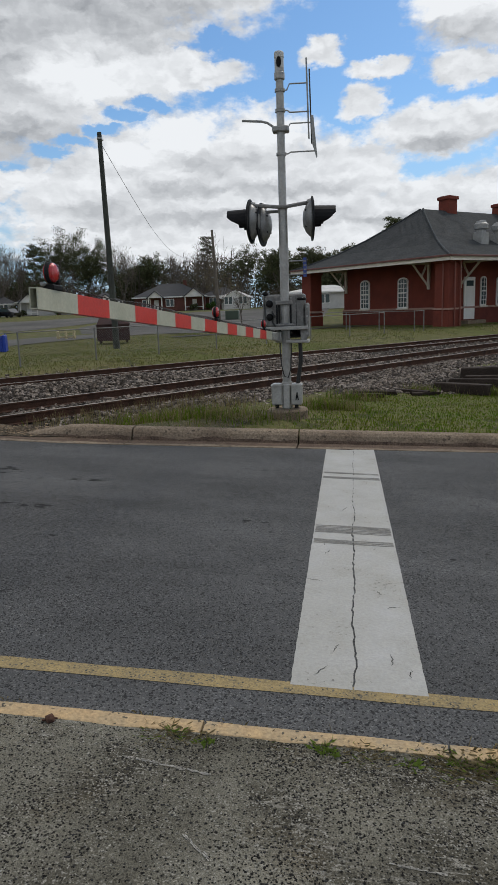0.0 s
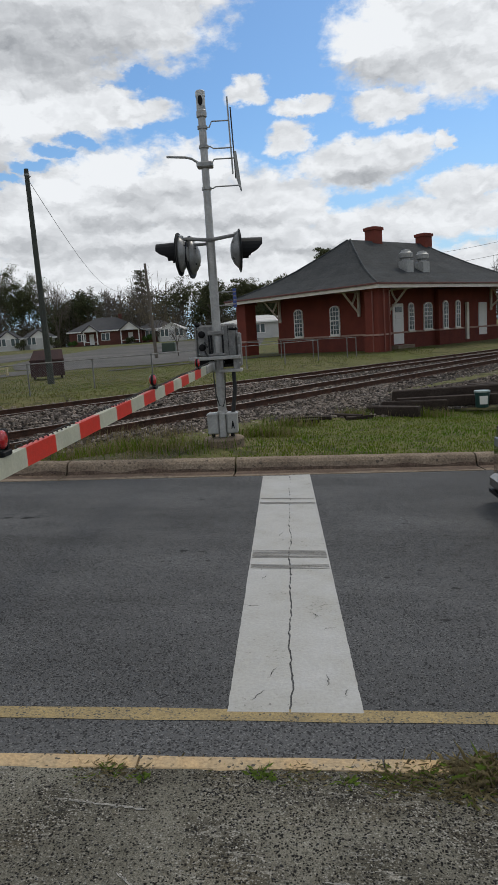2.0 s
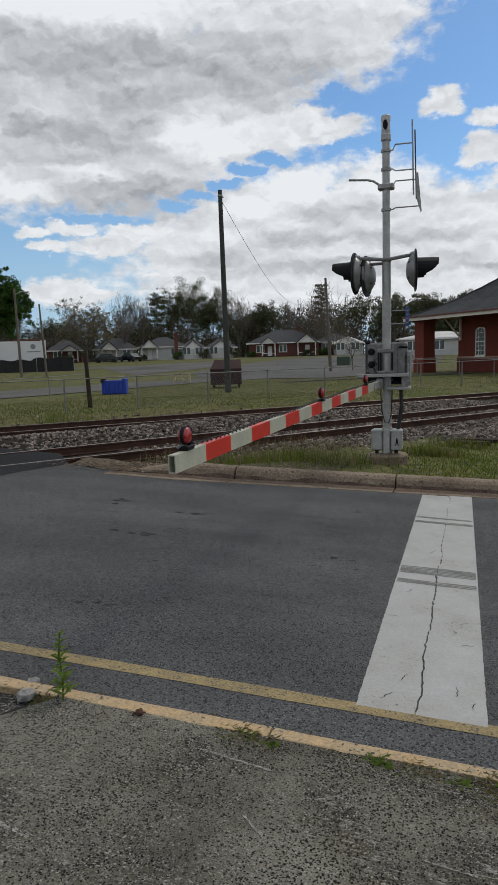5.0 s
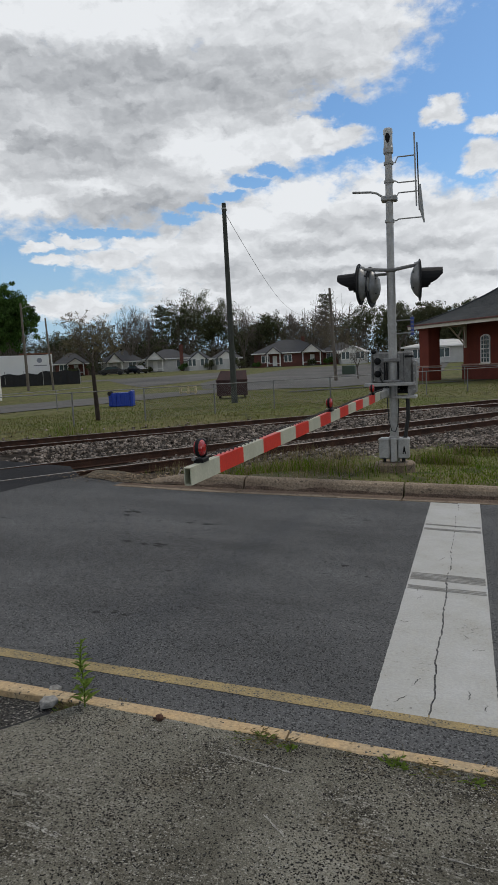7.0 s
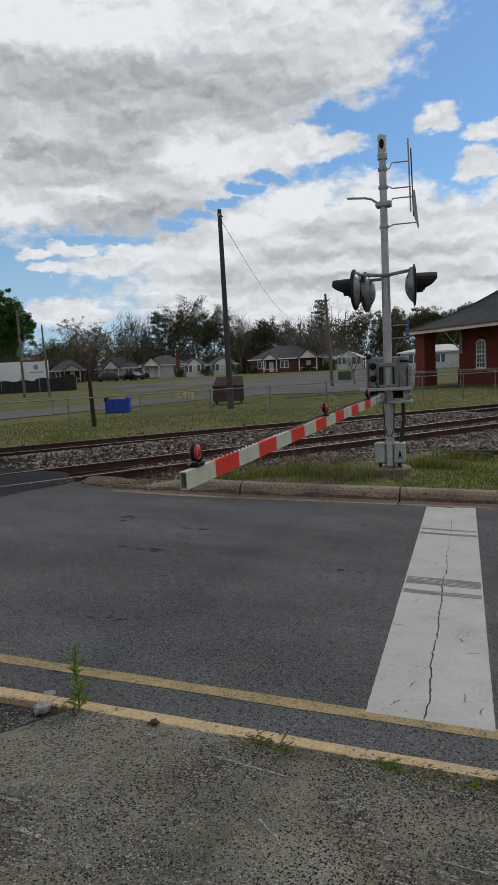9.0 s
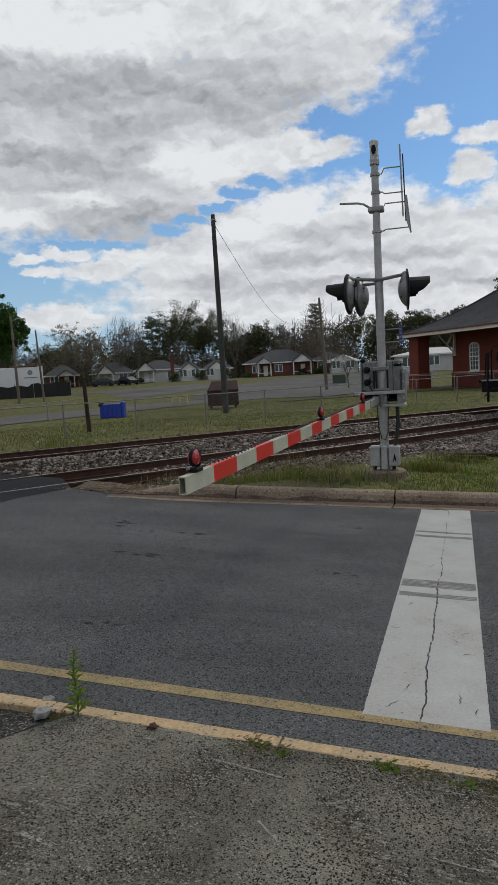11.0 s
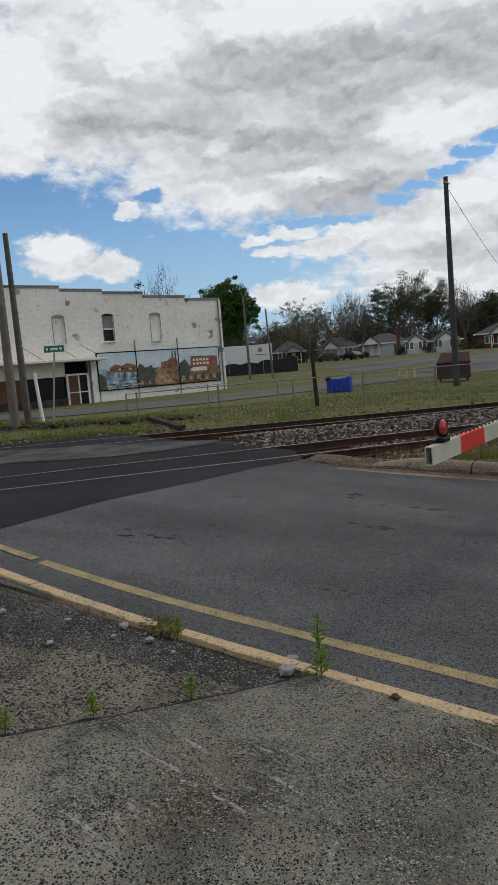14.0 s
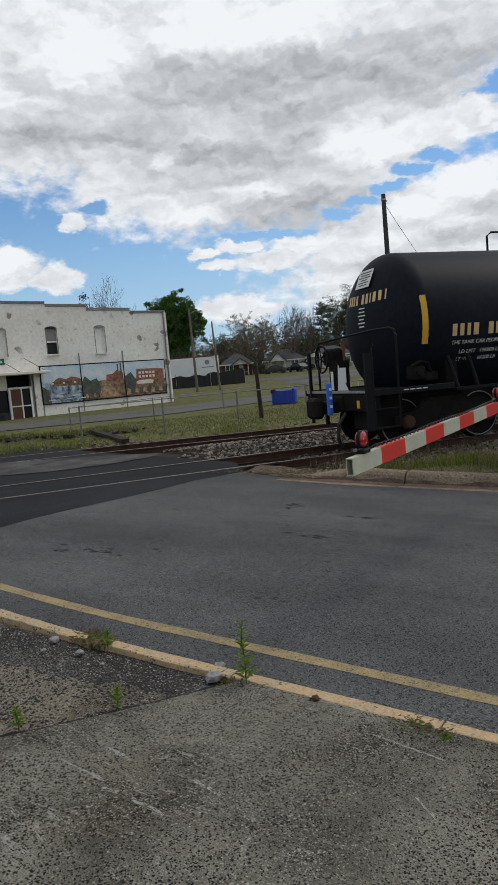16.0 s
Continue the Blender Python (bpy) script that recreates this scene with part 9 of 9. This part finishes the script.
def build_grass():
    rng = random.Random(51)
    green, dry, tall = [], [], []
    # verge between kerb and track
    while len(green) < 70000:
        x, y = rng.uniform(-4.4, 16), rng.uniform(6.0, 20)
        d = (Vector((x, y)) - TRACK_O) @ TN
        if y < gutter_y(x) + 0.68 or d > shoulder(x) - 0.1 or d < -12:
            continue
        if math.hypot(x - PX, y - PY) < 0.36 or (abs(x - PX) < 0.3 and PY - 0.7 < y < PY):
            continue
        left = smoothstep(0.2, -1.2, x)
        n = noise.noise(Vector((x * 0.9, y * 0.9, 3)))
        if rng.random() < 0.10 + 0.65 * left - n * 0.5 and d > -5.0:
            continue
        (dry if rng.random() < 0.03 + 0.60 * left else green).append((x, y, ground_z(x, y), rng.uniform(0.014, 0.038) * (1 + 1.4 * left + max(0, n))))
    # tall tufts beside the signal
    for _ in range(3600):
        k = rng.random()
        cx, cy, s = (-2.3, 7.35, 0.75) if k < 0.55 else (-0.05, 8.9, 0.35) if k < 0.72 else (0.45, 10.4, 0.3) if k < 0.82 else (1.85, 12.0, 0.2) if k < 0.91 else (3.5, 12.1, 0.3)
        x, y = cx + rng.gauss(0, s), cy + rng.gauss(0, s * 0.35)
        if y < gutter_y(x) + 0.7 or math.hypot(x - PX, y - PY) < 0.3:
            continue
        (tall if rng.random() < 0.42 else dry).append((x, y, ground_z(x, y), rng.uniform(0.08, 0.26)))
    # dry weeds at the end of the kerb, by the rails
    for _ in range(900):
        s, o = rng.uniform(0.6, 4.5), rng.uniform(-2.5, -0.9)
        p = along_track(s, o)
        if p.y < gutter_y(p.x) + 0.6:
            continue
        dry.append((p.x, p.y, -0.06, rng.uniform(0.06, 0.26)))
    # weeds among the stones beyond the far track
    for _ in range(1500):
        q = FAR_O + FD * rng.choice((-15.5, -14.2, -12.5, -10.8, -9.0, -4.0)) + FN * 1.9 + Vector((rng.gauss(0, 0.5), rng.gauss(0, 0.35)))
        (tall if rng.random() < 0.7 else dry).append((q.x, q.y, ground_z(q.x, q.y), rng.uniform(0.10, 0.42)))
    # field beyond the tracks
    field, straw = [], []
    while len(field) < 30000:
        x, y = rng.uniform(-20, 10), rng.uniform(9, 44)
        d2 = (Vector((x, y)) - FAR_O) @ FN
        if d2 < 1.7 or d2 > 22 or (x < -16.5 and y > 19 + (x + 17) * 0.4) or x < -19:
            continue
        if math.hypot(x, y) > 26 and rng.random() < 0.55:
            continue
        n = noise.noise(Vector((x * 0.35, y * 0.35, 9)))
        near = smoothstep(4.0, 1.7, d2)
        (straw if rng.random() < 0.22 + 0.5 * near - 0.4 * n else field).append((x, y, ground_z(x, y), rng.uniform(0.02, 0.055) * (1 + 2.2 * near * rng.random())))
    blades("verge_grass", rng, green, BLADE, "short green grass on the verge beside the kerb", 0.006)
    blades("tall_grass", rng, tall, BLADE, "tall green grass tufts beside the crossing signal", 0.006)
    blades("dry_grass", rng, dry, BLADE_DRY, "dry straw-coloured grass by the track", 0.004)
    blades("field_grass", rng, field, FIELD_BLADE, "patchy green grass beyond the tracks", 0.012)
    blades("straw_grass", rng, straw, BLADE_DRY, "dry straw grass beyond the tracks", 0.008)


def rubble_bank():
    """A low bank of broken asphalt, clods and weeds beside the far track."""
    rng = random.Random(700)
    ax, ay, bx, by = -22.2, 10.3, -14.6, 13.6

    def spot():
        f = rng.random()
        return ax + (bx - ax) * f + rng.gauss(0, 0.28), ay + (by - ay) * f + rng.gauss(0, 0.28), f
    bank = B()
    rows = []
    for k in range(33):
        f = k / 32
        x, y = ax + (bx - ax) * f, ay + (by - ay) * f
        row = []
        for o, hgt in ((-0.85, -0.05), (-0.45, 0.10), (-0.1, 0.20), (0.3, 0.17), (0.7, 0.06), (1.1, -0.05)):
            px, py = x - 0.40 * o, y + 0.92 * o
            lump = 0.05 * noise.noise(Vector((px * 2.5, py * 2.5, 1)))
            row.append(bank.verts.new((px, py, ground_z(px, py) + (hgt + lump) * (1 - 0.6 * f))))
        rows.append(row)
    for a, b in zip(rows, rows[1:]):
        for j in range(5):
            bank.faces.new((a[j], b[j], b[j + 1], a[j + 1]))
    bmesh.ops.recalc_face_normals(bank, faces=bank.faces)
    tagged(part("earth_bank", bank, DIRT), "low weedy bank of dirt beside the far track", "ground", kind="structure")
    verts, faces = [], []
    for _ in range(900):
        x, y, f = spot()
        r = rng.uniform(0.03, 0.10) * (1.5 if rng.random() < 0.12 else 1.0)
        z = ground_z(x, y) + 0.15 * (1 - 0.6 * f)
        i = len(verts)
        for k in range(8):
            verts.append((x + r * rng.uniform(0.5, 1.2) * (1 if k & 1 else -1), y + r * rng.uniform(0.5, 1.2) * (1 if k & 2 else -1), z + 0.5 * r * rng.uniform(0.3, 1.1) * (1 if k & 4 else -1)))
        faces.extend([(i, i + 2, i + 3, i + 1), (i + 4, i + 5, i + 7, i + 6), (i, i + 1, i + 5, i + 4), (i + 2, i + 6, i + 7, i + 3), (i, i + 4, i + 6, i + 2), (i + 1, i + 3, i + 7, i + 5)])
    list_part("rubble", verts, faces, RUBBLE, None)["kind"] = "stuff"
    tagged(bpy.data.objects["rubble"], "broken dark asphalt and pale clods along the far track", "rubble", kind="stuff")
    green, straw = [], []
    for _ in range(2600):
        x, y, f = spot()
        (green if rng.random() < 0.6 else straw).append((x, y, ground_z(x, y) + 0.13 * (1 - 0.6 * f), rng.uniform(0.05, 0.24)))
    blades("bank_grass", rng, green, BLADE, "green weeds growing over the rubble bank", 0.012)
    blades("bank_straw", rng, straw, BLADE_DRY, "dry weeds growing over the rubble bank", 0.010)


def weed(x, y, h, kind, seed):
    rng = random.Random(seed)
    z = road_z(x, y)
    label = {"tall": "tall leafy green weed growing at the kerb joint", "small": "small green weed in the pavement crack", "grassy": "tuft of green grass at the yellow kerb", "dry": "matted dry grass and weeds along the yellow kerb"}[kind]
    w = thing("weed", x, y, z, rng.uniform(0, 360), label, "weed", "weeds along the kerb")
    if kind in ("tall", "small"):
        stem = pipe(B(), [(0, 0, -0.02), (0.01, 0.005, h * 0.35), (0.0, 0.015, h * 0.7), (0.012, 0.01, h)], 0.004, 5)
        part("stem", stem, WEED, w)
        n = 40 if kind == "tall" else 18
        for k in range(n):
            f = 0.10 + 0.88 * k / n
            a = k * 2.4
            ln = (0.082 if kind == "tall" else 0.062) * (1.15 - 0.75 * f) * rng.uniform(0.8, 1.2)
            m = pose(0.008 * f, 0.012 * f, h * f, 0, 0, math.degrees(a)) @ pose(0, 0, 0, 0, -rng.uniform(15, 50), 0)
            b = B()
            v = [b.verts.new(m @ Vector(p)) for p in ((0, 0, 0), (ln * 0.45, ln * 0.22, 0.004), (ln, 0, -ln * 0.25), (ln * 0.45, -ln * 0.22, 0.004), (ln * 0.5, 0, -0.004))]
            b.faces.new((v[0], v[3], v[4])), b.faces.new((v[0], v[4], v[1])), b.faces.new((v[3], v[2], v[4])), b.faces.new((v[4], v[2], v[1]))
            part("leaf", b, WEED, w)
    else:
        b, green = B(), B()
        n = 70 if kind == "grassy" else 420
        sx, sy = (0.012, 0.010) if kind == "grassy" else (0.070, 0.032)
        for k in range(n):
            px, py = rng.gauss(0, sx), rng.gauss(0, sy)
            bm = green if kind == "dry" and k % 7 == 0 else b
            hh = h * rng.uniform(0.3, 1.0)
            flop = 1.0 if kind == "grassy" else 1.8
            lx, ly = rng.uniform(-flop, flop) * hh, rng.uniform(-flop, flop) * hh
            a = rng.uniform(0, math.tau)
            ww = 0.0028 if kind == "grassy" else 0.0016
            v = [bm.verts.new(p) for p in ((px - ww * math.cos(a), py - ww * math.sin(a), -0.01), (px + ww * math.cos(a), py + ww * math.sin(a), -0.01), (px + lx * 0.5, py + ly * 0.5, hh * 0.75), (px + lx, py + ly, hh * 0.8))]
            bm.faces.new((v[0], v[1], v[2])), bm.faces.new((v[1], v[3], v[2]))
        part("tuft", b, WEED if kind == "grassy" else WEED_DRY, w)["kind"] = "stuff"
        if kind == "dry":
            part("fresh_grass", green, WEED, w, "fresh green blades")["kind"] = "stuff"
        else:
            green.free()
    return w


def build_weeds():
    weed(-1.33, -0.46, 0.36, "tall", 1)
    for i, (x, y) in enumerate(((-2.27, -1.66), (-2.05, -1.34), (-1.78, -0.96), (-2.35, -0.42))):
        weed(x, y, 0.115, "small", 20 + i)
    # green rosettes in mats of dry stalks along the kerb
    for i, (x, y) in enumerate(((-0.42, -0.44), (-0.28, -0.49), (0.16, -0.45), (0.18, -0.48), (0.49, -0.50), (0.66, -0.48), (0.80, -0.43), (1.02, -0.45), (1.25, -0.48))):
        weed(x, y, 0.045, "grassy", 40 + i)
    for i, (x, y, h) in enumerate(((-0.55, -0.48, 0.03), (-0.45, -0.46, 0.035), (-0.28, -0.49, 0.02), (-0.12, -0.43, 0.025), (0.20, -0.46, 0.03), (0.30, -0.46, 0.03), (0.56, -0.47, 0.035), (0.68, -0.49, 0.04), (0.80, -0.49, 0.04), (0.93, -0.50, 0.05), (1.03, -0.45, 0.07), (1.15, -0.46, 0.06), (1.45, -0.46, 0.08), (1.85, -0.47, 0.07), (-1.42, -0.45, 0.025), (-2.5, -0.40, 0.05), (2.3, -0.46, 0.06), (-1.15, -0.47, 0.02))):
        weed(x, y, h, "dry", 60 + i)


def stone_mesh(r, seed):
    rng = random.Random(seed)
    bm = B()
    bmesh.ops.create_icosphere(bm, subdivisions=1, radius=r)
    for v in bm.verts:
        v.co *= 1 + 0.55 * noise.noise(v.co * (2.2 / r) + Vector((seed, 0, 0)))
        v.co.z *= 0.62
    return bm


def build_stones():
    for i, (x, y, r) in enumerate(((-2.72, -0.50, 0.035), (-2.43, -0.57, 0.03), (-1.58, -0.33, 0.035), (-1.53, -0.47, 0.05), (-3.6, -0.76, 0.03), (-2.9, -0.92, 0.025), (-2.66, -0.64, 0.022), (-3.1, -0.62, 0.022), (-2.2, -0.62, 0.018), (-3.9, -0.9, 0.03))):
        s = thing("stone", x, y, road_z(x, y) + r * 0.35, i * 50, "pale broken stone lying by the yellow kerb", "stone", "loose stones")
        part("stone_body", stone_mesh(r, i + 1), STONE, s)
    leaf = thing("dead_leaf", -0.93, -0.45, road_z(-0.93, -0.45) + 0.03, 20, "curled dark brown dead leaf on the kerb", "leaf")
    part("leaf_blade", box(stone_mesh(0.022, 40), -0.03, 0.03, -0.004, 0.004, -0.004, 0.0), RAIL_RUST, leaf)
    # grit bedded in the apron
    rng = random.Random(93)

    def grit(n, area, r0, r1, vs, fs, lift):
        for _ in range(n):
            x, y = area()
            r = rng.uniform(r0, r1)
            z = road_z(x, y) + lift
            a = rng.uniform(0, math.tau)
            i = len(vs)
            k = rng.uniform(0.5, 1.0)
            for j in range(5):
                b = a + j * math.tau / 5
                rr = r * rng.uniform(0.7, 1.2)
                vs.append((x + rr * math.cos(b), y + rr * k * math.sin(b), z))
            vs.append((x, y, z + r * 0.45))
            for j in range(5):
                fs.append((i + j, i + (j + 1) % 5, i + 5))

    def slab_area():
        while True:
            x, y = rng.uniform(-3.6, 2.4), -0.5 - 2.6 * rng.random() ** 1.5
            if x > -1.38 + (y + 0.5) * 0.72:
                return x, y

    def rough_area():
        while True:
            x, y = rng.uniform(-6.5, -1.3), -0.48 - 3.2 * rng.random() ** 1.2
            if x < -1.42 + (y + 0.5) * 0.72:
                return x, y
    va, fa, vb, fb = [], [], [], []
    grit(9000, slab_area, 0.0015, 0.0060, va, fa, 0.0205)
    grit(14000, rough_area, 0.004, 0.013, va, fa, -0.013)
    grit(11000, rough_area, 0.002, 0.008, vb, fb, -0.012)
    grit(1200, slab_area, 0.002, 0.005, vb, fb, 0.0205)
    for name, v, f, mat, label in (("dark_grit", va, fa, surface("dark_grit_stone", (0.018, 0.018, 0.018), 0.9, vary=0.3), "dark grit bedded in the worn apron"), ("pale_grit", vb, fb, surface("pale_grit_stone", (0.33, 0.305, 0.26), 0.9, vary=0.35, scale=9), "pale grit scattered over the worn apron")):
        me = bpy.data.meshes.new(name)
        me.from_pydata(v, [], f)
        me.materials.append(mat)
        tagged(new(name, me), label, "grit", kind="stuff")


build_grass()
rubble_bank()
build_weeds()
build_stones()


# ---- motion ----
def motions():
    """The gate comes down, and the tank car rolls in."""
    swing = [(0.0, 4.39, -0.97), (0.25, 2.95, -0.75), (0.5, 1.60, -0.56), (0.75, 0.95, -0.45), (1.0, 0.37, -0.37), (1.25, -0.12, -0.36), (1.5, -0.60, -0.35), (1.75, -1.05, -0.27), (2.0, -1.38, -0.20), (2.5, -1.19, -0.15), (3.0, -0.93, -0.10), (3.5, -1.15, 0.12), (4.0, -1.20, 0.20), (4.5, -1.08, 0.24), (8.0, -1.14, 0.38), (11.5, -1.12, 0.60), (13.5, -1.05, 0.78), (15.0, -1.0, 0.78), (16.0, -1.06, 0.80)]
    walk(gate_arm, [(t, pose(-0.10, -0.10, 1.22, -dip, 0, ARM_YAW + yaw)) for t, dip, yaw in swing])
    rows = []
    for t in (0.0, 2.0, 4.0, 6.0, 8.0, 10.0, 11.5, 13.0, 14.5, 15.0, 15.5, 16.0):
        p = along_track(1.75 + 2.25 * (16 - t))
        rows.append((t, pose(p.x, p.y, RAIL_Z, 0, 0, math.degrees(TRACK_A))))
    walk(tank_car, rows)
    for axle, x in wheelsets:
        turns = [(k * 0.2, pose(x, 0, 0.457, 0, -math.degrees(2.25 * k * 0.2 / 0.457), 0)) for k in range(81)]
        walk(axle, turns)


motions()
